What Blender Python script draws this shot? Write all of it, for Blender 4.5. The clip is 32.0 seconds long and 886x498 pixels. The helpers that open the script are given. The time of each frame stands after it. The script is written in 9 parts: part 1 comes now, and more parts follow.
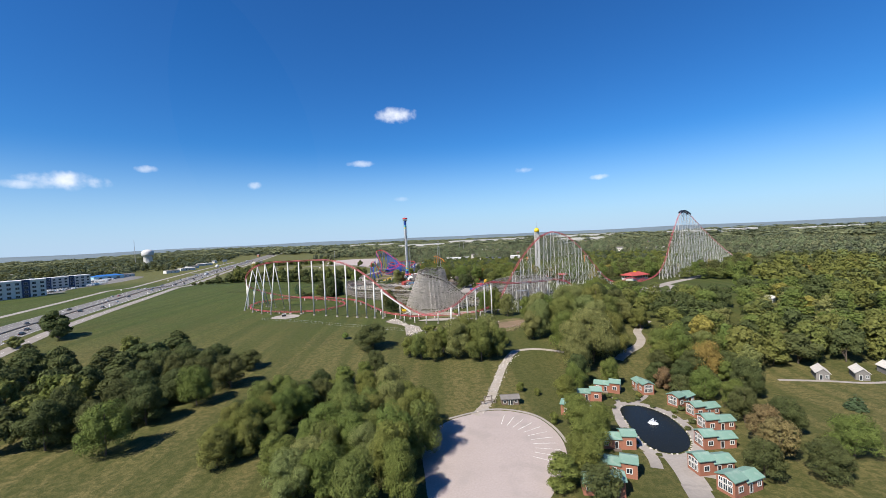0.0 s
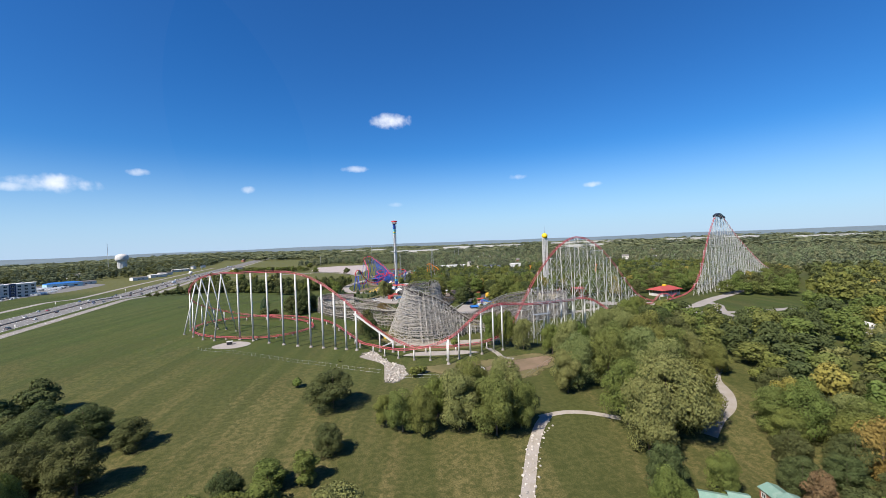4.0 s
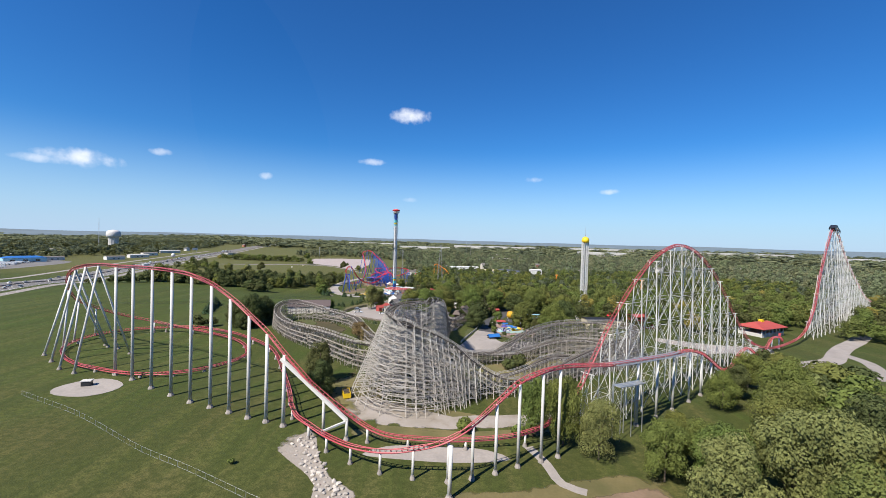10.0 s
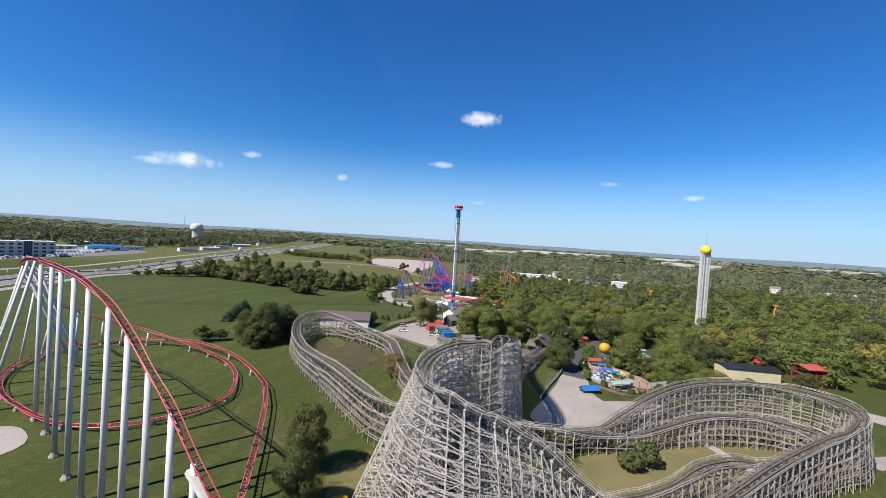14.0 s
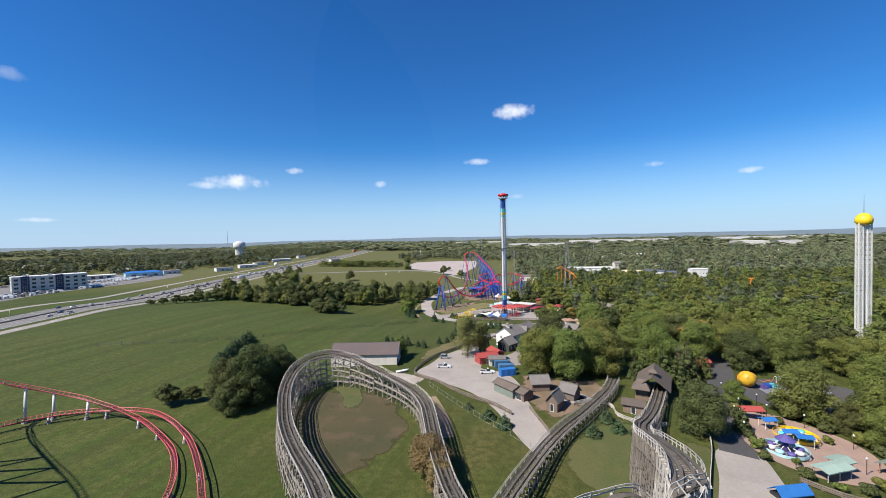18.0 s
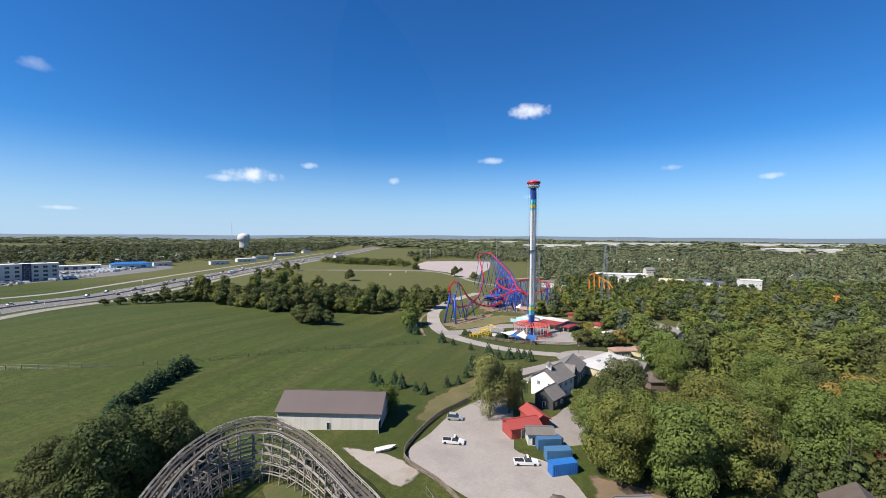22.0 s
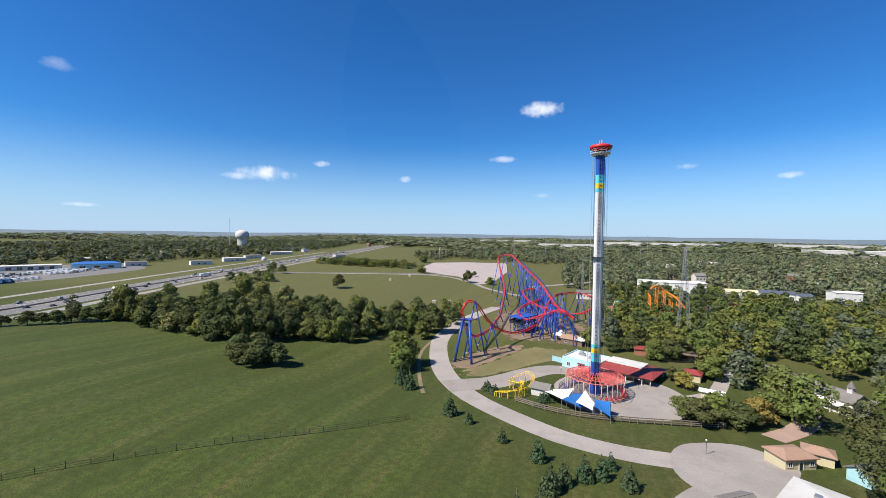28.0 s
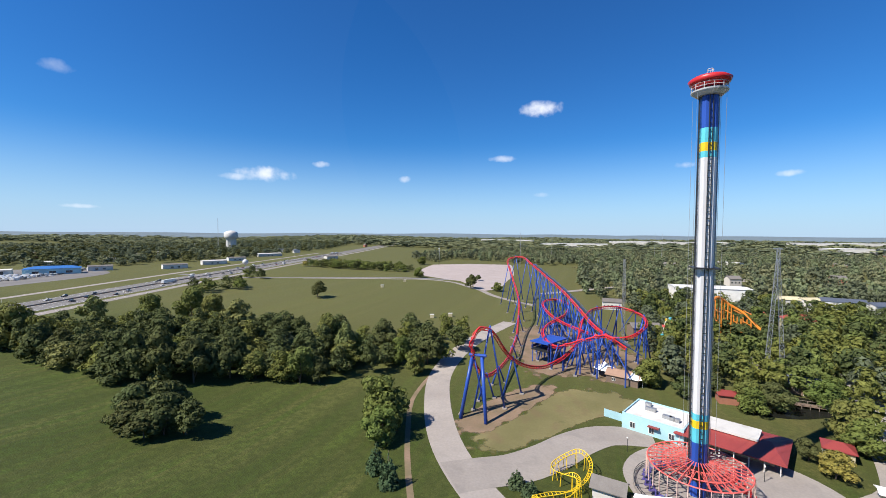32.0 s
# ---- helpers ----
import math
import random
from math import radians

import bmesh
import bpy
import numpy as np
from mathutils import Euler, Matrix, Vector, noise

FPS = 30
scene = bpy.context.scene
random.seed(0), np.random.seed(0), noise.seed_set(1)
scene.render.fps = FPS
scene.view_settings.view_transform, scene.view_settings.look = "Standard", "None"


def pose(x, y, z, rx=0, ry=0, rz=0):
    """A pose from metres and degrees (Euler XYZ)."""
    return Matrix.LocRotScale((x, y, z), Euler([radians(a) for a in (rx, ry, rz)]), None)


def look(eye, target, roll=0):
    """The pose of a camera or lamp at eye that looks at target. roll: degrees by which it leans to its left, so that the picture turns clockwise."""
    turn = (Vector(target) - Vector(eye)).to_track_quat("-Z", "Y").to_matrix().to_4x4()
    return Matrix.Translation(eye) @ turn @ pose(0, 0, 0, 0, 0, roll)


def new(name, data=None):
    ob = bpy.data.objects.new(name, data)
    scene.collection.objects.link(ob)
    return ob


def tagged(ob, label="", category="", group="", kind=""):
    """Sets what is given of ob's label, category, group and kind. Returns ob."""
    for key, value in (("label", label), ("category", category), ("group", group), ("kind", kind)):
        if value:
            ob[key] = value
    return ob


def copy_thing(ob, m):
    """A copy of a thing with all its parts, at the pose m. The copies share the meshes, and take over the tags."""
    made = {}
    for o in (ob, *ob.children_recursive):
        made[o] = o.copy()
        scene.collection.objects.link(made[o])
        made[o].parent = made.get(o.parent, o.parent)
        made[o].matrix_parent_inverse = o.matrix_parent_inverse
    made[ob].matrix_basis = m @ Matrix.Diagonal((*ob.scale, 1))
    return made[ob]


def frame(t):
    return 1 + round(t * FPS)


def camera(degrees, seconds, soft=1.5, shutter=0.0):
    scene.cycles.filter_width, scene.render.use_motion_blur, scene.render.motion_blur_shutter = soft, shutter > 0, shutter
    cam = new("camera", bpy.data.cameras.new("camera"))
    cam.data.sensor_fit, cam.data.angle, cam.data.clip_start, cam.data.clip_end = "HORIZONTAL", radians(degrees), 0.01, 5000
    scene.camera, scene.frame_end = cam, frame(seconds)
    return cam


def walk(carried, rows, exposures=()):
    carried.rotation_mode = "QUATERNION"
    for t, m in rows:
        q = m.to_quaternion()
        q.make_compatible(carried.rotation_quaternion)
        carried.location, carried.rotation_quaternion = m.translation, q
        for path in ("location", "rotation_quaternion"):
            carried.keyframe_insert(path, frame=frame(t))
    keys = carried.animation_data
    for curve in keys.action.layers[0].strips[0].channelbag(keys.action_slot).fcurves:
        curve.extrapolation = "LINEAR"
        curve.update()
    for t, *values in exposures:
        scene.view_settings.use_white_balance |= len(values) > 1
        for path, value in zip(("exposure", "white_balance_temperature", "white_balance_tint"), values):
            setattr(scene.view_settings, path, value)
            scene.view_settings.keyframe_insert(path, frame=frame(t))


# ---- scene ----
cam = camera(94.6, 32.0, soft=0.6)
METRES, EYE, TILT, LEAN, TURN = 540.0, 60.0, 0.0, 0.0, 0.0
ROWS = [
    (0.0, 0.0, 0.0, 0.0, -0.09, -1.88, 2.63),
    (0.5, 0.0001, 0.0163, -0.0002, -0.6, -1.26, 1.74),
    (1.0, 0.0002, 0.0338, -0.0003, -1.4, -1.13, 2.19),
    (1.5, -0.0001, 0.0514, -0.0004, -1.3, -1.15, 2.15),
    (2.0, 0.0, 0.0688, -0.0004, -1.26, -1.22, 2.38),
    (2.5, -0.0, 0.0863, -0.0005, -1.28, -1.28, 2.51),
    (3.0, -0.0003, 0.1039, -0.0006, -1.31, -1.23, 2.59),
    (3.5, -0.0005, 0.1215, -0.0007, -1.31, -1.08, 2.66),
    (5.5, 0.0002, 0.1859, -0.0008, 0.6, -1.21, -0.71),
    (6.0, 0.0006, 0.2025, -0.0009, 0.19, -1.21, -1.01),
    (6.5, 0.0008, 0.2191, -0.001, -0.07, -1.11, -0.83),
    (7.0, 0.001, 0.2356, -0.0012, 0.02, -1.17, -0.99),
    (7.5, 0.0012, 0.2521, -0.0014, 0.61, -1.25, -2.38),
    (8.0, 0.0017, 0.2689, -0.0017, 0.99, -1.32, -2.97),
    (8.5, 0.0021, 0.2853, -0.0018, 0.74, -1.38, -2.92),
    (9.0, 0.0023, 0.302, -0.0019, 1.18, -1.38, -3.45),
    (9.5, 0.0027, 0.3187, -0.0022, 1.36, -1.39, -3.16),
    (10.0, 0.0028, 0.3353, -0.0025, 0.72, -1.39, -1.62),
    (10.5, 0.0026, 0.3516, -0.0028, 0.68, -1.52, -0.69),
    (11.0, 0.0025, 0.3684, -0.0033, 2.39, -1.47, -1.57),
    (11.5, 0.0019, 0.3851, -0.0037, 3.94, -1.44, -2.23),
    (12.0, 0.0009, 0.4015, -0.0041, 5.01, -1.29, -2.49),
    (12.5, -0.0002, 0.4177, -0.0046, 6.28, -1.25, -2.83),
    (13.0, -0.0013, 0.4335, -0.0044, 7.97, -1.37, -3.69),
    (13.5, -0.0031, 0.4491, -0.0043, 8.84, -1.41, -3.5),
    (14.0, -0.0048, 0.4643, -0.0043, 9.99, -1.41, -3.59),
    (14.5, -0.0072, 0.48, -0.0045, 11.97, -1.37, -4.43),
    (16.5, -0.0163, 0.5389, -0.004, 16.23, -1.37, -2.22),
    (17.0, -0.0205, 0.5539, -0.0039, 16.22, -1.42, -0.9),
    (17.5, -0.025, 0.5688, -0.0041, 15.58, -1.56, 0.86),
    (18.0, -0.0293, 0.5839, -0.0043, 15.76, -1.71, 1.31),
    (18.5, -0.0336, 0.5987, -0.0046, 15.82, -1.89, 1.41),
    (19.0, -0.0379, 0.6132, -0.0047, 15.87, -2.06, 1.45),
    (19.5, -0.0422, 0.628, -0.005, 15.9, -2.09, 1.51),
    (20.0, -0.0467, 0.6425, -0.0054, 15.89, -2.08, 1.48),
    (20.5, -0.0509, 0.6571, -0.0056, 15.95, -2.1, 1.42),
    (21.0, -0.0552, 0.6716, -0.0058, 16.18, -2.22, 1.38),
    (21.5, -0.0595, 0.6862, -0.0062, 16.59, -2.22, 1.03),
    (22.0, -0.0637, 0.7007, -0.0063, 17.41, -1.94, -0.34),
    (22.5, -0.0679, 0.7149, -0.0063, 17.38, -1.74, -0.49),
    (23.0, -0.0719, 0.7293, -0.0065, 17.91, -1.7, -0.54),
    (23.5, -0.0764, 0.7432, -0.0067, 18.01, -1.66, -0.0),
    (24.0, -0.0808, 0.7568, -0.0067, 18.25, -1.72, 0.3),
    (24.5, -0.0853, 0.7702, -0.0069, 18.2, -1.75, 0.44),
    (25.0, -0.0898, 0.7837, -0.0068, 18.28, -1.74, 0.56),
    (25.5, -0.0943, 0.7975, -0.007, 18.47, -1.73, 0.14),
    (26.0, -0.0984, 0.8113, -0.0071, 19.68, -1.65, -1.47),
    (26.5, -0.1027, 0.8252, -0.0074, 19.34, -1.74, -1.35),
    (28.5, -0.1198, 0.881, -0.0078, 18.93, -2.22, -0.65),
    (29.0, -0.1246, 0.8951, -0.008, 18.99, -2.2, -0.72),
    (29.5, -0.1293, 0.909, -0.0083, 18.87, -2.19, -0.62),
    (30.0, -0.134, 0.9228, -0.0086, 18.81, -2.17, -0.55),
    (30.5, -0.1389, 0.9367, -0.0088, 18.81, -2.19, -0.46),
    (31.0, -0.1436, 0.9505, -0.0092, 18.78, -2.25, -0.48),
    (31.5, -0.1485, 0.964, -0.0093, 18.88, -2.24, -0.39),
    (32.0, -0.1533, 0.9777, -0.0096, 18.89, -2.19, -0.41),
]
walk(cam, [(t, pose(0, 0, EYE, TILT, LEAN, TURN) @ pose(METRES * x, METRES * y, METRES * z, 90 + pitch, roll, yaw)) for t, x, y, z, yaw, pitch, roll in ROWS], ((0.0, 0.7), (32.0, 0.7)))

# ================= world, sun, exposure =================
SUN = Vector((-0.65, -0.68, 1.06)).normalized()
world = bpy.data.worlds.new("sky")
scene.world = world
world.use_nodes = True
wn, wl = world.node_tree.nodes, world.node_tree.links
wn.clear()
sky = wn.new("ShaderNodeTexSky")
sky.sky_type, sky.sun_disc = "NISHITA", False
sky.sun_elevation, sky.sun_rotation = math.asin(SUN.z), math.atan2(SUN.x, SUN.y)
sky.altitude, sky.air_density, sky.dust_density, sky.ozone_density = 300.0, 1.0, 0.0, 3.5
sky_out = wn.new("ShaderNodeOutputWorld")
sky_bg = wn.new("ShaderNodeBackground")
sky_bg.inputs["Strength"].default_value = 0.068
sky_dir = wn.new("ShaderNodeTexCoord")


def wmath(op, a, b=None, c=None):
    n = wn.new("ShaderNodeMath")
    n.operation = op
    for k, v in enumerate((a, b, c)):
        if v is None:
            continue
        if isinstance(v, (int, float)):
            n.inputs[k].default_value = v
        else:
            wl.new(v, n.inputs[k])
    return n.outputs[0]


def wdot(v):
    n = wn.new("ShaderNodeVectorMath")
    n.operation = "DOT_PRODUCT"
    wl.new(sky_dir.outputs["Generated"], n.inputs[0])
    n.inputs[1].default_value = v
    return n.outputs["Value"]


def sky_noise(scale, detail):
    n = wn.new("ShaderNodeTexNoise")
    n.inputs["Scale"].default_value, n.inputs["Detail"].default_value = scale, detail
    wl.new(sky_dir.outputs["Generated"], n.inputs["Vector"])
    return n.outputs["Fac"]


# fair-weather clouds: azimuth, elevation, half width and half height in degrees, density
CLOUDS = [
    (-5.7, 16.4, 3.5, 1.2, 1.0), (-42.4, 7.4, 4.0, 1.15, 0.95), (-45.2, 6.9, 2.6, 0.55, 0.6), (-10.6, 10.2, 2.3, 0.5, 0.6), (-35.3, 9.0, 1.4, 0.5, 0.6),
    (-24.2, 7.4, 1.0, 0.55, 0.6), (11.6, 8.4, 1.5, 0.5, 0.65), (21.4, 6.7, 1.5, 0.42, 0.55), (-60.3, 2.6, 2.0, 0.3, 0.5), (-5.4, 5.3, 1.7, 0.4, 0.28), (-62.0, 16.2, 1.6, 0.8, 0.25),
]
fine, coarse = sky_noise(62.0, 5.0), sky_noise(24.0, 3.0)
cover = None
for az, el, hw, hh, dens in CLOUDS:
    a, e = radians(az), radians(el)
    mid = Vector((math.sin(a) * math.cos(e), math.cos(a) * math.cos(e), math.sin(e)))
    side = Vector((math.cos(a), -math.sin(a), 0))
    lift = side.cross(mid)
    u = wmath("DIVIDE", wdot(side), math.sin(radians(hw)))
    v = wmath("DIVIDE", wmath("SUBTRACT", wdot(lift), 0.0), math.sin(radians(hh)))
    r2 = wmath("ADD", wmath("MULTIPLY", u, u), wmath("MULTIPLY", v, v))
    rough = wmath("ADD", wmath("MULTIPLY", fine, 1.25), wmath("MULTIPLY", coarse, 1.65))
    edge = wmath("SUBTRACT", wmath("SUBTRACT", rough, 0.62), r2)
    ahead = wmath("GREATER_THAN", wdot(mid), 0.9)
    puff = wn.new("ShaderNodeMapRange")
    puff.interpolation_type = "SMOOTHSTEP"
    wl.new(wmath("MULTIPLY", edge, ahead), puff.inputs["Value"])
    puff.inputs["From Min"].default_value, puff.inputs["From Max"].default_value = -0.1, 1.5
    puff.inputs["To Max"].default_value = dens
    cover = puff.outputs[0] if cover is None else wmath("MAXIMUM", cover, puff.outputs[0])
mix = wn.new("ShaderNodeMix")
mix.data_type = "RGBA"
wl.new(cover, mix.inputs[0])
deep = wn.new("ShaderNodeHueSaturation")
deep.inputs["Saturation"].default_value = 1.32
wl.new(sky.outputs[0], deep.inputs["Color"])
tint = wn.new("ShaderNodeMix")
tint.data_type, tint.blend_type = "RGBA", "MULTIPLY"
tint.inputs[0].default_value = 1.0
tint.inputs[7].default_value = (0.49, 0.89, 1.18, 1)
wl.new(deep.outputs[0], tint.inputs[6])
# pale haze low over the horizon
rise = wmath("MULTIPLY", wdot((0, 0, 1)), 1.0)
low = wn.new("ShaderNodeMapRange")
low.interpolation_type = "SMOOTHSTEP"
low.inputs["From Min"].default_value, low.inputs["From Max"].default_value = 0.22, -0.05
low.inputs["To Max"].default_value = 0.95
wl.new(rise, low.inputs["Value"])
haze = wn.new("ShaderNodeMix")
haze.data_type = "RGBA"
wl.new(low.outputs[0], haze.inputs[0])
wl.new(tint.outputs[2], haze.inputs[6])
haze.inputs[7].default_value = (4.5, 6.0, 8.3, 1)
wl.new(haze.outputs[2], mix.inputs[6])
mix.inputs[7].default_value = (9.8, 10.1, 10.8, 1)
wl.new(mix.outputs[2], sky_bg.inputs["Color"])
wl.new(sky_bg.outputs[0], sky_out.inputs[0])

sun = new("sun", bpy.data.lights.new("sun", "SUN"))
sun.data.energy, sun.data.angle, sun.data.color = 5.0, radians(0.55), (1.0, 0.94, 0.84)
sun.matrix_world = look(SUN * 400, (0, 0, 0))


# ================= materials =================
def material(name, color, rough=0.7, metal=0.0, other=None, scale=0.6, amount=0.5, fine=9.0, bump=0.15, vary=0.12, stain=None, stain_amount=0.0, spec=0.4, through_light=0.0, island=False, stretch=None, soft=False):
    """Base colour blended with another at two scales of noise, slight differences from object to object, relief and stains."""
    m = bpy.data.materials.new(name)
    m.use_nodes = True
    n, l = m.node_tree.nodes, m.node_tree.links
    b = n["Principled BSDF"]
    b.inputs["Roughness"].default_value, b.inputs["Metallic"].default_value = rough, metal
    b.inputs["Specular IOR Level"].default_value = spec
    co = n.new("ShaderNodeTexCoord").outputs["Object"]
    if stretch:
        mp = n.new("ShaderNodeMapping")
        mp.inputs["Scale"].default_value = stretch
        l.new(co, mp.inputs["Vector"])
        co = mp.outputs[0]

    def noise_at(s, d):
        t = n.new("ShaderNodeTexNoise")
        t.inputs["Scale"].default_value, t.inputs["Detail"].default_value = s, d
        l.new(co, t.inputs["Vector"])
        return t.outputs["Fac"]

    def mixed(fac, a, c):
        x = n.new("ShaderNodeMix")
        x.data_type = "RGBA"
        for sock, v in ((x.inputs[0], fac), (x.inputs[6], a), (x.inputs[7], c)):
            if isinstance(v, (tuple, list)):
                sock.default_value = (*v, 1)
            elif isinstance(v, float):
                sock.default_value = v
            else:
                l.new(v, sock)
        return x.outputs[2]

    def ranged(v, lo, hi, a, c):
        r = n.new("ShaderNodeMapRange")
        l.new(v, r.inputs["Value"])
        for k, q in zip(("From Min", "From Max", "To Min", "To Max"), (lo, hi, a, c)):
            r.inputs[k].default_value = q
        return r.outputs[0]

    big, small = noise_at(scale, 4.0), noise_at(fine, 5.0)
    other = other or tuple(c * 0.72 for c in color)
    col = mixed(ranged(big, 0.35, 0.65, 0.0, amount), color, other)
    col = mixed(ranged(small, 0.3, 0.7, 0.0, 0.35), col, tuple(c * 0.6 for c in color))
    if stain:
        col = mixed(ranged(noise_at(scale * 2.3, 6.0), 0.52, 0.66, 0.0, stain_amount), col, stain)
    hsv = n.new("ShaderNodeHueSaturation")
    rnd = n.new("ShaderNodeNewGeometry").outputs["Random Per Island"] if island else n.new("ShaderNodeObjectInfo").outputs["Random"]
    l.new(ranged(rnd, 0.0, 1.0, 1 - vary, 1 + vary), hsv.inputs["Value"])
    if island:
        r2 = n.new("ShaderNodeObjectInfo").outputs["Random"]
        l.new(ranged(r2, 0.0, 1.0, 0.478, 0.525), hsv.inputs["Hue"])
    l.new(col, hsv.inputs["Color"])
    l.new(hsv.outputs[0], b.inputs["Base Color"])
    l.new(ranged(small, 0.2, 0.8, max(0.05, rough - 0.1), min(1.0, rough + 0.1)), b.inputs["Roughness"])
    if bump:
        bp = n.new("ShaderNodeBump")
        bp.inputs["Strength"].default_value, bp.inputs["Distance"].default_value = bump, 0.08
        l.new(small, bp.inputs["Height"])
        l.new(bp.outputs[0], b.inputs["Normal"])
    if soft:
        # the bare ground gives way to the grass in a ragged edge
        rim = n.new("ShaderNodeAttribute")
        rim.attribute_name = "rim"
        total = n.new("ShaderNodeMath")
        l.new(rim.outputs["Fac"], total.inputs[0])
        l.new(ranged(noise_at(0.22, 6.0), 0.3, 0.7, -0.55, 0.45), total.inputs[1])
        ms = n.new("ShaderNodeMixShader")
        l.new(ranged(total.outputs[0], 0.12, 0.5, 0.0, 1.0), ms.inputs[0])
        l.new(n.new("ShaderNodeBsdfTransparent").outputs[0], ms.inputs[1])
        l.new(b.outputs[0], ms.inputs[2])
        l.new(ms.outputs[0], n["Material Output"].inputs[0])
    if through_light:
        tr = n.new("ShaderNodeBsdfTranslucent")
        l.new(hsv.outputs[0], tr.inputs["Color"])
        ms = n.new("ShaderNodeMixShader")
        ms.inputs[0].default_value = through_light
        l.new(b.outputs[0], ms.inputs[1])
        l.new(tr.outputs[0], ms.inputs[2])
        l.new(ms.outputs[0], n["Material Output"].inputs[0])
    return m


def leaf(name, color, other):
    return material(name, color, 0.75, other=other, scale=0.35, amount=0.8, fine=2.5, bump=0, vary=0.22, through_light=0.22, island=True, spec=0.1)


LEAF = [
    leaf("leaf_green", (0.160, 0.184, 0.047), (0.104, 0.128, 0.034)),
    leaf("leaf_dark", (0.100, 0.114, 0.041), (0.064, 0.078, 0.029)),
    leaf("leaf_olive", (0.168, 0.180, 0.050), (0.112, 0.128, 0.037)),
    leaf("leaf_yellowing", (0.30, 0.24, 0.062), (0.205, 0.175, 0.048)),
    leaf("leaf_pale", (0.196, 0.212, 0.074), (0.150, 0.168, 0.058)),
    leaf("leaf_rust", (0.21, 0.145, 0.07), (0.15, 0.115, 0.055)),
]
# paler, greyer greens: the haze of distance is mixed into these leaf colours
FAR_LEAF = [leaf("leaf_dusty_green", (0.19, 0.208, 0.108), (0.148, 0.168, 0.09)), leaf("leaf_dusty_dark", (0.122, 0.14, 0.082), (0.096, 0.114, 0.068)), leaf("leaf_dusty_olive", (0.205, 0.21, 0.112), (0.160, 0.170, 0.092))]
NEEDLE = leaf("needle_blue_green", (0.075, 0.115, 0.055), (0.055, 0.085, 0.04))
BARK = material("bark", (0.13, 0.10, 0.075), 0.9, scale=1.2, bump=0.6)
BLEACHED = material("weathered_timber", (0.49, 0.458, 0.415), 0.85, other=(0.33, 0.30, 0.266), scale=0.25, amount=0.9, bump=0.3, vary=0.2)
# weathered timber in a darker tone: shade inside the trestle is in the colour
TIMBER_SHADED = material("grey_trestle_timber", (0.30, 0.27, 0.235), 0.85, other=(0.205, 0.18, 0.155), scale=0.25, amount=0.9, bump=0.3, vary=0.2)
# tone between those two: shade among the packed members is painted in
TIMBER_HALF_SHADED = material("pale_grey_trestle_timber", (0.38, 0.345, 0.305), 0.85, other=(0.25, 0.222, 0.192), scale=0.25, amount=0.9, bump=0.3, vary=0.22)
TIMBER_DARK = material("dark_track_timber", (0.085, 0.072, 0.062), 0.85, other=(0.15, 0.13, 0.11), scale=0.4, bump=0.4)
TIMBER_BROWN = material("brown_trestle_timber", (0.16, 0.135, 0.112), 0.85, other=(0.24, 0.21, 0.175), scale=0.3, amount=0.9, bump=0.3, vary=0.2)
TIMBER_NEW = material("new_tan_timber", (0.42, 0.30, 0.19), 0.8, other=(0.34, 0.235, 0.145), scale=0.6, bump=0.2)
TIMBER_FENCE = material("fence_timber", (0.15, 0.12, 0.095), 0.9, other=(0.22, 0.18, 0.145), scale=0.5, bump=0.4, vary=0.2)
RED_STEEL = material("red_track_paint", (0.40, 0.055, 0.07), 0.42, other=(0.47, 0.14, 0.15), scale=0.05, amount=0.7, bump=0.05, stain=(0.42, 0.16, 0.15), stain_amount=0.3)
WHITE_STEEL = material("white_column_paint", (0.60, 0.59, 0.56), 0.5, other=(0.53, 0.515, 0.48), scale=0.15, bump=0.05, stain=(0.45, 0.40, 0.33), stain_amount=0.35)
GREY_STEEL = material("galvanised_steel", (0.42, 0.43, 0.44), 0.45, 0.6, scale=0.4, bump=0.05)
DARK_STEEL = material("dark_steel", (0.05, 0.052, 0.058), 0.45, 0.5, scale=0.6, bump=0.05)
BLUE_STEEL = material("blue_support_paint", (0.022, 0.075, 0.36), 0.4, other=(0.018, 0.055, 0.27), scale=0.2, bump=0.05)
VIVID_RED = material("vivid_red_paint", (0.62, 0.03, 0.035), 0.38, scale=0.3, bump=0.05)
CORAL = material("coral_steel_paint", (0.68, 0.13, 0.11), 0.45, scale=0.4, bump=0.05)
TOWER_WHITE = material("tower_white_paint", (0.58, 0.58, 0.59), 0.38, other=(0.48, 0.49, 0.515), scale=0.12, bump=0.04, stain=(0.5, 0.5, 0.52), stain_amount=0.25)
AQUA = material("aqua_paint", (0.10, 0.50, 0.60), 0.5, scale=0.3, bump=0.05)
YELLOW = material("yellow_paint", (0.78, 0.52, 0.02), 0.45, scale=0.4, bump=0.05)
STEEL_BLUE = material("dull_blue_steel", (0.06, 0.16, 0.30), 0.6, scale=0.3, bump=0.1, stain=(0.14, 0.12, 0.10), stain_amount=0.3)
AMBER = material("amber_paint", (0.58, 0.36, 0.025), 0.5, scale=0.4, bump=0.05)
ORANGE = material("orange_paint", (0.72, 0.24, 0.03), 0.5, scale=0.4, bump=0.05)
PALE_WALL = material("white_render", (0.60, 0.58, 0.545), 0.75, scale=0.3, bump=0.1, stain=(0.5, 0.47, 0.42), stain_amount=0.3)
CREAM_WALL = material("cream_render", (0.55, 0.48, 0.31), 0.75, scale=0.3, bump=0.1)
SKY_WALL = material("pale_blue_render", (0.36, 0.58, 0.64), 0.7, scale=0.3, bump=0.1)
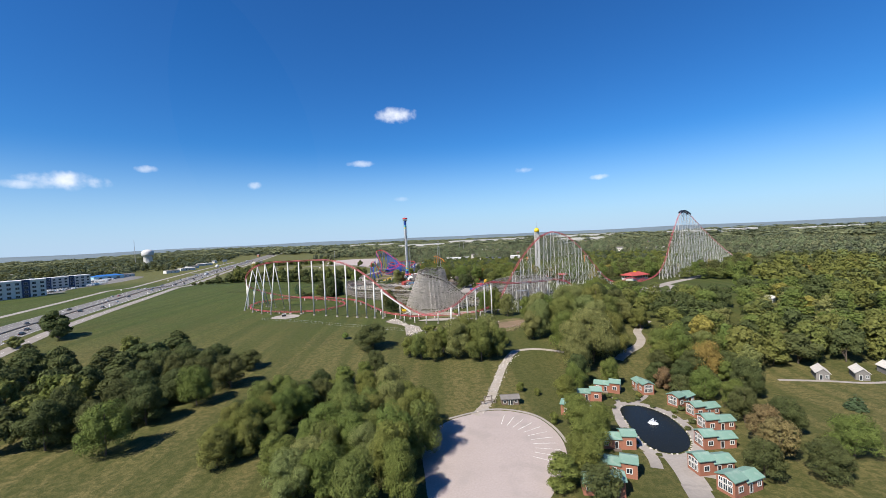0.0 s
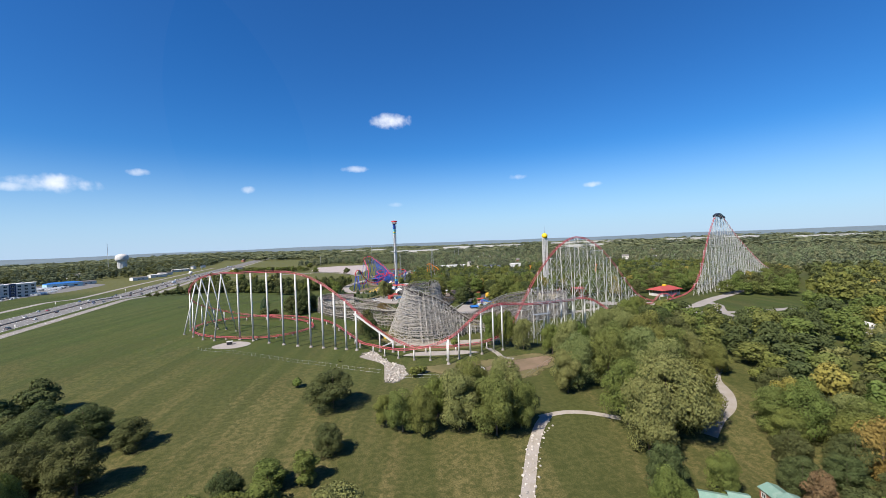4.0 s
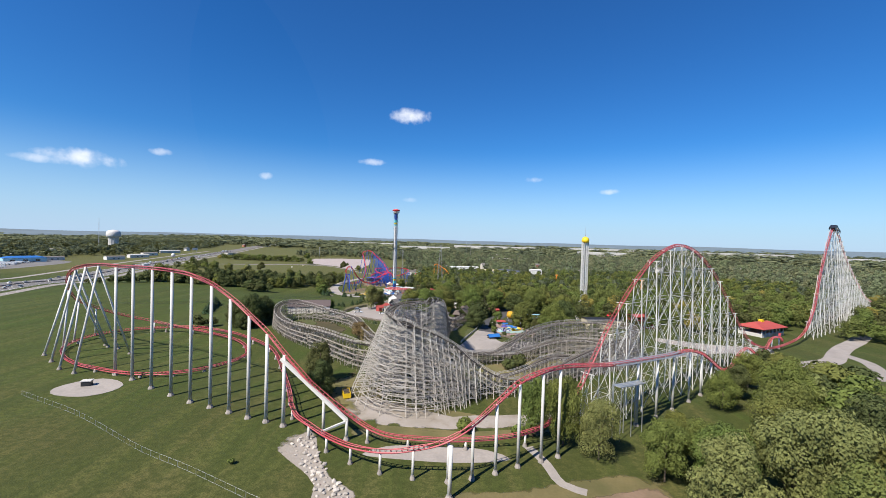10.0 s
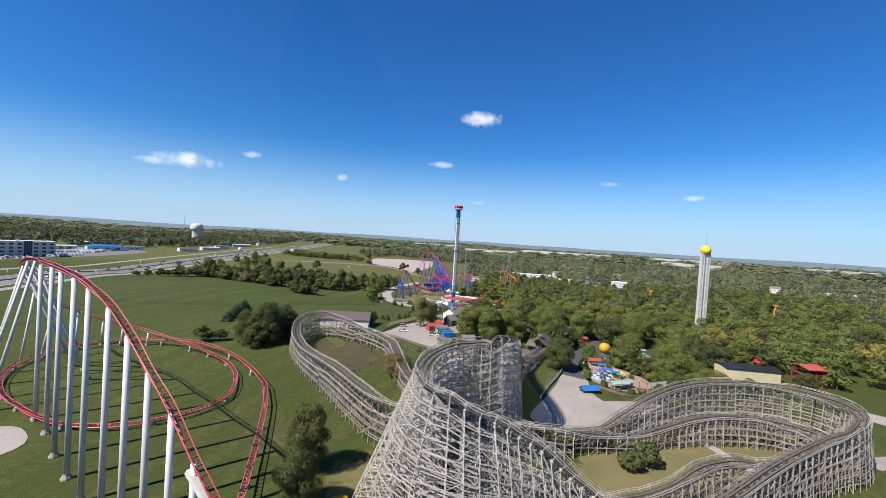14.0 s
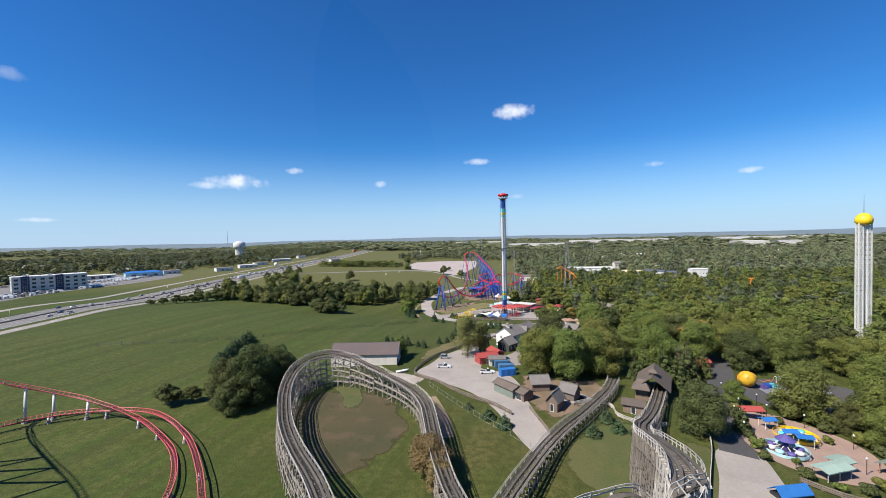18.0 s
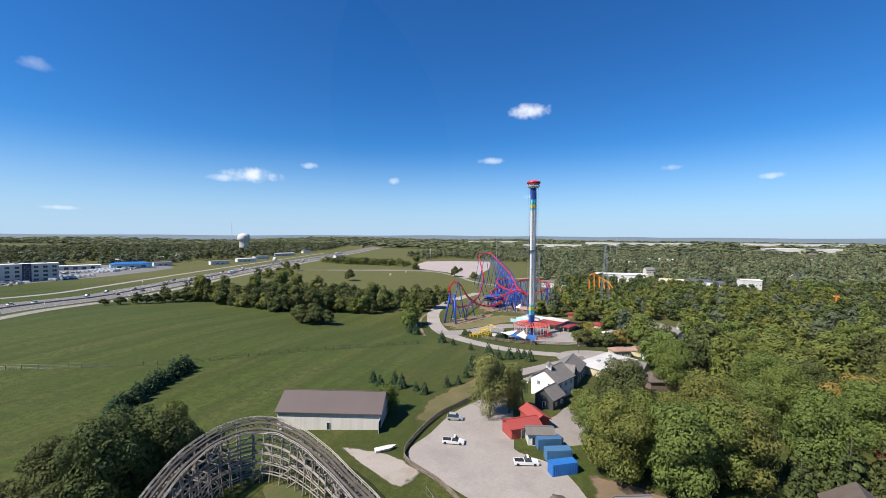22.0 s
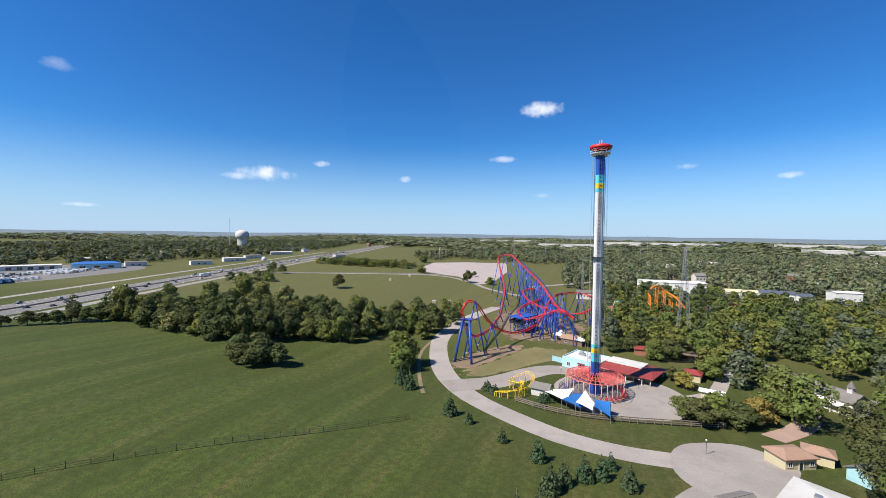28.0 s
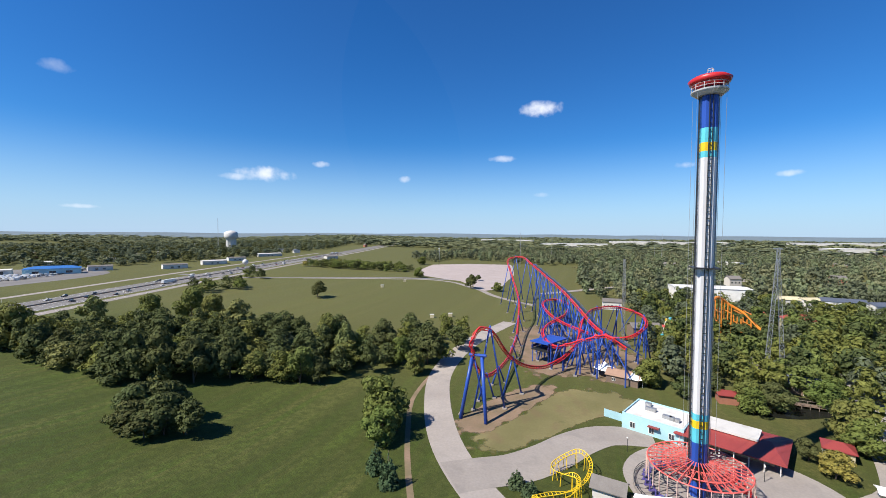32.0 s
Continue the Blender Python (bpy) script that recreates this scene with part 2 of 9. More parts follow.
BRICK = material("orange_brick", (0.33, 0.14, 0.088), 0.85, other=(0.26, 0.105, 0.066), scale=0.8, fine=14, bump=0.3)
TEAL_ROOF = material("teal_metal_roof", (0.15, 0.255, 0.205), 0.55, other=(0.21, 0.31, 0.26), scale=0.25, bump=0.1, stain=(0.28, 0.33, 0.285), stain_amount=0.4)
GREY_SHINGLE = material("grey_shingle", (0.155, 0.14, 0.13), 0.9, other=(0.205, 0.19, 0.175), scale=0.5, bump=0.5)
SLATE_ROOF = material("blue_slate_roof", (0.085, 0.10, 0.135), 0.7, scale=0.3, bump=0.3)
WOOD_SHINGLE = material("brown_wood_shingle", (0.105, 0.082, 0.068), 0.9, other=(0.15, 0.12, 0.10), scale=0.5, bump=0.5)
BROWN_SHINGLE = material("brown_metal_roof", (0.105, 0.08, 0.075), 0.6, other=(0.13, 0.10, 0.095), scale=0.1, bump=0.1)
WHITE_ROOF = material("white_membrane_roof", (0.60, 0.58, 0.55), 0.7, other=(0.49, 0.47, 0.44), scale=0.12, amount=0.8, bump=0.1, stain=(0.42, 0.39, 0.36), stain_amount=0.5)
RED_ROOF = material("red_roof", (0.36, 0.065, 0.055), 0.7, other=(0.28, 0.05, 0.045), scale=0.2, bump=0.15)
MAROON_ROOF = material("maroon_metal_roof", (0.26, 0.045, 0.04), 0.55, scale=0.2, bump=0.1)
TERRACOTTA = material("terracotta_roof", (0.30, 0.19, 0.135), 0.8, scale=0.4, bump=0.3)
SIDING_BROWN = material("brown_board_wall", (0.17, 0.12, 0.09), 0.85, other=(0.24, 0.17, 0.125), scale=0.5, bump=0.3)
WHITE_BOARD = material("white_board_wall", (0.74, 0.73, 0.71), 0.75, scale=0.4, bump=0.15, stain=(0.62, 0.60, 0.56), stain_amount=0.3)
CHARCOAL_BOARD = material("charcoal_board_wall", (0.055, 0.058, 0.06), 0.85, scale=0.5, bump=0.3)
SIDING_GREY = material("grey_board_wall", (0.22, 0.205, 0.19), 0.85, scale=0.5, bump=0.3)
SIDING_GREEN = material("grey_green_board_wall", (0.17, 0.20, 0.17), 0.85, scale=0.5, bump=0.3)
SHED_WALL = material("pale_metal_siding", (0.62, 0.58, 0.53), 0.6, scale=0.2, bump=0.1, stretch=(6, 6, 0.4))
GLASS_DARK = material("window_glass", (0.03, 0.04, 0.05), 0.08, scale=0.5, bump=0, spec=0.9)
TRIM_WHITE = material("white_trim", (0.66, 0.645, 0.615), 0.6, scale=0.6, bump=0.05)
CONCRETE = material("pale_concrete", (0.305, 0.272, 0.245), 0.9, other=(0.25, 0.22, 0.198), scale=0.08, amount=0.8, fine=1.5, bump=0.2, stain=(0.20, 0.18, 0.165), stain_amount=0.45)
PAVING_PINK = material("parking_asphalt_faded", (0.35, 0.295, 0.275), 0.95, other=(0.31, 0.26, 0.24), scale=0.06, amount=0.8, fine=2.0, bump=0.3, stain=(0.24, 0.21, 0.195), stain_amount=0.4)
ASPHALT = material("road_asphalt", (0.19, 0.18, 0.172), 0.92, other=(0.145, 0.135, 0.13), scale=0.05, amount=0.8, fine=1.2, bump=0.3, stretch=(1, 0.15, 1))
ASPHALT_DARK = material("dark_path_asphalt", (0.07, 0.068, 0.07), 0.9, scale=0.1, fine=1.5, bump=0.3)
BRICK_PAVING = material("reddish_paving", (0.36, 0.25, 0.20), 0.9, scale=0.2, fine=3.0, bump=0.3)
GRAVEL = material("pale_gravel", (0.34, 0.30, 0.265), 0.95, other=(0.29, 0.25, 0.20), scale=0.3, amount=0.9, fine=4.0, bump=0.8)
DIRT = material("bare_earth", (0.25, 0.17, 0.115), 0.95, other=(0.14, 0.125, 0.06), scale=0.12, amount=0.95, fine=1.6, bump=0.5)
ROCK = material("limestone", (0.42, 0.38, 0.335), 0.9, other=(0.30, 0.27, 0.235), scale=1.0, bump=0.6, vary=0.25)
WATER = material("dark_pond_water", (0.014, 0.015, 0.012), 0.16, scale=0.4, fine=3.0, bump=0.2, spec=0.06)
FOAM = material("white_water", (0.8, 0.82, 0.85), 0.7, scale=3.0, bump=0.3)
PAINT_LINE = material("road_marking", (0.75, 0.74, 0.70), 0.8, scale=0.5, bump=0.1)
CANVAS_BLUE = material("blue_canvas", (0.02, 0.14, 0.42), 0.7, scale=0.6, bump=0.1)
CANVAS_WHITE = material("white_canvas", (0.78, 0.77, 0.75), 0.7, scale=0.6, bump=0.1)
PURPLE = material("purple_paint", (0.10, 0.08, 0.26), 0.5, scale=0.4, bump=0.05)
RUBBER = material("tyre_rubber", (0.025, 0.025, 0.027), 0.8, scale=2.0, bump=0.1)
LAMP_RED = material("red_lens", (0.4, 0.02, 0.02), 0.2, scale=2.0, bump=0)
LAMP_CLEAR = material("clear_lens", (0.75, 0.75, 0.72), 0.15, scale=2.0, bump=0)
CAR_PAINT = {k: material("car_paint_" + k, c, 0.28, 0.15, scale=0.5, bump=0, spec=0.6) for k, c in
             dict(white=(0.78, 0.78, 0.77), black=(0.02, 0.02, 0.024), silver=(0.42, 0.43, 0.45), red=(0.40, 0.03, 0.03), blue=(0.03, 0.09, 0.28), grey=(0.16, 0.165, 0.17)).items()}


def lawn_material():
    """Mown meadow: worn and dry patches, mower lines and fine tufts."""
    m = bpy.data.materials.new("meadow_grass")
    m.use_nodes = True
    n, l = m.node_tree.nodes, m.node_tree.links
    b = n["Principled BSDF"]
    b.inputs["Roughness"].default_value, b.inputs["Specular IOR Level"].default_value = 0.85, 0.1
    b.inputs["Sheen Weight"].default_value, b.inputs["Sheen Roughness"].default_value, b.inputs["Sheen Tint"].default_value = 0.06, 0.5, (0.62, 0.66, 0.30, 1)
    co = n.new("ShaderNodeTexCoord").outputs["Object"]

    def tex(s, d, turn=0.0, squash=1.0, off=0.0):
        mp = n.new("ShaderNodeMapping")
        mp.inputs["Rotation"].default_value = (0, 0, radians(turn))
        mp.inputs["Scale"].default_value = (1, squash, 1)
        mp.inputs["Location"].default_value = (off, off, 0)
        l.new(co, mp.inputs["Vector"])
        t = n.new("ShaderNodeTexNoise")
        t.inputs["Scale"].default_value, t.inputs["Detail"].default_value = s, d
        l.new(mp.outputs[0], t.inputs["Vector"])
        return t.outputs["Fac"]

    def mixed(v, lo, hi, top, a, c):
        r = n.new("ShaderNodeMapRange")
        l.new(v, r.inputs["Value"])
        for k, q in zip(("From Min", "From Max", "To Min", "To Max"), (lo, hi, 0.0, top)):
            r.inputs[k].default_value = q
        x = n.new("ShaderNodeMix")
        x.data_type = "RGBA"
        l.new(r.outputs[0], x.inputs[0])
        for sock, q in ((x.inputs[6], a), (x.inputs[7], c)):
            if isinstance(q, tuple):
                sock.default_value = (*q, 1)
            else:
                l.new(q, sock)
        return x.outputs[2]

    col = mixed(tex(0.009, 4.0), 0.40, 0.62, 1.0, (0.0500, 0.0760, 0.0155), (0.0800, 0.0880, 0.0220))
    # the southern field is older and drier than the park's lawn
    place = n.new("ShaderNodeSeparateXYZ")
    l.new(co, place.inputs[0])
    dry = n.new("ShaderNodeMapRange")
    dry.inputs["From Min"].default_value, dry.inputs["From Max"].default_value = 320.0, 190.0
    l.new(place.outputs[1], dry.inputs["Value"])
    worn = n.new("ShaderNodeMath")
    worn.operation = "MULTIPLY"
    l.new(dry.outputs[0], worn.inputs[0])
    l.new(tex(0.022, 5.0, turn=52, squash=0.35, off=5.0), worn.inputs[1])
    col = mixed(worn.outputs[0], 0.14, 0.5, 0.95, col, (0.1416, 0.1129, 0.0463))
    col = mixed(tex(0.035, 5.0, off=31.0), 0.47, 0.64, 0.65, col, (0.1042, 0.0836, 0.0319))
    # the park's own lawn is lush, the southern field and the ground by the coasters bleached
    west = n.new("ShaderNodeMapRange")
    west.inputs["From Min"].default_value, west.inputs["From Max"].default_value = -72.0, -125.0
    l.new(place.outputs[0], west.inputs["Value"])
    north = n.new("ShaderNodeMapRange")
    north.inputs["From Min"].default_value, north.inputs["From Max"].default_value = 285.0, 380.0
    l.new(place.outputs[1], north.inputs["Value"])
    lush = n.new("ShaderNodeMath")
    lush.operation = "MULTIPLY"
    l.new(west.outputs[0], lush.inputs[0])
    l.new(north.outputs[0], lush.inputs[1])
    col = mixed(lush.outputs[0], 0.0, 1.0, 0.72, col, (0.0610, 0.0930, 0.0170))
    col = mixed(dry.outputs[0], 0.0, 1.0, 0.42, col, (0.172, 0.140, 0.058))
    col = mixed(tex(0.3, 3.0, turn=52, squash=0.02), 0.50, 0.60, 0.40, col, (0.1188, 0.1044, 0.0397))
    col = mixed(tex(0.2, 3.0, turn=-32, squash=0.02, off=9.0), 0.5, 0.62, 0.4, col, (0.0930, 0.0857, 0.0287))
    col = mixed(tex(0.11, 2.0, turn=-30, squash=0.012, off=17.0), 0.44, 0.56, 0.5, col, (0.0317, 0.0471, 0.0099))
    col = mixed(tex(0.6, 5.0, off=3.0), 0.42, 0.60, 0.62, col, (0.0339, 0.0430, 0.0111))
    tuft = tex(2.4, 4.0)
    col = mixed(tuft, 0.38, 0.64, 0.62, col, (0.0305, 0.0376, 0.0099))
    # the northern meadow is drier again
    col = mixed(place.outputs[1], 640.0, 760.0, 0.5, col, (0.135, 0.120, 0.048))
    l.new(col, b.inputs["Base Color"])
    bp = n.new("ShaderNodeBump")
    bp.inputs["Strength"].default_value, bp.inputs["Distance"].default_value = 0.7, 0.25
    l.new(tuft, bp.inputs["Height"])
    l.new(bp.outputs[0], b.inputs["Normal"])
    return m


GRASS = lawn_material()
GRASS_DRY = material("dry_grass", (0.15, 0.122, 0.05), 0.95, other=(0.085, 0.082, 0.027), scale=0.09, amount=0.95, fine=1.5, bump=0.5)
GRASS_ROUGH = material("rough_olive_grass", (0.165, 0.142, 0.06), 0.95, other=(0.105, 0.098, 0.035), scale=0.06, amount=0.95, fine=1.4, bump=0.6, stain=(0.125, 0.085, 0.045), stain_amount=0.5)
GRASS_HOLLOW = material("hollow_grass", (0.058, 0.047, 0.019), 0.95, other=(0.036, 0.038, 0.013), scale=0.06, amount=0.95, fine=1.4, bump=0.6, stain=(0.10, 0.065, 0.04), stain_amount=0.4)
GRASS_LUSH = material("lush_grass", (0.055, 0.074, 0.018), 0.9, other=(0.088, 0.086, 0.028), scale=0.11, amount=0.95, fine=1.8, bump=0.6, stain=(0.10, 0.085, 0.04), stain_amount=0.35)


SOFT = {
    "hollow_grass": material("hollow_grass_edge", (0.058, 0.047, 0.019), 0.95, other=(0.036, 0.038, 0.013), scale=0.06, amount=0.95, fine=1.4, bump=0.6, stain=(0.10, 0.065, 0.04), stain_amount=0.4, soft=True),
    "dry_grass": material("dry_grass_edge", (0.15, 0.122, 0.05), 0.95, other=(0.085, 0.082, 0.027), scale=0.09, amount=0.95, fine=1.5, bump=0.5, soft=True),
    "rough_olive_grass": material("rough_grass_edge", (0.165, 0.142, 0.06), 0.95, other=(0.105, 0.098, 0.035), scale=0.06, amount=0.95, fine=1.4, bump=0.6, stain=(0.125, 0.085, 0.045), stain_amount=0.5, soft=True),
    "bare_earth": material("bare_earth_edge", (0.22, 0.15, 0.10), 0.95, other=(0.13, 0.10, 0.055), scale=0.12, amount=0.95, fine=1.6, bump=0.5, soft=True),
    "pale_gravel": material("pale_gravel_edge", (0.34, 0.30, 0.265), 0.95, other=(0.27, 0.235, 0.19), scale=0.1, amount=0.9, fine=3.0, bump=0.8, stain=(0.2, 0.16, 0.11), stain_amount=0.4, soft=True),
    "lush_grass": material("lush_grass_edge", (0.055, 0.074, 0.018), 0.9, other=(0.088, 0.086, 0.028), scale=0.11, amount=0.95, fine=1.8, bump=0.6, stain=(0.10, 0.085, 0.04), stain_amount=0.35, soft=True),
}


# ================= building helpers =================
def step(a, b, v):
    u = np.clip((v - a) / (b - a), 0, 1)
    return u * u * (3 - 2 * u)


def knoll(x, y, cx, cy, rx, ry):
    return np.exp(-((x - cx) / rx) ** 2 - ((y - cy) / ry) ** 2)


def relief(x, y):
    """The lie of the land."""
    z = -6 * (1 - step(150, 300, y)) - 4 * knoll(x, y, 95, 175, 60, 50) + 5 * knoll(x, y, 20, 450, 130, 95) - 6 * knoll(x, y, 70, 458, 40, 65)
    z = z - 4.5 * step(540, 640, y) + 6 * step(130, 300, -x) - 2 * knoll(x, y, -150, 650, 90, 60)
    far = step(1300, 3200, np.hypot(x, y - 300))
    return z + far * (14 * np.sin(x / 900.0 + 1.0) * np.sin(y / 1100.0) + 8 * np.sin(x / 370.0 + y / 510.0) + 4)


def gz(x, y):
    return float(relief(x, y))


def V(*a):
    return Vector(a)


class Geo:
    """Collects solid pieces into one mesh."""

    def __init__(self):
        self.v, self.f = [], []

    def add(self, verts, faces):
        k = len(self.v)
        self.v += [tuple(p) for p in verts]
        self.f += [tuple(i + k for i in f) for f in faces]
        return self

    def beam(self, a, b, w=0.2, h=None, up=(0, 0, 1)):
        a, b = Vector(a), Vector(b)
        d = b - a
        if d.length < 1e-4:
            return self
        d.normalize()
        u = Vector(up)
        if abs(d.dot(u)) > 0.98:
            u = Vector((1, 0, 0))
        s = d.cross(u).normalized()
        t = s.cross(d)
        h = w if h is None else h
        q = [p + s * (w / 2 * i) + t * (h / 2 * j) for p in (a, b) for i, j in ((-1, -1), (1, -1), (1, 1), (-1, 1))]
        return self.add(q, [(0, 1, 2, 3), (7, 6, 5, 4), (0, 4, 5, 1), (1, 5, 6, 2), (2, 6, 7, 3), (3, 7, 4, 0)])

    def box(self, c, s, rz=0.0):
        ca, sa = math.cos(radians(rz)), math.sin(radians(rz))
        q = []
        for k in (-1, 1):
            for i, j in ((-1, -1), (1, -1), (1, 1), (-1, 1)):
                x, y = i * s[0] / 2, j * s[1] / 2
                q.append((c[0] + x * ca - y * sa, c[1] + x * sa + y * ca, c[2] + k * s[2] / 2))
        return self.add(q, [(3, 2, 1, 0), (4, 5, 6, 7), (0, 1, 5, 4), (1, 2, 6, 5), (2, 3, 7, 6), (3, 0, 4, 7)])

    def tube(self, pts, r, n=6, r2=None, caps=True):
        pts = [Vector(p) for p in pts]
        m = len(pts)
        rings, side = [], None
        for i, p in enumerate(pts):
            d = (pts[min(i + 1, m - 1)] - pts[max(i - 1, 0)]).normalized()
            if side is None:
                side = d.cross(Vector((0, 0, 1)) if abs(d.z) < 0.95 else Vector((1, 0, 0))).normalized()
            else:
                side = (side - d * side.dot(d)).normalized()
            t = d.cross(side)
            q = r if r2 is None else r + (r2 - r) * i / (m - 1)
            rings.append([p + (side * math.cos(2 * math.pi * k / n) + t * math.sin(2 * math.pi * k / n)) * q for k in range(n)])
        f = [(i * n + k, i * n + (k + 1) % n, (i + 1) * n + (k + 1) % n, (i + 1) * n + k) for i in range(m - 1) for k in range(n)]
        if caps:
            f += [tuple(range(n - 1, -1, -1)), tuple(range((m - 1) * n, m * n))]
        return self.add([v for ring in rings for v in ring], f)

    def lathe(self, profile, n=20, c=(0, 0, 0)):
        """profile: (radius, height) from below upwards."""
        q = [(c[0] + r * math.cos(2 * math.pi * k / n), c[1] + r * math.sin(2 * math.pi * k / n), c[2] + z) for r, z in profile for k in range(n)]
        m = len(profile)
        f = [(i * n + k, i * n + (k + 1) % n, (i + 1) * n + (k + 1) % n, (i + 1) * n + k) for i in range(m - 1) for k in range(n)]
        f += [tuple(range(n - 1, -1, -1)), tuple(range((m - 1) * n, m * n))]
        return self.add(q, f)

    def prism(self, outline, z0, z1):
        n = len(outline)
        q = [(x, y, z0) for x, y in outline] + [(x, y, z1) for x, y in outline]
        f = [tuple(range(n - 1, -1, -1)), tuple(range(n, 2 * n))] + [(k, (k + 1) % n, n + (k + 1) % n, n + k) for k in range(n)]
        return self.add(q, f)

    def gable(self, x0, x1, y0, y1, z, rise, over=0.4, thick=0.22):
        """Two roof slabs, ridge along x."""
        ym, slope = (y0 + y1) / 2, rise / ((y1 - y0) / 2)
        for sgn, ye in ((-1, y0 - over), (1, y1 + over)):
            ze = z - slope * over
            q = [(x, yy, zz + d) for d in (0, thick) for x, yy, zz in ((x0 - over, ye, ze), (x1 + over, ye, ze), (x1 + over, ym, z + rise), (x0 - over, ym, z + rise))]
            f = [(3, 2, 1, 0), (4, 5, 6, 7), (0, 1, 5, 4), (1, 2, 6, 5), (2, 3, 7, 6), (3, 0, 4, 7)]
            self.add(q, f if sgn < 0 else [t[::-1] for t in f])
        return self

    def gable_wall(self, x0, x1, y0, y1, z0, z1, rise, t=0.25):
        """Four walls, the two short ones running up into gables."""
        self.box(((x0 + x1) / 2, y0 + t / 2, (z0 + z1) / 2), (x1 - x0 - 2 * t, t, z1 - z0))
        self.box(((x0 + x1) / 2, y1 - t / 2, (z0 + z1) / 2), (x1 - x0 - 2 * t, t, z1 - z0))
        for xa in (x0, x1 - t):
            o = [(y0, z0), (y1, z0), (y1, z1), ((y0 + y1) / 2, z1 + rise), (y0, z1)]
            q = [(xa, y, z) for y, z in o] + [(xa + t, y, z) for y, z in o]
            self.add(q, [(4, 3, 2, 1, 0), (5, 6, 7, 8, 9)] + [(k, (k + 1) % 5, 5 + (k + 1) % 5, 5 + k) for k in range(5)])
        return self

    def hip(self, x0, x1, y0, y1, z, rise, inset, over=0.4, thick=0.25):
        a, b, c, d = x0 - over, x1 + over, y0 - over, y1 + over
        ym = (c + d) / 2
        q = [(a, c, z), (b, c, z), (b, d, z), (a, d, z), (a, c, z + thick), (b, c, z + thick), (b, d, z + thick), (a, d, z + thick), (a + inset, ym, z + rise), (b - inset, ym, z + rise)]
        return self.add(q, [(3, 2, 1, 0), (0, 1, 5, 4), (1, 2, 6, 5), (2, 3, 7, 6), (3, 0, 4, 7), (4, 5, 9, 8), (6, 7, 8, 9), (5, 6, 9), (7, 4, 8)])

    def obj(self, name, mat, parent=None, label="", smooth=False, world=False):
        me = bpy.data.meshes.new(name)
        v = np.array(self.v, float).reshape(-1, 3)
        if world and parent is not None:
            v = v - np.array(root_of(parent))
        me.from_pydata(v.tolist(), [], self.f)
        me.materials.append(mat)
        if smooth:
            me.polygons.foreach_set("use_smooth", [True] * len(me.polygons))
        me.update()
        ob = new(name, me)
        if parent is not None:
            ob.parent = parent
        if label:
            ob["label"] = label
        return ob


def root_of(ob):
    p = Vector(ob.location)
    while ob.parent is not None:
        ob = ob.parent
        p = p + Vector(ob.location)
    return p


def thing(name, label, category, at=(0, 0, 0), rz=0.0, group="", kind=""):
    ob = new(name)
    ob.location, ob.rotation_euler = at, (0, 0, radians(rz))
    ob.empty_display_size = 0.5
    return tagged(ob, label, category, group, kind)


def on_ground(x, y, dz=0.0):
    return (x, y, gz(x, y) + dz)


def spline(pts, gap=1.5, closed=False):
    """A smooth line through the points, sampled about every gap metres."""
    p = [Vector(q) for q in pts]
    n = len(p)
    out = []
    for i in range(n if closed else n - 1):
        if closed:
            a, b, c, d = p[i - 1], p[i], p[(i + 1) % n], p[(i + 2) % n]
        else:
            a, b, c, d = p[max(i - 1, 0)], p[i], p[i + 1], p[min(i + 2, n - 1)]
        k = max(1, int(round((c - b).length / gap)))
        t0 = 0.0
        t1 = t0 + max((b - a).length, 1e-3) ** 0.5
        t2 = t1 + max((c - b).length, 1e-3) ** 0.5
        t3 = t2 + max((d - c).length, 1e-3) ** 0.5
        for j in range(k):
            t = t1 + (t2 - t1) * j / k
            a1 = a * ((t1 - t) / (t1 - t0)) + b * ((t - t0) / (t1 - t0))
            a2 = b * ((t2 - t) / (t2 - t1)) + c * ((t - t1) / (t2 - t1))
            a3 = c * ((t3 - t) / (t3 - t2)) + d * ((t - t2) / (t3 - t2))
            b1 = a1 * ((t2 - t) / (t2 - t0)) + a2 * ((t - t0) / (t2 - t0))
            b2 = a2 * ((t3 - t) / (t3 - t1)) + a3 * ((t - t1) / (t3 - t1))
            out.append(b1 * ((t2 - t) / (t2 - t1)) + b2 * ((t - t1) / (t2 - t1)))
    if not closed:
        out.append(p[-1])
    return out


def flat_spline(pts, gap=3.0, closed=False):
    return spline([(x, y, 0) for x, y in pts], gap, closed)


def ribbon(name, pts, width, mat, lift=0.07, gap=3.0, thick=0.12, across=3, smooth_line=True):
    """A strip of paving that follows the land."""
    line = flat_spline(pts, gap) if smooth_line else [Vector((x, y, 0)) for x, y in pts]
    g = Geo()
    n = len(line)
    q = []
    for i, p in enumerate(line):
        d = (line[min(i + 1, n - 1)] - line[max(i - 1, 0)]).normalized()
        s = Vector((-d.y, d.x, 0))
        w = width(i / (n - 1)) if callable(width) else width
        row = [p + s * (w * (k / across - 0.5)) for k in range(across + 1)]
        q += [(r.x, r.y, gz(r.x, r.y) + lift) for r in row]
        q += [(row[0].x, row[0].y, gz(row[0].x, row[0].y) + lift - thick), (row[-1].x, row[-1].y, gz(row[-1].x, row[-1].y) + lift - thick)]
    m = across + 3
    f = []
    for i in range(n - 1):
        a, b = i * m, (i + 1) * m
        f += [(a + k + 1, a + k, b + k, b + k + 1) for k in range(across)]
        f += [(a, a + across + 1, b + across + 1, b), (a + across + 2, a + across, b + across, b + across + 2)]
    g.add(q, f)
    return g.obj(name, mat)


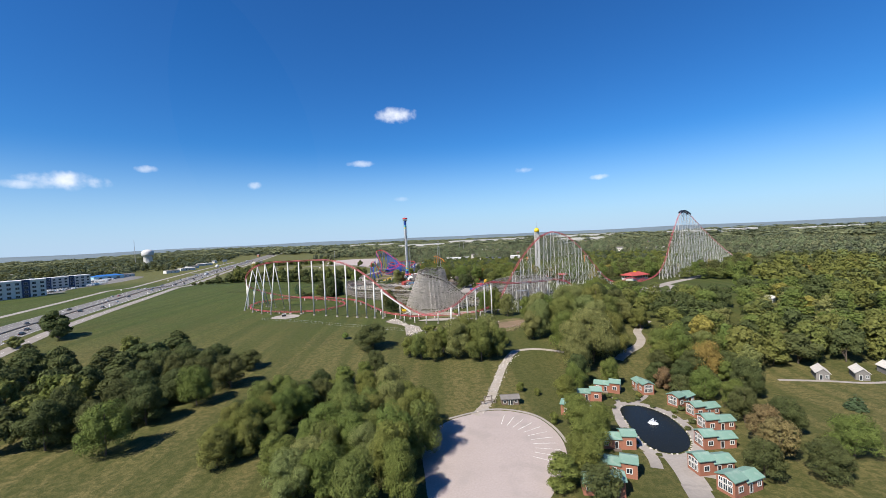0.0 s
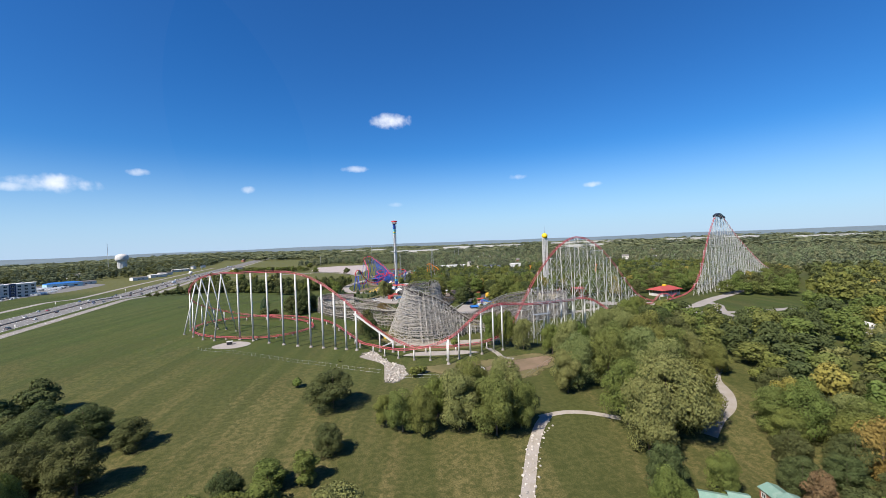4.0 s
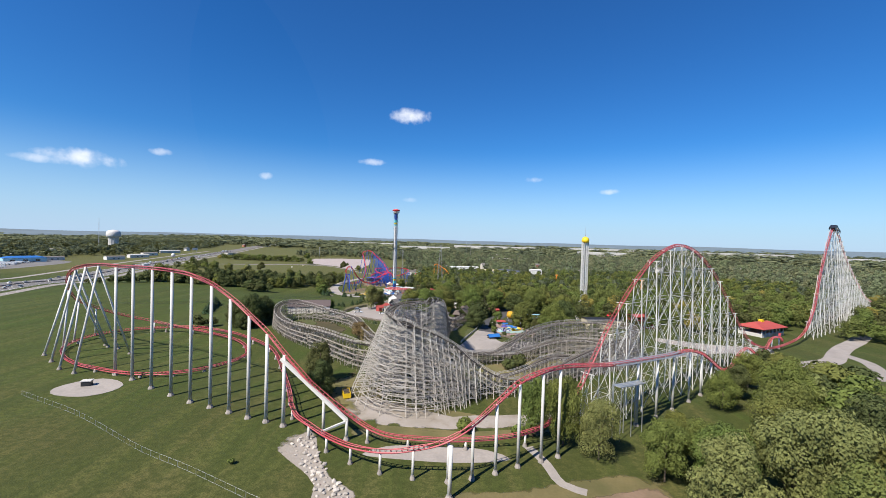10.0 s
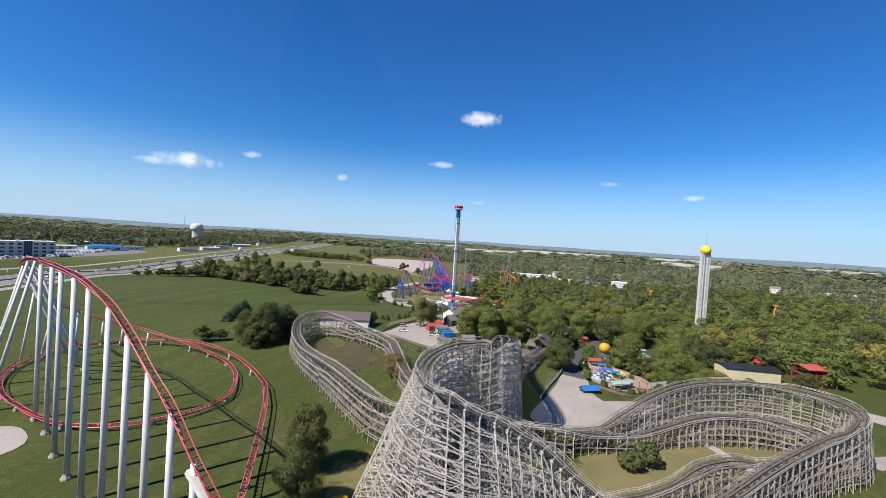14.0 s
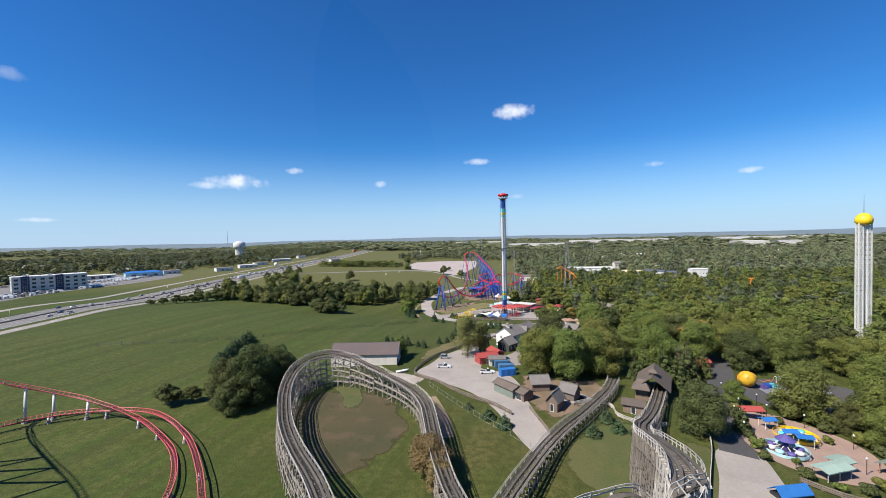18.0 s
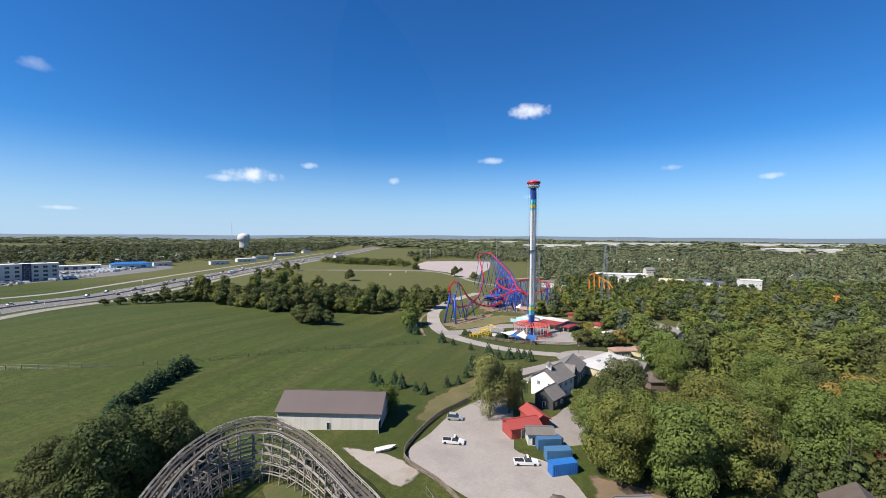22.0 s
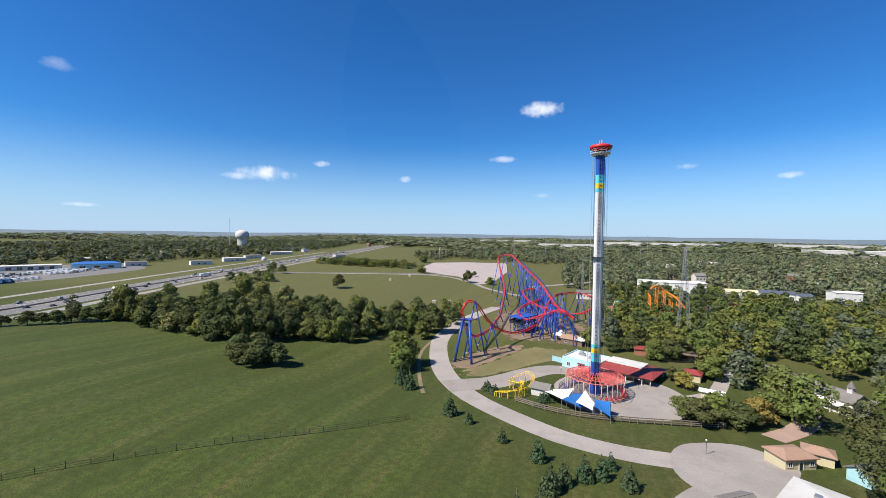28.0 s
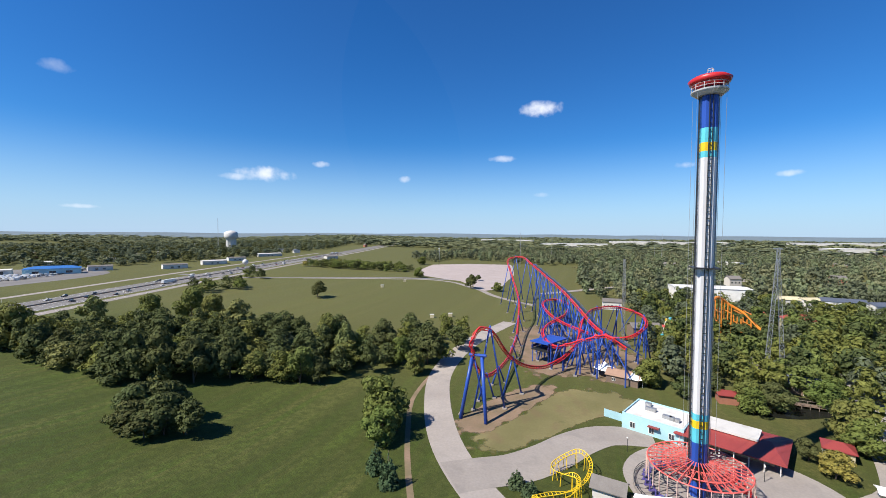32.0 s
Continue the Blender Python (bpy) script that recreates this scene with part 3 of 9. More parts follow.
def patch(name, pts, mat, lift=0.06, rings=8, gap=3.0, smooth_line=True, thick=0.15):
    """A paved or bare area that follows the land, given by its outline."""
    line = flat_spline(pts, gap, True) if smooth_line else [Vector((x, y, 0)) for x, y in pts]
    c = sum(line, Vector()) / len(line)
    n = len(line)
    q, f = [], []
    for r in range(rings):
        k = 1 - r / rings
        q += [(c.x + (p.x - c.x) * k, c.y + (p.y - c.y) * k) for p in line]
    q = [(x, y, gz(x, y) + lift) for x, y in q]
    q.append((c.x, c.y, gz(c.x, c.y) + lift))
    area = sum(a.x * b.y - b.x * a.y for a, b in zip(line, line[1:] + line[:1]))
    for r in range(rings - 1):
        f += [(r * n + k, r * n + (k + 1) % n, (r + 1) * n + (k + 1) % n, (r + 1) * n + k) for k in range(n)]
    f += [((rings - 1) * n + k, (rings - 1) * n + (k + 1) % n, rings * n) for k in range(n)]
    b0 = len(q)
    q += [(p.x, p.y, gz(p.x, p.y) + lift - thick) for p in line]
    f += [(k, b0 + k, b0 + (k + 1) % n, (k + 1) % n) for k in range(n)]
    if area < 0:
        f = [t[::-1] for t in f]
    ob = Geo().add(q, f).obj(name, SOFT.get(mat.name, mat))
    rim = ob.data.attributes.new("rim", "FLOAT", "POINT")
    rim.data.foreach_set("value", [min(1.0, (i // n) / 2.0) if i < b0 else 0.0 for i in range(len(q))])
    return ob


def setting(ob, label, category):
    return tagged(ob, label, category, kind="structure")


# ================= the land =================
def spaced(lo, hi, a, b, near, grow):
    """Grid lines: near apart between a and b, then growing outwards to lo and hi."""
    mid = list(np.arange(a, b + 0.1, near))
    s, v, low, high = near, a, [], []
    while v > lo:
        s *= grow
        v -= s
        low.append(max(v, lo))
    s, v = near, b
    while v < hi:
        s *= grow
        v += s
        high.append(min(v, hi))
    return np.array(low[::-1] + mid + high)


gx, gy = spaced(-4800, 4800, -420, 300, 5.0, 1.09), spaced(-900, 4900, 60, 900, 5.0, 1.09)
mx, my = np.meshgrid(gx, gy)
land = np.stack([mx.ravel(), my.ravel(), relief(mx, my).ravel()], 1)
nx, ny = len(gx), len(gy)
g = Geo()
g.v = land.tolist()
g.f = [(j * nx + i, j * nx + i + 1, (j + 1) * nx + i + 1, (j + 1) * nx + i) for j in range(ny - 1) for i in range(nx - 1)]
setting(g.obj("ground", GRASS, smooth=True), "rolling mown meadow with dry streaks", "ground")

# ---- the motorway and its service road
NEAR_EDGE = [(-60, -420), (-128, -190), (-195, 40), (-232, 160), (-262, 258), (-297, 365), (-347, 520), (-405, 690), (-462, 860), (-530, 1080), (-640, 1450), (-800, 2000), (-1090, 3000)]


def offset_line(pts, d):
    out = []
    for i, (x, y) in enumerate(pts):
        a, b = Vector(pts[max(i - 1, 0)]), Vector(pts[min(i + 1, len(pts) - 1)])
        t = (b - a).normalized()
        out.append((x - t.y * d, y + t.x * d))
    return out


setting(ribbon("road_service", offset_line(NEAR_EDGE, 5), 9.5, CONCRETE, gap=12), "pale concrete service road beside the motorway", "road")
setting(ribbon("road_northbound", offset_line(NEAR_EDGE, 26), 19, ASPHALT, gap=12), "worn grey motorway carriageway", "road")
setting(ribbon("road_southbound", offset_line(NEAR_EDGE, 48), 19, ASPHALT, gap=12), "worn grey motorway carriageway", "road")
setting(ribbon("verge_median", offset_line(NEAR_EDGE, 37), 3.4, DIRT, gap=12, lift=0.09), "bare strip between the carriageways", "verge")
setting(ribbon("road_far_frontage", offset_line(NEAR_EDGE, 92)[:11], 8, CONCRETE, gap=12), "pale frontage road before the hotels", "road")
rail_line = flat_spline(offset_line(NEAR_EDGE, 37)[:11], 12)
g = Geo()
for a, b in zip(rail_line, rail_line[1:]):
    g.beam((a.x, a.y, gz(a.x, a.y) + 0.5), (b.x, b.y, gz(b.x, b.y) + 0.5), 0.45, 0.9)
setting(g.obj("barrier_median", CONCRETE), "concrete median barrier of the motorway", "barrier")
for d, dash in ((17.8, 0), (22.8, 1), (28.4, 1), (34.3, 0), (39.7, 0), (45.4, 1), (51.0, 1), (56.2, 0), (5.0, 1)):
    ln = flat_spline(offset_line(NEAR_EDGE, d)[:11], 6)
    g = Geo()
    for k, (a, b) in enumerate(zip(ln, ln[1:])):
        if dash and k % 2:
            continue
        s = (b - a).normalized()
        s = Vector((-s.y, s.x, 0)) * 0.12
        q = [(p.x, p.y, gz(p.x, p.y) + 0.085) for p in (a - s, b - s, b + s, a + s)]
        g.add(q, [(3, 2, 1, 0)])
    tagged(g.obj("lane_marking", PAINT_LINE), "white painted lane marking on the road", "road marking", kind="structure")

# ---- paving and paths round the cottages
setting(patch("parking_lot", [(-8, 112), (-9, 124), (-6, 137), (0, 144.5), (8.5, 149), (16, 151.5), (24, 150), (30.5, 145.5), (34.2, 136), (35, 126), (33, 116), (27, 104), (18, 92), (6, 84), (-4, 92)], PAVING_PINK, 0.07), "pale round parking lot with faded bay lines", "parking lot")
g = Geo()
rim = flat_spline([(36, 126), (35, 136.5), (31, 146.3), (24, 151.2), (16, 152.5), (8.3, 150), (-0.6, 145.5)], 2.0)
for a, b in zip(rim, rim[1:]):
    g.beam((a.x, a.y, gz(a.x, a.y) + 0.1), (b.x, b.y, gz(b.x, b.y) + 0.1), 0.9, 0.24)
setting(g.obj("kerb", CONCRETE), "pale concrete kerb round the parking lot", "kerb")
g = Geo()
for k in range(11):
    a = radians(-32 + 10.5 * k)
    p, q = V(14 + 11.5 * math.cos(a), 126 + 14.5 * math.sin(a), 0), V(14 + 19 * math.cos(a), 126 + 22 * math.sin(a), 0)
    s = V(-(q - p).y, (q - p).x, 0).normalized() * 0.07
    g.add([(w.x, w.y, gz(w.x, w.y) + 0.095) for w in (p - s, q - s, q + s, p + s)], [(0, 1, 2, 3)])
tagged(g.obj("bay_line", PAINT_LINE), "faded white parking bay lines", "road marking", kind="structure")
setting(ribbon("path_rubble", [(9, 148), (12, 153), (16, 162), (19.5, 174), (23, 186), (27, 199), (33, 213), (37, 219)], 3.6, GRAVEL, gap=2), "rough pale rubble path", "path")
setting(ribbon("path_track", [(34, 218), (44, 221), (53, 220), (62, 216)], 2.4, GRAVEL), "worn pale track through the grass", "path")
setting(ribbon("path_wood", [(86, 205), (95, 214), (104, 221), (110, 230), (114, 243), (130, 262)], 4.5, GRAVEL), "pale track into the wood", "path")
setting(patch("pond", [(64.5, 153), (69, 155.5), (74, 154), (77.5, 147), (77.5, 137), (75, 127), (70, 119.5), (64, 117.5), (60.3, 121), (60, 130), (61.5, 141)], WATER, 0.10), "dark oval pond with a fountain", "pond")
pond_rim = flat_spline([(64.2, 155), (69, 157.8), (75, 156), (79.3, 148), (79.5, 137), (77, 126.5), (71.5, 118), (64, 115.4), (58.6, 119.5), (58, 130), (59.6, 142)], 2.2, True)
for a, b, w in (((58, 119), (56, 110), 3.2), ((64, 116), (61, 100), 6.5), ((61, 102), (56, 84), 6.0), ((79, 148), (84, 150), 1.6), ((80, 140), (86, 141), 1.6), ((78.5, 130), (83, 131), 1.6), ((66, 157), (66.5, 164), 1.8), ((72, 157.5), (81, 166), 1.6), ((59, 128), (53, 124), 1.6), ((62, 108), (70, 104.5), 2.2)):
    setting(ribbon("path_cottage", [a, ((a[0] + b[0]) / 2 + 0.4, (a[1] + b[1]) / 2), b], w, CONCRETE, gap=2), "pale concrete path to the cottages", "path")
g = ribbon("path_pond", [(p.x, p.y) for p in pond_rim] + [(pond_rim[0].x, pond_rim[0].y)], 3.0, CONCRETE, lift=0.09, smooth_line=False)
setting(g, "pale concrete path round the pond", "path")
setting(ribbon("path_cabins", [(140, 172), (158, 165.5), (166, 162), (178, 161), (196, 165)], 1.8, CONCRETE, gap=2), "narrow concrete path to the white cabins", "path")

# ---- ground under and around the steel coaster
setting(patch("pad", [(-140.5, 327), (-138, 334), (-132, 338), (-125, 336.5), (-119, 332), (-118.5, 326), (-123, 321), (-131, 320.5), (-137.5, 322.5)], CONCRETE, 0.1), "round pale concrete pad in the meadow", "pad")
setting(patch("ground_dry", [(-14, 268), (0, 274), (20, 277), (40, 283), (56, 284), (60, 276), (52, 262), (38, 252), (18, 252), (0, 258)], GRASS_DRY, 0.03, rings=10), "dry worn grass before the coaster", "ground")
setting(patch("ground_bare", [(18, 262), (28, 272), (44, 277), (55, 280), (55, 272), (47, 263), (34, 259)], DIRT, 0.05), "bare brown earth", "ground")
setting(patch("ground_yard", [(-30, 312), (-20, 307), (-5, 304), (15, 306), (32, 309), (50, 313), (52, 320), (30, 316), (12, 315), (-4, 311.5), (-18, 312.5), (-27, 320), (-33, 330)], GRAVEL, 0.04), "trampled earth strip beside the wooden coaster", "ground")
setting(patch("ground_dry_strip", [(-28, 300), (-5, 296), (20, 300), (40, 306), (50, 312), (20, 305.5), (0, 303), (-20, 306)], GRASS_DRY, 0.045), "dry grass strip between the coasters", "ground")
setting(ribbon("path_support", [(26, 296), (29, 288), (31, 279.5), (36, 276.5)], 2.6, CONCRETE), "narrow pale path", "path")
setting(patch("slab", [(-20, 289.5), (-8, 287.5), (8, 287), (20, 289.5), (14, 293.5), (0, 294.5), (-14, 293.8)], CONCRETE, 0.06), "concrete slab below the red track", "slab")
setting(patch("stream_bed", [(-44, 292), (-39, 303), (-36, 300), (-31, 288), (-25, 279), (-17, 272), (-15, 262), (-18, 253), (-25, 252), (-25, 262), (-27, 273), (-33, 281)], GRAVEL, 0.04), "dry stream bed of pale stones", "stream bed")
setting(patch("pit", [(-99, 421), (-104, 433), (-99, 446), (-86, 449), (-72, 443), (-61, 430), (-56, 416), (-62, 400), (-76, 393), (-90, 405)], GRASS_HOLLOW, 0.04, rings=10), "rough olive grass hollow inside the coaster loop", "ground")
setting(patch("ground_reeds", [(-97, 450), (-92, 452), (-87, 450), (-82, 443), (-79, 434), (-84, 433), (-89, 441)], GRASS_LUSH, 0.08), "tall green reeds in the hollow", "ground")
setting(ribbon("ground_scar", [(-58, 446), (-50, 432), (-45, 420)], 3.0, DIRT), "bare reddish bank beside the coaster", "ground")

# ---- service yard, plaza and park paths
setting(patch("yard", [(-72, 470), (-70, 482), (-68, 496), (-62, 510), (-57, 518), (-52, 512), (-52, 496), (-51, 486), (-46, 478), (-37, 474), (-30, 462), (-27, 450), (-22, 436), (-18, 424), (-20, 414), (-26, 422), (-36, 440), (-46, 452), (-60, 461)], CONCRETE, 0.07, rings=10), "pale concrete service yard", "yard")
setting(ribbon("road_yard", [(-58, 510), (-62, 524), (-60, 536), (-52, 545), (-44, 556), (-36, 568), (-24, 580)], 7.0, CONCRETE), "pale service road past the barn", "road")
setting(ribbon("road_lawn", [(-24, 580), (-34, 584), (-50, 584), (-66, 588), (-82, 598), (-98, 611), (-110, 625), (-121, 642), (-131, 664), (-139, 690), (-141, 720), (-137, 760), (-128, 800)], 9.5, CONCRETE), "pale service road curving round the lawn", "road")
setting(ribbon("path_dirt", [(-118, 610), (-124, 622), (-132, 640), (-141, 665), (-143, 690)], 1.6, DIRT, lift=0.05), "worn dirt track beside the road", "path")
setting(patch("plaza_gate", [(-38, 572), (-40, 584), (-34, 597), (-18, 602), (-10, 592), (-18, 578), (-28, 566)], CONCRETE, 0.075), "pale concrete forecourt", "plaza")
setting(patch("plaza_tower", [(-70, 628), (-72, 640), (-68, 650), (-58, 658), (-44, 660), (-30, 652), (-24, 640), (-26, 624), (-36, 614), (-48, 612), (-60, 614), (-67, 620)], CONCRETE, 0.08), "pale concrete plaza round the tower ride", "plaza")
setting(ribbon("path_tower", [(-113, 622), (-106, 627), (-98, 632), (-90, 641), (-83, 651), (-75, 658), (-62, 660)], lambda u: 15 - 4 * u, CONCRETE, lift=0.085), "broad pale concrete walk to the tower ride", "path")
setting(patch("ground_coaster", [(-122, 651), (-118, 644), (-110, 648), (-103, 660), (-96, 676), (-90, 690), (-96, 696), (-108, 684), (-116, 668)], DIRT, 0.06), "pale earth under the blue coaster supports", "ground")
setting(patch("plaza_coaster", [(-100, 700), (-84, 704), (-66, 700), (-56, 712), (-52, 740), (-70, 770), (-100, 800), (-120, 790), (-118, 740)], DIRT, 0.06), "reddish bare earth under the coaster", "plaza")
setting(patch("plaza_ride", [(6, 383), (11, 377), (22, 380), (34, 388), (42, 396), (52, 406), (57, 413), (50, 415), (42, 409), (34, 405), (30, 412), (30, 430), (22, 430), (17, 415), (11, 398)], CONCRETE, 0.06), "pale concrete plaza behind the wooden coaster", "plaza")
setting(ribbon("path_dark", [(25.5, 428), (29, 446), (33, 466), (40, 484), (46, 500), (52, 525)], 8.0, ASPHALT_DARK, lift=0.08), "dark asphalt path under the trees", "path")
setting(patch("plaza_kiddie", [(31, 431), (31, 446), (36, 458), (48, 462), (60, 452), (60, 438), (52, 426), (40, 424)], BRICK_PAVING, 0.09), "reddish paved plaza with small rides", "plaza")
setting(patch("plaza_slide", [(46, 474), (50, 492), (64, 501), (84, 496), (86, 478), (66, 470)], ASPHALT_DARK, 0.09), "dark plaza among the rides", "plaza")
setting(patch("lawn_station", [(-16, 417), (-10, 428), (-4, 437), (0, 440), (6, 438), (8, 430), (5, 418), (1, 405), (-8, 400)], GRASS_LUSH, 0.04), "small green lawn beside the station", "lawn")
setting(patch("lawn_lift", [(9, 396), (12, 412), (15, 430), (20, 432), (18, 416), (10, 398)], GRASS_LUSH, 0.04), "narrow lawn beside the lift", "lawn")
setting(ribbon("path_east", [(150, 392), (172, 388), (190, 390), (204, 396), (222, 412), (240, 427), (269, 448), (300, 474)], 9.0, CONCRETE), "pale service road to the lift hill", "road")
setting(ribbon("path_east_fork", [(172, 371), (191, 370), (203, 368), (216, 365), (232, 366), (262, 372)], 7.0, CONCRETE, lift=0.05), "pale fork of the service road", "road")
setting(ribbon("path_east_link", [(224, 412), (222, 396), (214, 382), (206, 367), (201, 354), (195, 341), (187, 326), (176, 308)], 6.5, CONCRETE, lift=0.06), "pale link between the service roads", "road")
setting(ribbon("path_east_stub", [(181, 389), (184, 380), (189, 370)], 7.0, CONCRETE, lift=0.07), "pale link between the service roads", "road")
setting(patch("ground_clearing", [(-5, 511), (-2, 525), (6, 532), (18, 531), (19, 516), (9, 508)], DIRT, 0.06), "bare brown clearing among the trees", "ground")
setting(ribbon("walk_raised", [(100, 385), (130, 397), (160, 408), (176, 416)], 6.0, CONCRETE, lift=0.1), "pale walkway below the coaster hill", "path")
setting(patch("lot_gravel", [(-194, 956), (-176, 932), (-165, 957), (-170, 1030), (-173, 1100), (-190, 1200), (-206, 1272), (-270, 1224), (-322, 1176), (-308, 1090), (-294, 1030), (-268, 1005), (-239, 993), (-218, 988)], PAVING_PINK, 0.3, rings=12, smooth_line=False), "pale empty gravel car park", "car park")
setting(ribbon("road_lot", [(-390, 925), (-328, 947), (-288, 959), (-258, 974), (-225, 974), (-198, 952), (-182, 937), (-164, 911), (-145, 892), (-120, 872)], 6, CONCRETE, gap=8), "pale access road along the gravel car park", "road")
setting(ribbon("road_overpass", [(-560, 905), (-470, 900), (-400, 925), (-320, 960), (-250, 985), (-190, 1010)], 8, ASPHALT, lift=0.15, gap=8), "grey road over the fields", "road")
for pts, w in (([(-120, 940), (-60, 1010), (0, 1080), (90, 1150), (200, 1220)], 9), ([(60, 1165), (172, 1146), (255, 1148), (400, 1180), (560, 1210)], 16)):
    setting(ribbon("road_distant", pts, w, CONCRETE, lift=0.3, gap=10), "distant pale road among trees", "road")
setting(patch("ground_east_turn", [(18, 346), (34, 346), (48, 353), (62, 361), (76, 369), (87, 377), (87, 389), (72, 393), (56, 389), (42, 381), (30, 373), (15, 363), (11, 353)], GRASS_ROUGH, 0.035, rings=8), "worn olive grass inside the wooden coaster turn", "ground")
setting(patch("ground_cone", [(-41, 352), (-44, 338), (-38, 322), (-26, 310), (-8, 305), (10, 308), (16, 314), (0, 318), (-14, 320), (-24, 330), (-26, 344), (-30, 354)], GRASS_DRY, 0.03, rings=6), "trodden dry ground round the foot of the trestle", "ground")
# ---- ridges beyond the woods, distance haze painted in as their blue-grey
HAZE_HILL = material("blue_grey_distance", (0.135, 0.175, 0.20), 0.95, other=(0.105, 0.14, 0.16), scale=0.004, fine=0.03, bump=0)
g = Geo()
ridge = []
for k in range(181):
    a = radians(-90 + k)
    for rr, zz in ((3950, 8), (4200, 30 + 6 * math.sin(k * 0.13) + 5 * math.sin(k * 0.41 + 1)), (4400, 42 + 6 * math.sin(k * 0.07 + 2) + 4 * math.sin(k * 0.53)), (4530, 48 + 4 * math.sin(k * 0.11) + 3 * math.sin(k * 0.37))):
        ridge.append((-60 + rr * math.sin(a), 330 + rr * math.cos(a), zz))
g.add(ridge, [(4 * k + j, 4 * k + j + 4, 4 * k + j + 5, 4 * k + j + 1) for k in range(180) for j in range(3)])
setting(g.obj("backdrop", HAZE_HILL, smooth=True), "low wooded ridges on the horizon, tinted blue-grey with haze", "backdrop")
setting(ribbon("path_park", [(-24, 640), (-14, 648), (-8, 660), (-2, 676), (8, 694), (16, 712), (21, 734), (28, 760), (40, 790)], 5.5, CONCRETE, lift=0.07), "pale park path among the trees", "path")
setting(ribbon("path_park_side", [(-8, 612), (2, 622), (10, 634), (14, 646), (12, 658)], 6.5, BRICK_PAVING, lift=0.075), "reddish park path past the white house", "path")
setting(ribbon("train_track", [(10, 716), (18, 700), (24, 688), (29, 674), (36, 664), (48, 654)], 3.0, ASPHALT, lift=0.3, thick=0.5), "grey curved bed of the little railway", "railway")
setting(patch("pond_creek", [(-31, 690), (-27, 704), (-20, 716), (-8, 711), (2, 708), (5, 700), (-6, 693), (-18, 688)], WATER, 0.08), "small dark creek among the trees", "pond")
setting(patch("lawn_coaster", [(-115, 641), (-107, 656), (-98, 674), (-88, 693), (-70, 695), (-60, 686), (-70, 675), (-80, 666), (-90, 652), (-99, 642), (-107, 635)], GRASS_ROUGH, 0.035), "dry lawn below the inverted coaster", "lawn")
setting(patch("ground_service", [(-31, 473), (-22, 471), (-12, 470), (-3, 471), (-1, 463), (-6, 452), (-11, 441), (-16, 435), (-21, 437), (-25, 444), (-28, 453), (-30, 463)], DIRT, 0.05), "bare brown ground among the sheds", "ground")
setting(patch("rock_garden", [(2, 430), (4, 440), (9, 446), (11, 438), (9, 428), (6, 422)], GRAVEL, 0.05), "pale stony bed beside the lift", "ground")
setting(patch("verge_rough", [(-77, 486), (-79, 500), (-75, 516), (-69, 532), (-60, 546), (-55, 541), (-63, 526), (-66, 512), (-71, 497), (-74, 484)], GRASS_DRY, 0.045), "tall dry yellow grass along the fence", "ground")
setting(patch("ground_brown_yard", [(-46, 489), (-38, 503), (-34, 512), (-26, 512), (-24, 500), (-27, 490), (-36, 484)], CONCRETE, 0.05), "pale paved yard behind the white house", "ground")
setting(patch("slab_barn", [(-90, 469), (-75, 468), (-66, 463), (-68, 457), (-78, 461)], GRAVEL, 0.06), "heap-strewn pale gravel beside the barn", "ground")
setting(patch("pool_rim", [(-17, 451), (-14, 455), (-9, 456), (-6.5, 452), (-9, 448.5), (-14, 448)], CONCRETE, 0.1), "pale rim of a small pool", "pool rim")
setting(patch("pool", [(-15.5, 451), (-13.5, 453.6), (-9.5, 454.4), (-8, 452), (-9.6, 449.8), (-13.6, 449.4)], WATER, 0.13), "small dark pool", "pool")
setting(patch("road_hill", [(127, 423), (130, 431), (142, 425), (154, 421), (170, 419), (186, 418), (184, 408), (172, 404), (160, 402), (148, 405), (139, 411)], CONCRETE, 0.065), "pale paved road behind the steel hill", "road")
setting(ribbon("path_underpass", [(55, 400), (56, 392), (56.5, 386), (59, 381), (61, 375), (66, 366)], 3.2, CONCRETE, gap=2, lift=0.07), "pale path passing under the wooden coaster", "path")


# ================= red steel coaster =================
def rails(points, gauge=1.1, bank=None, gap=1.4):
    """Samples along a track: place, heading, side and up, leaning into the bends."""
    line = spline(points, gap)
    n = len(line)
    out = []
    for i, p in enumerate(line):
        a, b = line[max(i - 3, 0)], line[min(i + 3, n - 1)]
        d = (line[min(i + 1, n - 1)] - line[max(i - 1, 0)]).normalized()
        d0, d1 = (p - a), (b - p)
        turn = 0.0
        if d0.xy.length > 0.3 and d1.xy.length > 0.3:
            turn = (math.atan2(d1.y, d1.x) - math.atan2(d0.y, d0.x) + math.pi) % (2 * math.pi) - math.pi
            turn /= max((b - a).length / 2, 1.0)
        lean = max(-1.0, min(1.0, turn * (bank or 0.0)))
        side = d.cross(Vector((0, 0, 1))).normalized()
        up = side.cross(d).normalized()
        out.append((p, d, side * math.cos(lean) + up * math.sin(lean), up * math.cos(lean) - side * math.sin(lean)))
    return out


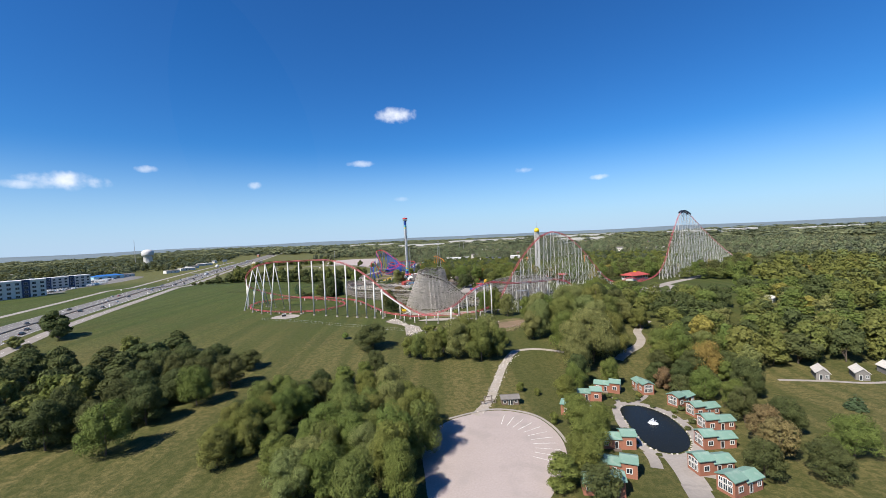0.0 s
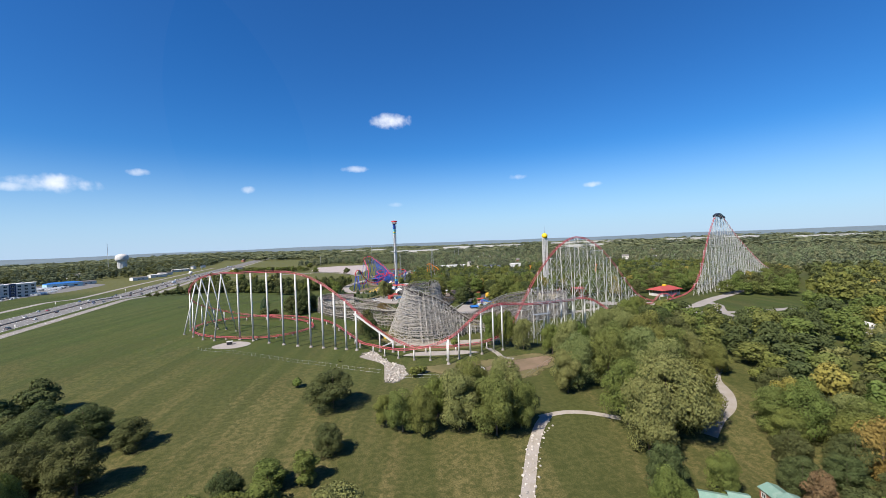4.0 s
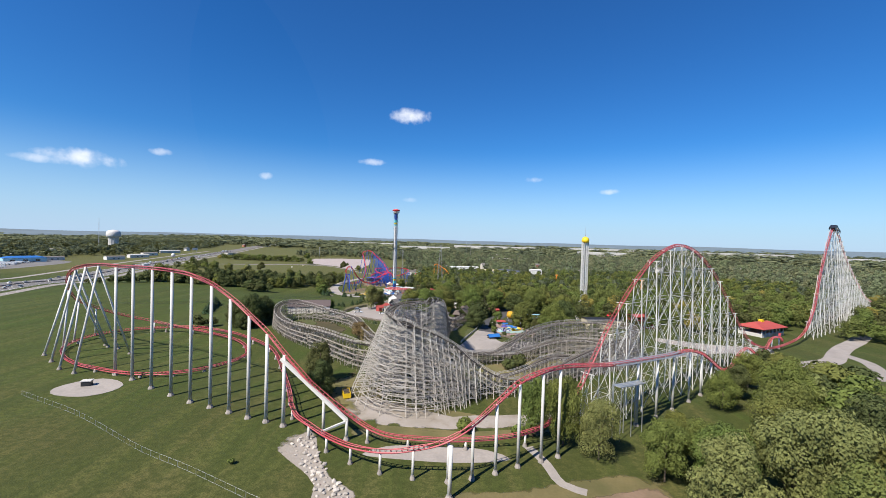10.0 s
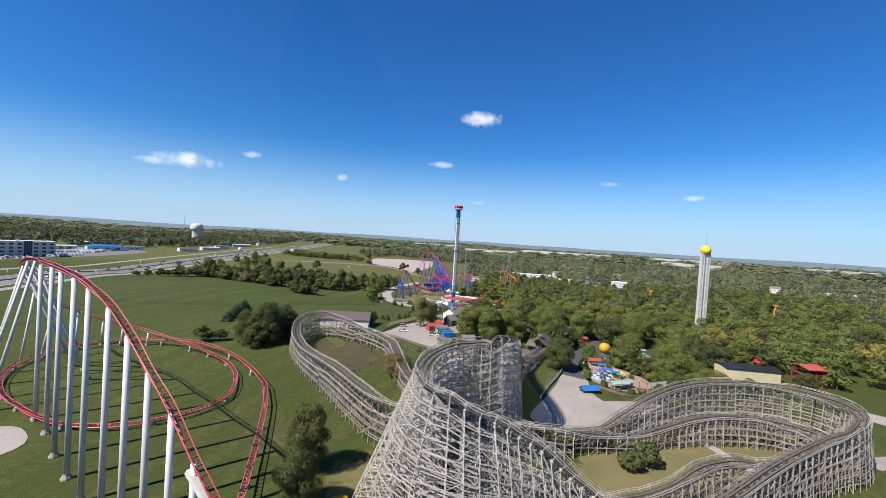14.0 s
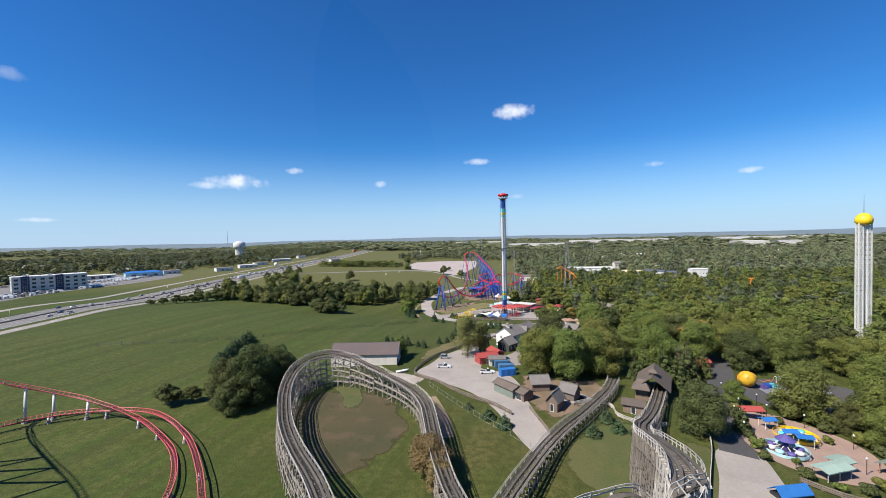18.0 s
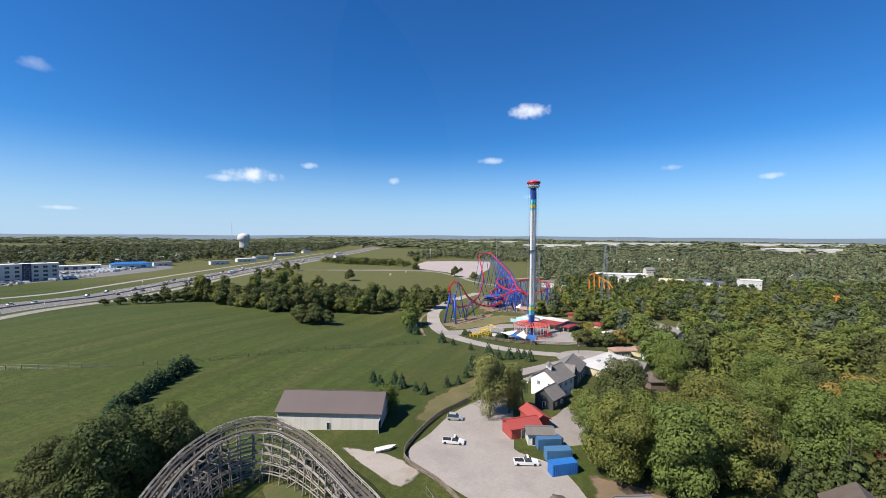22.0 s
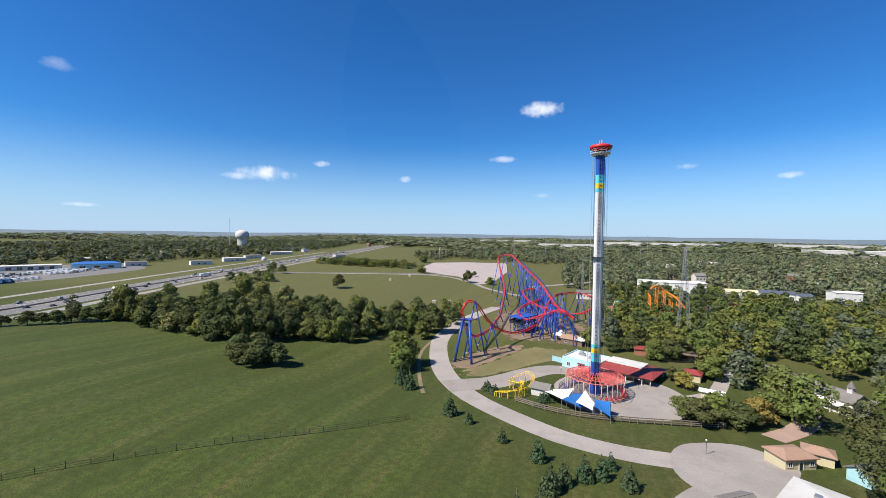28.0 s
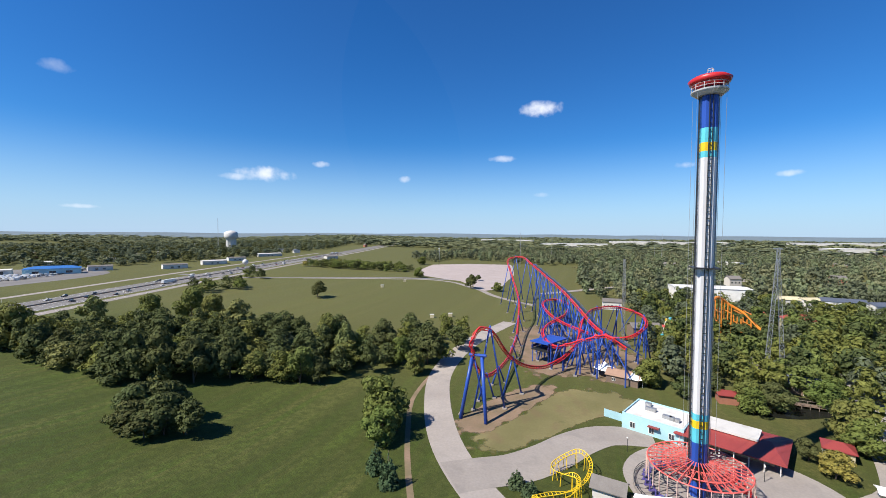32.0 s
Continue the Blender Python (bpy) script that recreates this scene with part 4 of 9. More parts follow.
def steel_track(parent, points, rail_mat, spine_mat, bank=16.0, gauge=1.3, rail_r=0.12, spine_r=0.22, drop=0.85, tie_every=1):
    s = rails(points, bank=bank)
    for sgn in (-1, 1):
        Geo().tube([p + w * (sgn * gauge / 2) for p, d, w, u in s], rail_r, 5).obj("rail", rail_mat, parent, world=True, smooth=True)
    Geo().tube([p - u * drop for p, d, w, u in s], spine_r, 6).obj("spine", spine_mat, parent, world=True, smooth=True)
    g = Geo()
    for p, d, w, u in s[::tie_every]:
        g.beam(p - w * gauge / 2, p - u * drop, 0.13).beam(p + w * gauge / 2, p - u * drop, 0.13).beam(p - w * gauge / 2 - u * 0.05, p + w * gauge / 2 - u * 0.05, 0.14)
    tagged(g.obj("tie", spine_mat, parent, world=True), kind="stuff")
    return s


steel = thing("steel_coaster", "large red steel roller coaster on white columns", "roller coaster", on_ground(-14, 292))
LIFT = [(455, 622, 5), (420, 595, 14), (380, 564, 32), (340, 533, 53), (305, 504, 72), (296, 497, 75.2), (289, 490, 75.8), (282, 484, 73.5), (272, 476, 62), (260, 467, 42), (247, 456, 20), (233, 445, 8), (216, 431, 4.5)]
HILL = [(216, 431, 4.5), (200, 420, 3.5), (184, 409, 4), (168, 398, 7), (155, 389, 12.5), (141, 379, 25), (130, 371, 37), (119, 362.5, 47), (109, 355, 54), (101, 349, 57.6), (93, 343, 59.2), (85.5, 337, 58.2), (77, 331, 54.2), (69, 325, 48), (61.5, 319.3, 40.5), (54.5, 314, 32), (48, 309, 22.5), (42, 304.5, 14), (34, 299.5, 7.6), (24, 296, 4.6), (10, 293.6, 3.6), (-4, 293.2, 3.5), (-16, 294.5, 4.2), (-28, 298, 9), (-38, 300.5, 15.5)]
CREST = [(-38, 300.5, 15.5), (-47, 303.4, 23.3), (-53.4, 305.8, 28.8), (-60.1, 308, 33.8), (-67.9, 311.3, 38.4), (-76.1, 314.8, 42), (-85, 318.3, 44.5), (-95.3, 323.6, 45.3), (-106.6, 329.5, 45.4), (-119.8, 337.3, 45), (-131, 343.5, 44.6), (-146, 352, 44.2), (-157, 357.5, 43), (-167, 363, 40.5), (-176, 370, 36), (-184, 379, 29.5), (-188, 389, 22), (-186, 397, 17), (-180, 403, 13.2), (-174, 407, 10.4), (-166, 410, 8), (-154, 411, 5.6)]
HELIX = [(-154, 411, 5.6), (-141, 409, 4.2), (-128, 404.5, 3.4), (-113.5, 397, 3.1), (-99.5, 384, 3.1), (-91, 368, 3), (-92.5, 357, 2.8), (-98.3, 348.5, 2.6), (-107.2, 342.5, 2.4), (-119, 340.3, 2.4), (-130, 341.8, 2.4), (-141, 345, 2.4), (-153, 349.5, 2.5), (-166, 357.5, 2.8), (-176, 368, 3.2), (-181, 381, 3.6), (-180, 393, 3.9), (-172, 404, 4.1), (-158, 411.5, 4.2), (-141, 413.5, 4.2), (-118, 404.5, 4.3), (-98, 390.5, 4.4), (-84, 378, 4.4)]
RETURN = [(-84, 378, 4.4), (-76, 366.5, 4.3), (-66.3, 349.3, 4), (-59.2, 335.7, 3.8), (-53, 323.5, 3.8), (-47.5, 311, 4.3), (-42.8, 302.7, 4.8), (-36.8, 296.2, 5), (-29.8, 289.9, 5.1), (-22.1, 284.8, 5.2), (-13.8, 281, 6.2), (-5.5, 279.3, 7.8), (3.1, 278.5, 10.8), (9, 280, 14.2), (15, 282.6, 18.6), (21.2, 285.8, 22.6), (27.8, 288.6, 24.9), (33, 291.2, 25.4), (42, 297.4, 24.2), (52, 304.2, 22.6), (63.5, 311.6, 21.9), (73, 318, 21.4), (82, 324.5, 20.9), (87, 328.4, 21), (92.5, 332.7, 20.4), (101, 339.5, 17.6), (109, 346, 13), (116, 352, 8.6), (124, 359.5, 5.4)]
HOPS = [(124, 359.5, 5.4), (131, 365.6, 5.6), (139, 372, 9.6), (148, 379.6, 10.4), (158, 388, 6), (170, 398, 4.2), (182, 408, 9), (194, 418, 8), (204, 428, 3.6), (212, 440, 3), (222, 452, 3)]
for line in (LIFT, HILL, CREST, HELIX, RETURN, HOPS):
    steel_track(steel, line, RED_STEEL, RED_STEEL)


def column(parent, x, y, top, r=0.62, foot=None, plinth=True):
    """A white steel column with its flared concrete foot and saddle. foot: where it stands if it leans."""
    fx, fy = foot or (x, y)
    z0 = gz(fx, fy)
    d = (V(x, y, top) - V(fx, fy, z0)).normalized()
    r = r * 0.86
    c = Geo().tube([(fx, fy, z0 + 0.5), (fx + (x - fx) * 0.5, fy + (y - fy) * 0.5, (z0 + top) / 2), (x, y, top)], r, 10, r * 0.88).obj("column", WHITE_STEEL, parent, world=True, smooth=True)
    if plinth:
        Geo().lathe([(r * 2.0, -0.3), (r * 1.9, 0.25), (r * 1.25, 0.9), (r * 1.2, 1.1)], 8, (fx, fy, z0)).obj("footing", CONCRETE, c, world=True)
    return c


def at_track(line, x, y):
    """Height of a track over the plan point nearest to it."""
    s = spline(line, 1.0)
    p = min(s, key=lambda q: (q.x - x) ** 2 + (q.y - y) ** 2)
    return p


for x, y in ((-47, 303.4), (-53.4, 305.8), (-60.1, 308), (-67.9, 311.3), (-76.1, 314.8), (-85, 318.3), (-95.3, 323.6), (-106.6, 329.5), (-119.8, 337.3), (-131, 342.8)):
    column(steel, x, y, at_track(CREST, x, y).z - 1.0, 0.66)
for fx, fy, x, y in ((-147.1, 342.1, -146, 352), (-156.5, 345.7, -156, 357), (-167.7, 353.7, -165, 362), (-178.3, 361.2, -172, 367)):
    z = at_track(CREST, x, y).z - 1.0
    column(steel, x, y, z, 0.55, (fx, fy))
    column(steel, x, y, z - 0.4, 0.5, (2 * x - fx - 1.5, 2 * y - fy + 8))
for x, y in ((-184, 379), (-188, 389), (-186, 397), (-180, 403), (-174, 407), (-164, 410.3)):
    z = at_track(CREST, x, y).z - 0.9
    column(steel, x, y, z, 0.5, (x + 3.0, y - 6.0) if z > 20 else (x + 0.6, y - 1.0))
Geo().beam((-48, 303.5, 21), (-26, 296.5, 6.0), 0.9).obj("brace", WHITE_STEEL, steel, world=True)
column(steel, -26, 296.5, 6.5, 0.55)
column(steel, -33.5, 299.2, 11.2, 0.55)
Geo().beam((-26, 296.5, 5.8), (-33, 292.5, 4.0), 0.5).obj("brace", WHITE_STEEL, steel, world=True)
for line, spots in ((RETURN, ((-84, 377.5), (-76, 366.5), (-69, 354), (-62.5, 342), (-56.5, 330), (-51, 319), (-46, 308), (-36.8, 296.2), (-29.8, 289.9), (-22.1, 284.8), (-13.8, 281), (-5.5, 279.3), (3.1, 278.5), (9, 280), (15, 282.6), (21.2, 285.8), (27.8, 288.6), (33, 291.2), (63.5, 311.6), (73, 318), (82, 324.5), (92.5, 332.7), (101, 339.5), (109, 346), (116, 352))),
                    (HILL, ((25, 295.5), (8, 293.2), (-8, 293.5), (-20, 296))), (HOPS, ((124, 359.5), (139, 372), (148, 379.6), (158, 388), (182, 408), (194, 418))),
                    (HELIX, ((-141, 409), (-128, 404.5), (-113.5, 397), (-99.5, 384), (-91, 368), (-98.3, 348.5), (-107.2, 342.5), (-119, 340.3), (-130, 341.8), (-141, 345), (-153, 349.5), (-166, 357.5), (-176, 368), (-181, 381), (-180, 393), (-172, 404), (-158, 411.5), (-118, 404.5), (-98, 390.5)))):
    for x, y in spots:
        p = at_track(line, x, y)
        column(steel, p.x, p.y, p.z - 0.9, 0.5 if p.z > 9 else 0.42)
column(steel, 3.6, 273.5, 11.5, 0.6, (3.4, 272.5))
# the brake run: covered rails, a walkway with handrails on each side, and a staging platform below it
run = [q for q in rails(RETURN) if 51 < q[0].x < 86]
for sgn in (-1, 1):
    g = Geo()
    for (p, d, w, u), (p2, d2, w2, u2) in zip(run, run[1:]):
        g.beam(p + w * sgn * 1.75 - u * 0.25, p2 + w2 * sgn * 1.75 - u2 * 0.25, 1.0, 0.12, u)
    g.obj("walkway", GREY_STEEL, steel, "grey grating walkway along the brakes", world=True)
    g = Geo()
    for zz in (0.35, 0.85):
        g.tube([p + w * sgn * 2.2 + u * zz for p, d, w, u in run], 0.045, 4)
    for p, d, w, u in run[::2]:
        g.beam(p + w * sgn * 2.2 - u * 0.3, p + w * sgn * 2.2 + u * 0.88, 0.07)
    g.obj("handrail", GREY_STEEL, steel, world=True)
g = Geo()
for (p, d, w, u), (p2, d2, w2, u2) in zip(run, run[1:]):
    g.beam(p - u * 0.1, p2 - u2 * 0.1, 0.8, 0.3, u)
g.obj("brake_fins", GREY_STEEL, steel, world=True)
g = Geo()
for (p, d, w, u), (p2, d2, w2, u2) in zip(run[:9], run[1:10]):
    g.beam(p + w * 2.2 - u * 6.2, p2 + w2 * 2.2 - u2 * 6.2, 3.0, 0.2, u)
    g.beam(p + w * 3.6 - u * 5.2, p2 + w2 * 3.6 - u2 * 5.2, 0.07).beam(p + w * 3.6 - u * 5.7, p2 + w2 * 3.6 - u2 * 5.7, 0.07)
g.obj("staging_platform", GREY_STEEL, steel, "grey staging platform below the brakes", world=True)
for k in (0, 4, 8):
    p, d, w, u = run[k]
    for off in (0.9, 3.5):
        a = p + w * off
        Geo().tube([(a.x, a.y, gz(a.x, a.y) - 0.2), (a.x, a.y, a.z - 6.3)], 0.14, 6).obj("post", GREY_STEEL, steel, world=True)


def lattice_hill(parent, line, lo, spacing, splay, r=0.2):
    """A steel trestle below a hill: paired splayed columns, levels and cross braces."""
    s = spline(line, 1.0)
    s = [p for p in s if lo(p)]
    dist, picks = 0.0, [s[0]]
    for a, b in zip(s, s[1:]):
        dist += (b - a).xy.length
        if dist >= spacing:
            picks.append(b)
            dist = 0.0
    prev = None
    braces = Geo()
    for k, p in enumerate(picks):
        q = picks[min(k + 1, len(picks) - 1)] - picks[max(k - 1, 0)]
        side = Vector((q.y, -q.x, 0)).normalized()
        z0 = gz(p.x, p.y)
        h = p.z - 1.0 - z0
        if h < 2.5:
            prev = None
            continue
        g = Geo()
        legs = []
        for sgn in (-1, 1):
            a = V(p.x, p.y, z0) + side * sgn * (1.6 + splay * h)
            b = V(p.x, p.y, p.z - 1.0) + side * sgn * 1.3
            a.z = gz(a.x, a.y)
            g.tube([a, b], r * 1.25, 5, r)
            legs.append((a, b))
        g.beam(legs[0][1] - side * 0.9, legs[1][1] + side * 0.9, 0.2)
        n = max(1, int(h / 9.0))
        lev = [[a.lerp(b, i / n) for i in range(n + 1)] for a, b in legs]
        for i in range(n):
            if i:
                g.beam(lev[0][i], lev[1][i], 0.12)
            g.beam(lev[0][i], lev[1][i + 1], 0.09).beam(lev[1][i], lev[0][i + 1], 0.09)
        bent = g.obj("trestle_bent", WHITE_STEEL, parent, world=True)
        if prev is not None:
            g = braces
            for sgn in (0, 1):
                (a0, b0), (a1, b1) = prev[sgn], legs[sgn]
                top = min(b0.z, b1.z)
                levels = list(np.arange(max(a0.z, a1.z) + 0.4, top, 9.5)) + [top]

                def on(leg, z):
                    return leg[0].lerp(leg[1], min(1.0, max(0.0, (z - leg[0].z) / max(leg[1].z - leg[0].z, 0.1))))

                for u, w in zip(levels, levels[1:]):
                    g.beam(on((a0, b0), u), on((a1, b1), w), 0.09).beam(on((a1, b1), u), on((a0, b0), w), 0.09)
                    g.beam(on((a0, b0), w), on((a1, b1), w), 0.1)
        prev = legs
    tagged(braces.obj("trestle_brace", WHITE_STEEL, parent, world=True), kind="stuff")


lattice_hill(steel, HILL, lambda p: p.z > 9 and p.x > 45, 9.2, 0.03, 0.16)
lattice_hill(steel, LIFT, lambda p: p.z > 8, 8.4, 0.06, 0.15)
# cover over the top of the lift
g = Geo()
for (p, d, w, u), (p2, d2, w2, u2) in zip(rails(LIFT[4:8]), rails(LIFT[4:8])[1:]):
    g.beam(p + u * 1.5, p2 + u2 * 1.5, 3.4, 0.2, u).beam(p + w * 1.6 + u * 0.4, p2 + w2 * 1.6 + u2 * 0.4, 0.15, 1.9, u).beam(p - w * 1.6 + u * 0.4, p2 - w2 * 1.6 + u2 * 0.4, 0.15, 1.9, u)
g.obj("lift_cover", DARK_STEEL, steel, "small dark cover over the lift crest", world=True)


# ================= wooden coaster =================
wolf = thing("wooden_coaster", "weathered grey wooden roller coaster on a dense timber trestle", "roller coaster", on_ground(-8, 338))
CLIMB = [(16.5, 464, 7), (9.7, 441, 8), (6, 430, 9.6), (2.7, 420, 12.2), (1, 409, 15.4), (0.3, 398, 19.6), (-0.6, 380, 26), (-2, 367, 30), (-4.5, 360, 31), (-10, 357, 31), (-15, 353, 31), (-18.8, 345, 30.8), (-20, 337, 30.3), (-18.3, 328.5, 29.4), (-13, 324, 28.3), (-6, 324.3, 26.3), (1.5, 326.8, 22.6), (9, 329.3, 17), (14.5, 330.2, 12.4), (20, 331.2, 9), (27, 333, 6.6), (34, 336.4, 6.1)]
EAST = [(34, 336.4, 6.1), (41.5, 341.3, 7), (50, 347.7, 8.6), (58.3, 354.2, 10.2), (68, 361, 11.8), (77.5, 367, 13.4), (87, 372.5, 15), (94, 380.5, 16), (95.5, 390, 16.2), (89, 397.5, 16.3), (73, 399.5, 16.2), (63, 397.5, 15.8), (54, 393.4, 15), (42, 385.5, 12.6), (33, 379, 9), (23.5, 371.5, 6.4), (9, 364.5, 7.6), (-8, 358, 11)]
WEST = [(-8, 358, 11), (-22, 353, 13), (-33, 355, 12.6), (-47, 367, 12.6), (-61, 381.5, 12), (-73.5, 393, 11), (-84.5, 404.5, 10), (-92, 413.8, 10), (-98.5, 423, 10.5), (-103, 431.5, 11.6), (-105.5, 440, 12.8), (-104.5, 447.8, 13.6), (-100, 452.6, 13.6), (-92.5, 453, 12.6), (-83, 449.8, 11.2), (-75, 445.5, 10.2), (-66, 440, 9.6), (-59.5, 434.3, 9.4), (-54, 427, 9.6), (-50.2, 419, 10), (-46, 409, 9.9), (-41.8, 400, 9.2), (-37, 391, 8.5), (-29, 380.5, 8.1), (-15, 370, 9), (0, 362, 9.6)]
INNER = [(0, 362, 9.6), (9, 361, 8.6), (20.7, 366.7, 7), (31.2, 370, 5.8), (42, 376.2, 7), (56, 383.6, 9), (69, 387.6, 9.2), (80, 387.6, 8.6), (86, 382.5, 8.3), (84, 374, 8), (75, 366.6, 8), (61, 360, 8.6), (52, 357.4, 9.1), (44, 353, 9), (34.6, 346.3, 7), (26, 342, 5.6), (18, 339, 6), (5, 340, 8), (-8, 345, 9)]
BRAKE = [(-8, 345, 9), (-18, 355, 9), (-25, 367, 8.8), (-27.5, 381, 8.4), (-25.3, 393, 8), (-22, 405, 7.6), (-18.6, 416, 7.2), (-14.6, 426, 7), (-9.6, 436, 6.9), (-4.6, 447, 6.9), (-0.5, 457, 6.9), (2, 467, 6.9)]


def trestle(points, spacing=2.3, splay=0.0, splay_side=1, rows=2, timber=BLEACHED):
    s = rails(points, bank=7.0, gap=0.9)
    # running boards, rails and walkways
    for off, w, h, m, nm in ((-0.62, 0.42, 0.3, TIMBER_DARK, "running_rail"), (0.62, 0.42, 0.3, TIMBER_DARK, "running_rail"), (-1.42, 0.55, 0.08, TIMBER_DARK, "walkway"), (1.42, 0.55, 0.08, TIMBER_DARK, "walkway")):
        g = Geo()
        for (p, d, a, u), (p2, d2, a2, u2) in zip(s, s[1:]):
            g.beam(p + a * off, p2 + a2 * off, w, h, u)
        g.obj(nm, m, wolf, world=True)
    for off in (-1.8, 1.8):
        g = Geo()
        for k, ((p, d, a, u), (p2, d2, a2, u2)) in enumerate(zip(s, s[1:])):
            for hh in (0.55, 1.0):
                g.beam(p + a * off + u * hh, p2 + a2 * off + u2 * hh, 0.07, 0.12)
            if k % 3 == 0:
                g.beam(p + a * off - u * 0.4, p + a * off + u * 1.0, 0.1)
        g.obj("handrail", BLEACHED, wolf, world=True)
    g = Geo()
    for k, (p, d, a, u) in enumerate(s):
        g.beam(p - a * 1.05 - u * 0.22, p + a * 1.05 - u * 0.22, 0.2, 0.12)
    tagged(g.obj("sleeper", TIMBER_DARK, wolf, world=True), kind="stuff")
    picks, dist = [s[0]], 0.0
    for q0, q1 in zip(s, s[1:]):
        dist += (q1[0] - q0[0]).length
        if dist >= spacing:
            picks.append(q1)
            dist = 0.0
    prev = None
    along = Geo()
    for k, (p, d, a, u) in enumerate(picks):
        flat = Vector((a.x, a.y, 0)).normalized()
        z0 = gz(p.x, p.y)
        h = p.z - 0.5 - z0
        if h < 1.2:
            prev = None
            continue
        sp = splay(p) if callable(splay) else splay
        outs = [-1.7, 1.7] if rows == 2 else [-1.9, 0.0, 1.9]
        legs = []
        for o in outs:
            b = p + a * o - u * 0.45
            f = p + flat * o
            legs.append((Vector((f.x, f.y, gz(f.x, f.y))), b))
        # raked legs outside
        for sgn, rate in ((-1, 0.10 if h > 5 else 0.0), (1, 0.10 if h > 5 else 0.0)):
            rate = sp if (sgn == splay_side and sp) else rate
            if rate:
                nrake = 1 if rate < 0.2 else 3
                for j in range(1, nrake + 1):
                    f = p + flat * sgn * (1.7 + rate * h * j / nrake)
                    top = p + a * sgn * 1.7 - u * (0.6 + (0.0 if j == nrake else h * 0.30 * (nrake - j)))
                    if j != nrake:
                        top = (p + flat * sgn * (1.7 + rate * h * j / nrake * 0.35)) * 1.0
                        top.z = z0 + h * (0.45 + 0.5 * j / nrake)
                    legs.append((Vector((f.x, f.y, gz(f.x, f.y))), top))
        g = Geo()
        for f, b in legs:
            g.beam(f - Vector((0, 0, 0.2)), b, 0.15, 0.15)
        g.beam(p - a * 2.1 - u * 0.4, p + a * 2.1 - u * 0.4, 0.24, 0.24)
        nlev = max(1, int(round(h / 2.0)))
        order = sorted(range(len(legs)), key=lambda i: (legs[i][0] - p).dot(flat))

        def at(i, z):
            f, b = legs[i]
            return f.lerp(b, (z - f.z) / max(b.z - f.z, 0.2)) if z <= b.z else None

        for j in range(1, nlev + 1):
            z = z0 + h * j / nlev - 0.3
            row = [at(i, z) for i in order]
            row = [q for q in row if q is not None]
            if len(row) > 1:
                g.beam(row[0] + d * 0.14, row[-1] + d * 0.12, 0.1, 0.18)
            zl = z0 + h * (j - 1) / nlev + 0.2
            for i, i2 in zip(order, order[1:]):
                q0, q1 = at(i, zl), at(i2, z)
                if (j + k + i) % 2:
                    q0, q1 = at(i, z), at(i2, zl)
                if q0 is not None and q1 is not None and (j + k + i) % 3 == 1:
                    g.beam(q0 - d * 0.14, q1 - d * 0.12, 0.07, 0.13)
        bent = g.obj("bent", timber, wolf, world=True)
        if prev is not None:
            plegs, pz0, ph = prev
            for i in range(min(len(legs), len(plegs))):
                (f0, b0), (f1, b1) = plegs[i], legs[i]
                n = max(1, int(round(min(ph, h) / 2.0)))
                for j in range(n):
                    t0, t1 = j / n, (j + 1) / n
                    if j or n == 1:
                        along.beam(f0.lerp(b0, t0), f1.lerp(b1, t0), 0.1, 0.2)
                    if (j + k) % 4 != 1:
                        continue
                    if (k // 2 + i) % 2:
                        along.beam(f0.lerp(b0, t0), f1.lerp(b1, t1), 0.07, 0.13)
                    else:
                        along.beam(f0.lerp(b0, t1), f1.lerp(b1, t0), 0.07, 0.13)
        prev = (legs, z0, h)
    tagged(along.obj("longitudinal_brace", timber, wolf, world=True), kind="stuff")


def cone_splay(p):
    return 0.42 if (p.y < 362 and p.x < 14 and p.z > 12) else 0.0


trestle(CLIMB[:7], rows=3, timber=TIMBER_BROWN)
trestle(CLIMB[6:], splay=cone_splay, rows=3)
trestle(EAST, rows=3, timber=TIMBER_HALF_SHADED)
trestle(WEST, timber=TIMBER_SHADED)
trestle(INNER, timber=TIMBER_HALF_SHADED)
trestle(BRAKE, timber=TIMBER_SHADED)


# ================= trees =================
def leaf_cloud(rng, blobs, n, size, flat=0.0):
    """n leaf sprays on the skins of the given blobs (x, y, z, radius): vertices and faces."""
    b = np.array(blobs, float)
    w = b[:, 3] ** 2
    pick = rng.choice(len(b), n, p=w / w.sum())
    d = rng.normal(size=(n, 3))
    d[:, 2] = d[:, 2] * 0.9 + 0.3
    d /= np.linalg.norm(d, axis=1)[:, None]
    rad = b[pick, 3] * rng.uniform(0.78, 1.08, n)
    c = b[pick, :3] + d * rad[:, None] * np.array([1, 1, 0.85])
    nor = d + rng.normal(size=(n, 3)) * 0.25 + np.array([0, 0, 0.12 + flat])
    nor /= np.linalg.norm(nor, axis=1)[:, None]
    t = np.cross(nor, rng.normal(size=(n, 3)))
    t /= np.linalg.norm(t, axis=1)[:, None]
    s = np.cross(nor, t)
    k = size * rng.uniform(0.6, 1.3, n)[:, None]
    q = rng.uniform(0.6, 1.0, (n, 1))
    v = np.stack([c + t * k * 0.6, c + s * k * 0.5 * q - t * k * 0.35, c - s * k * 0.5 - t * k * 0.3], 1).reshape(-1, 3)
    f = np.arange(3 * n).reshape(n, 3)
    return v, f


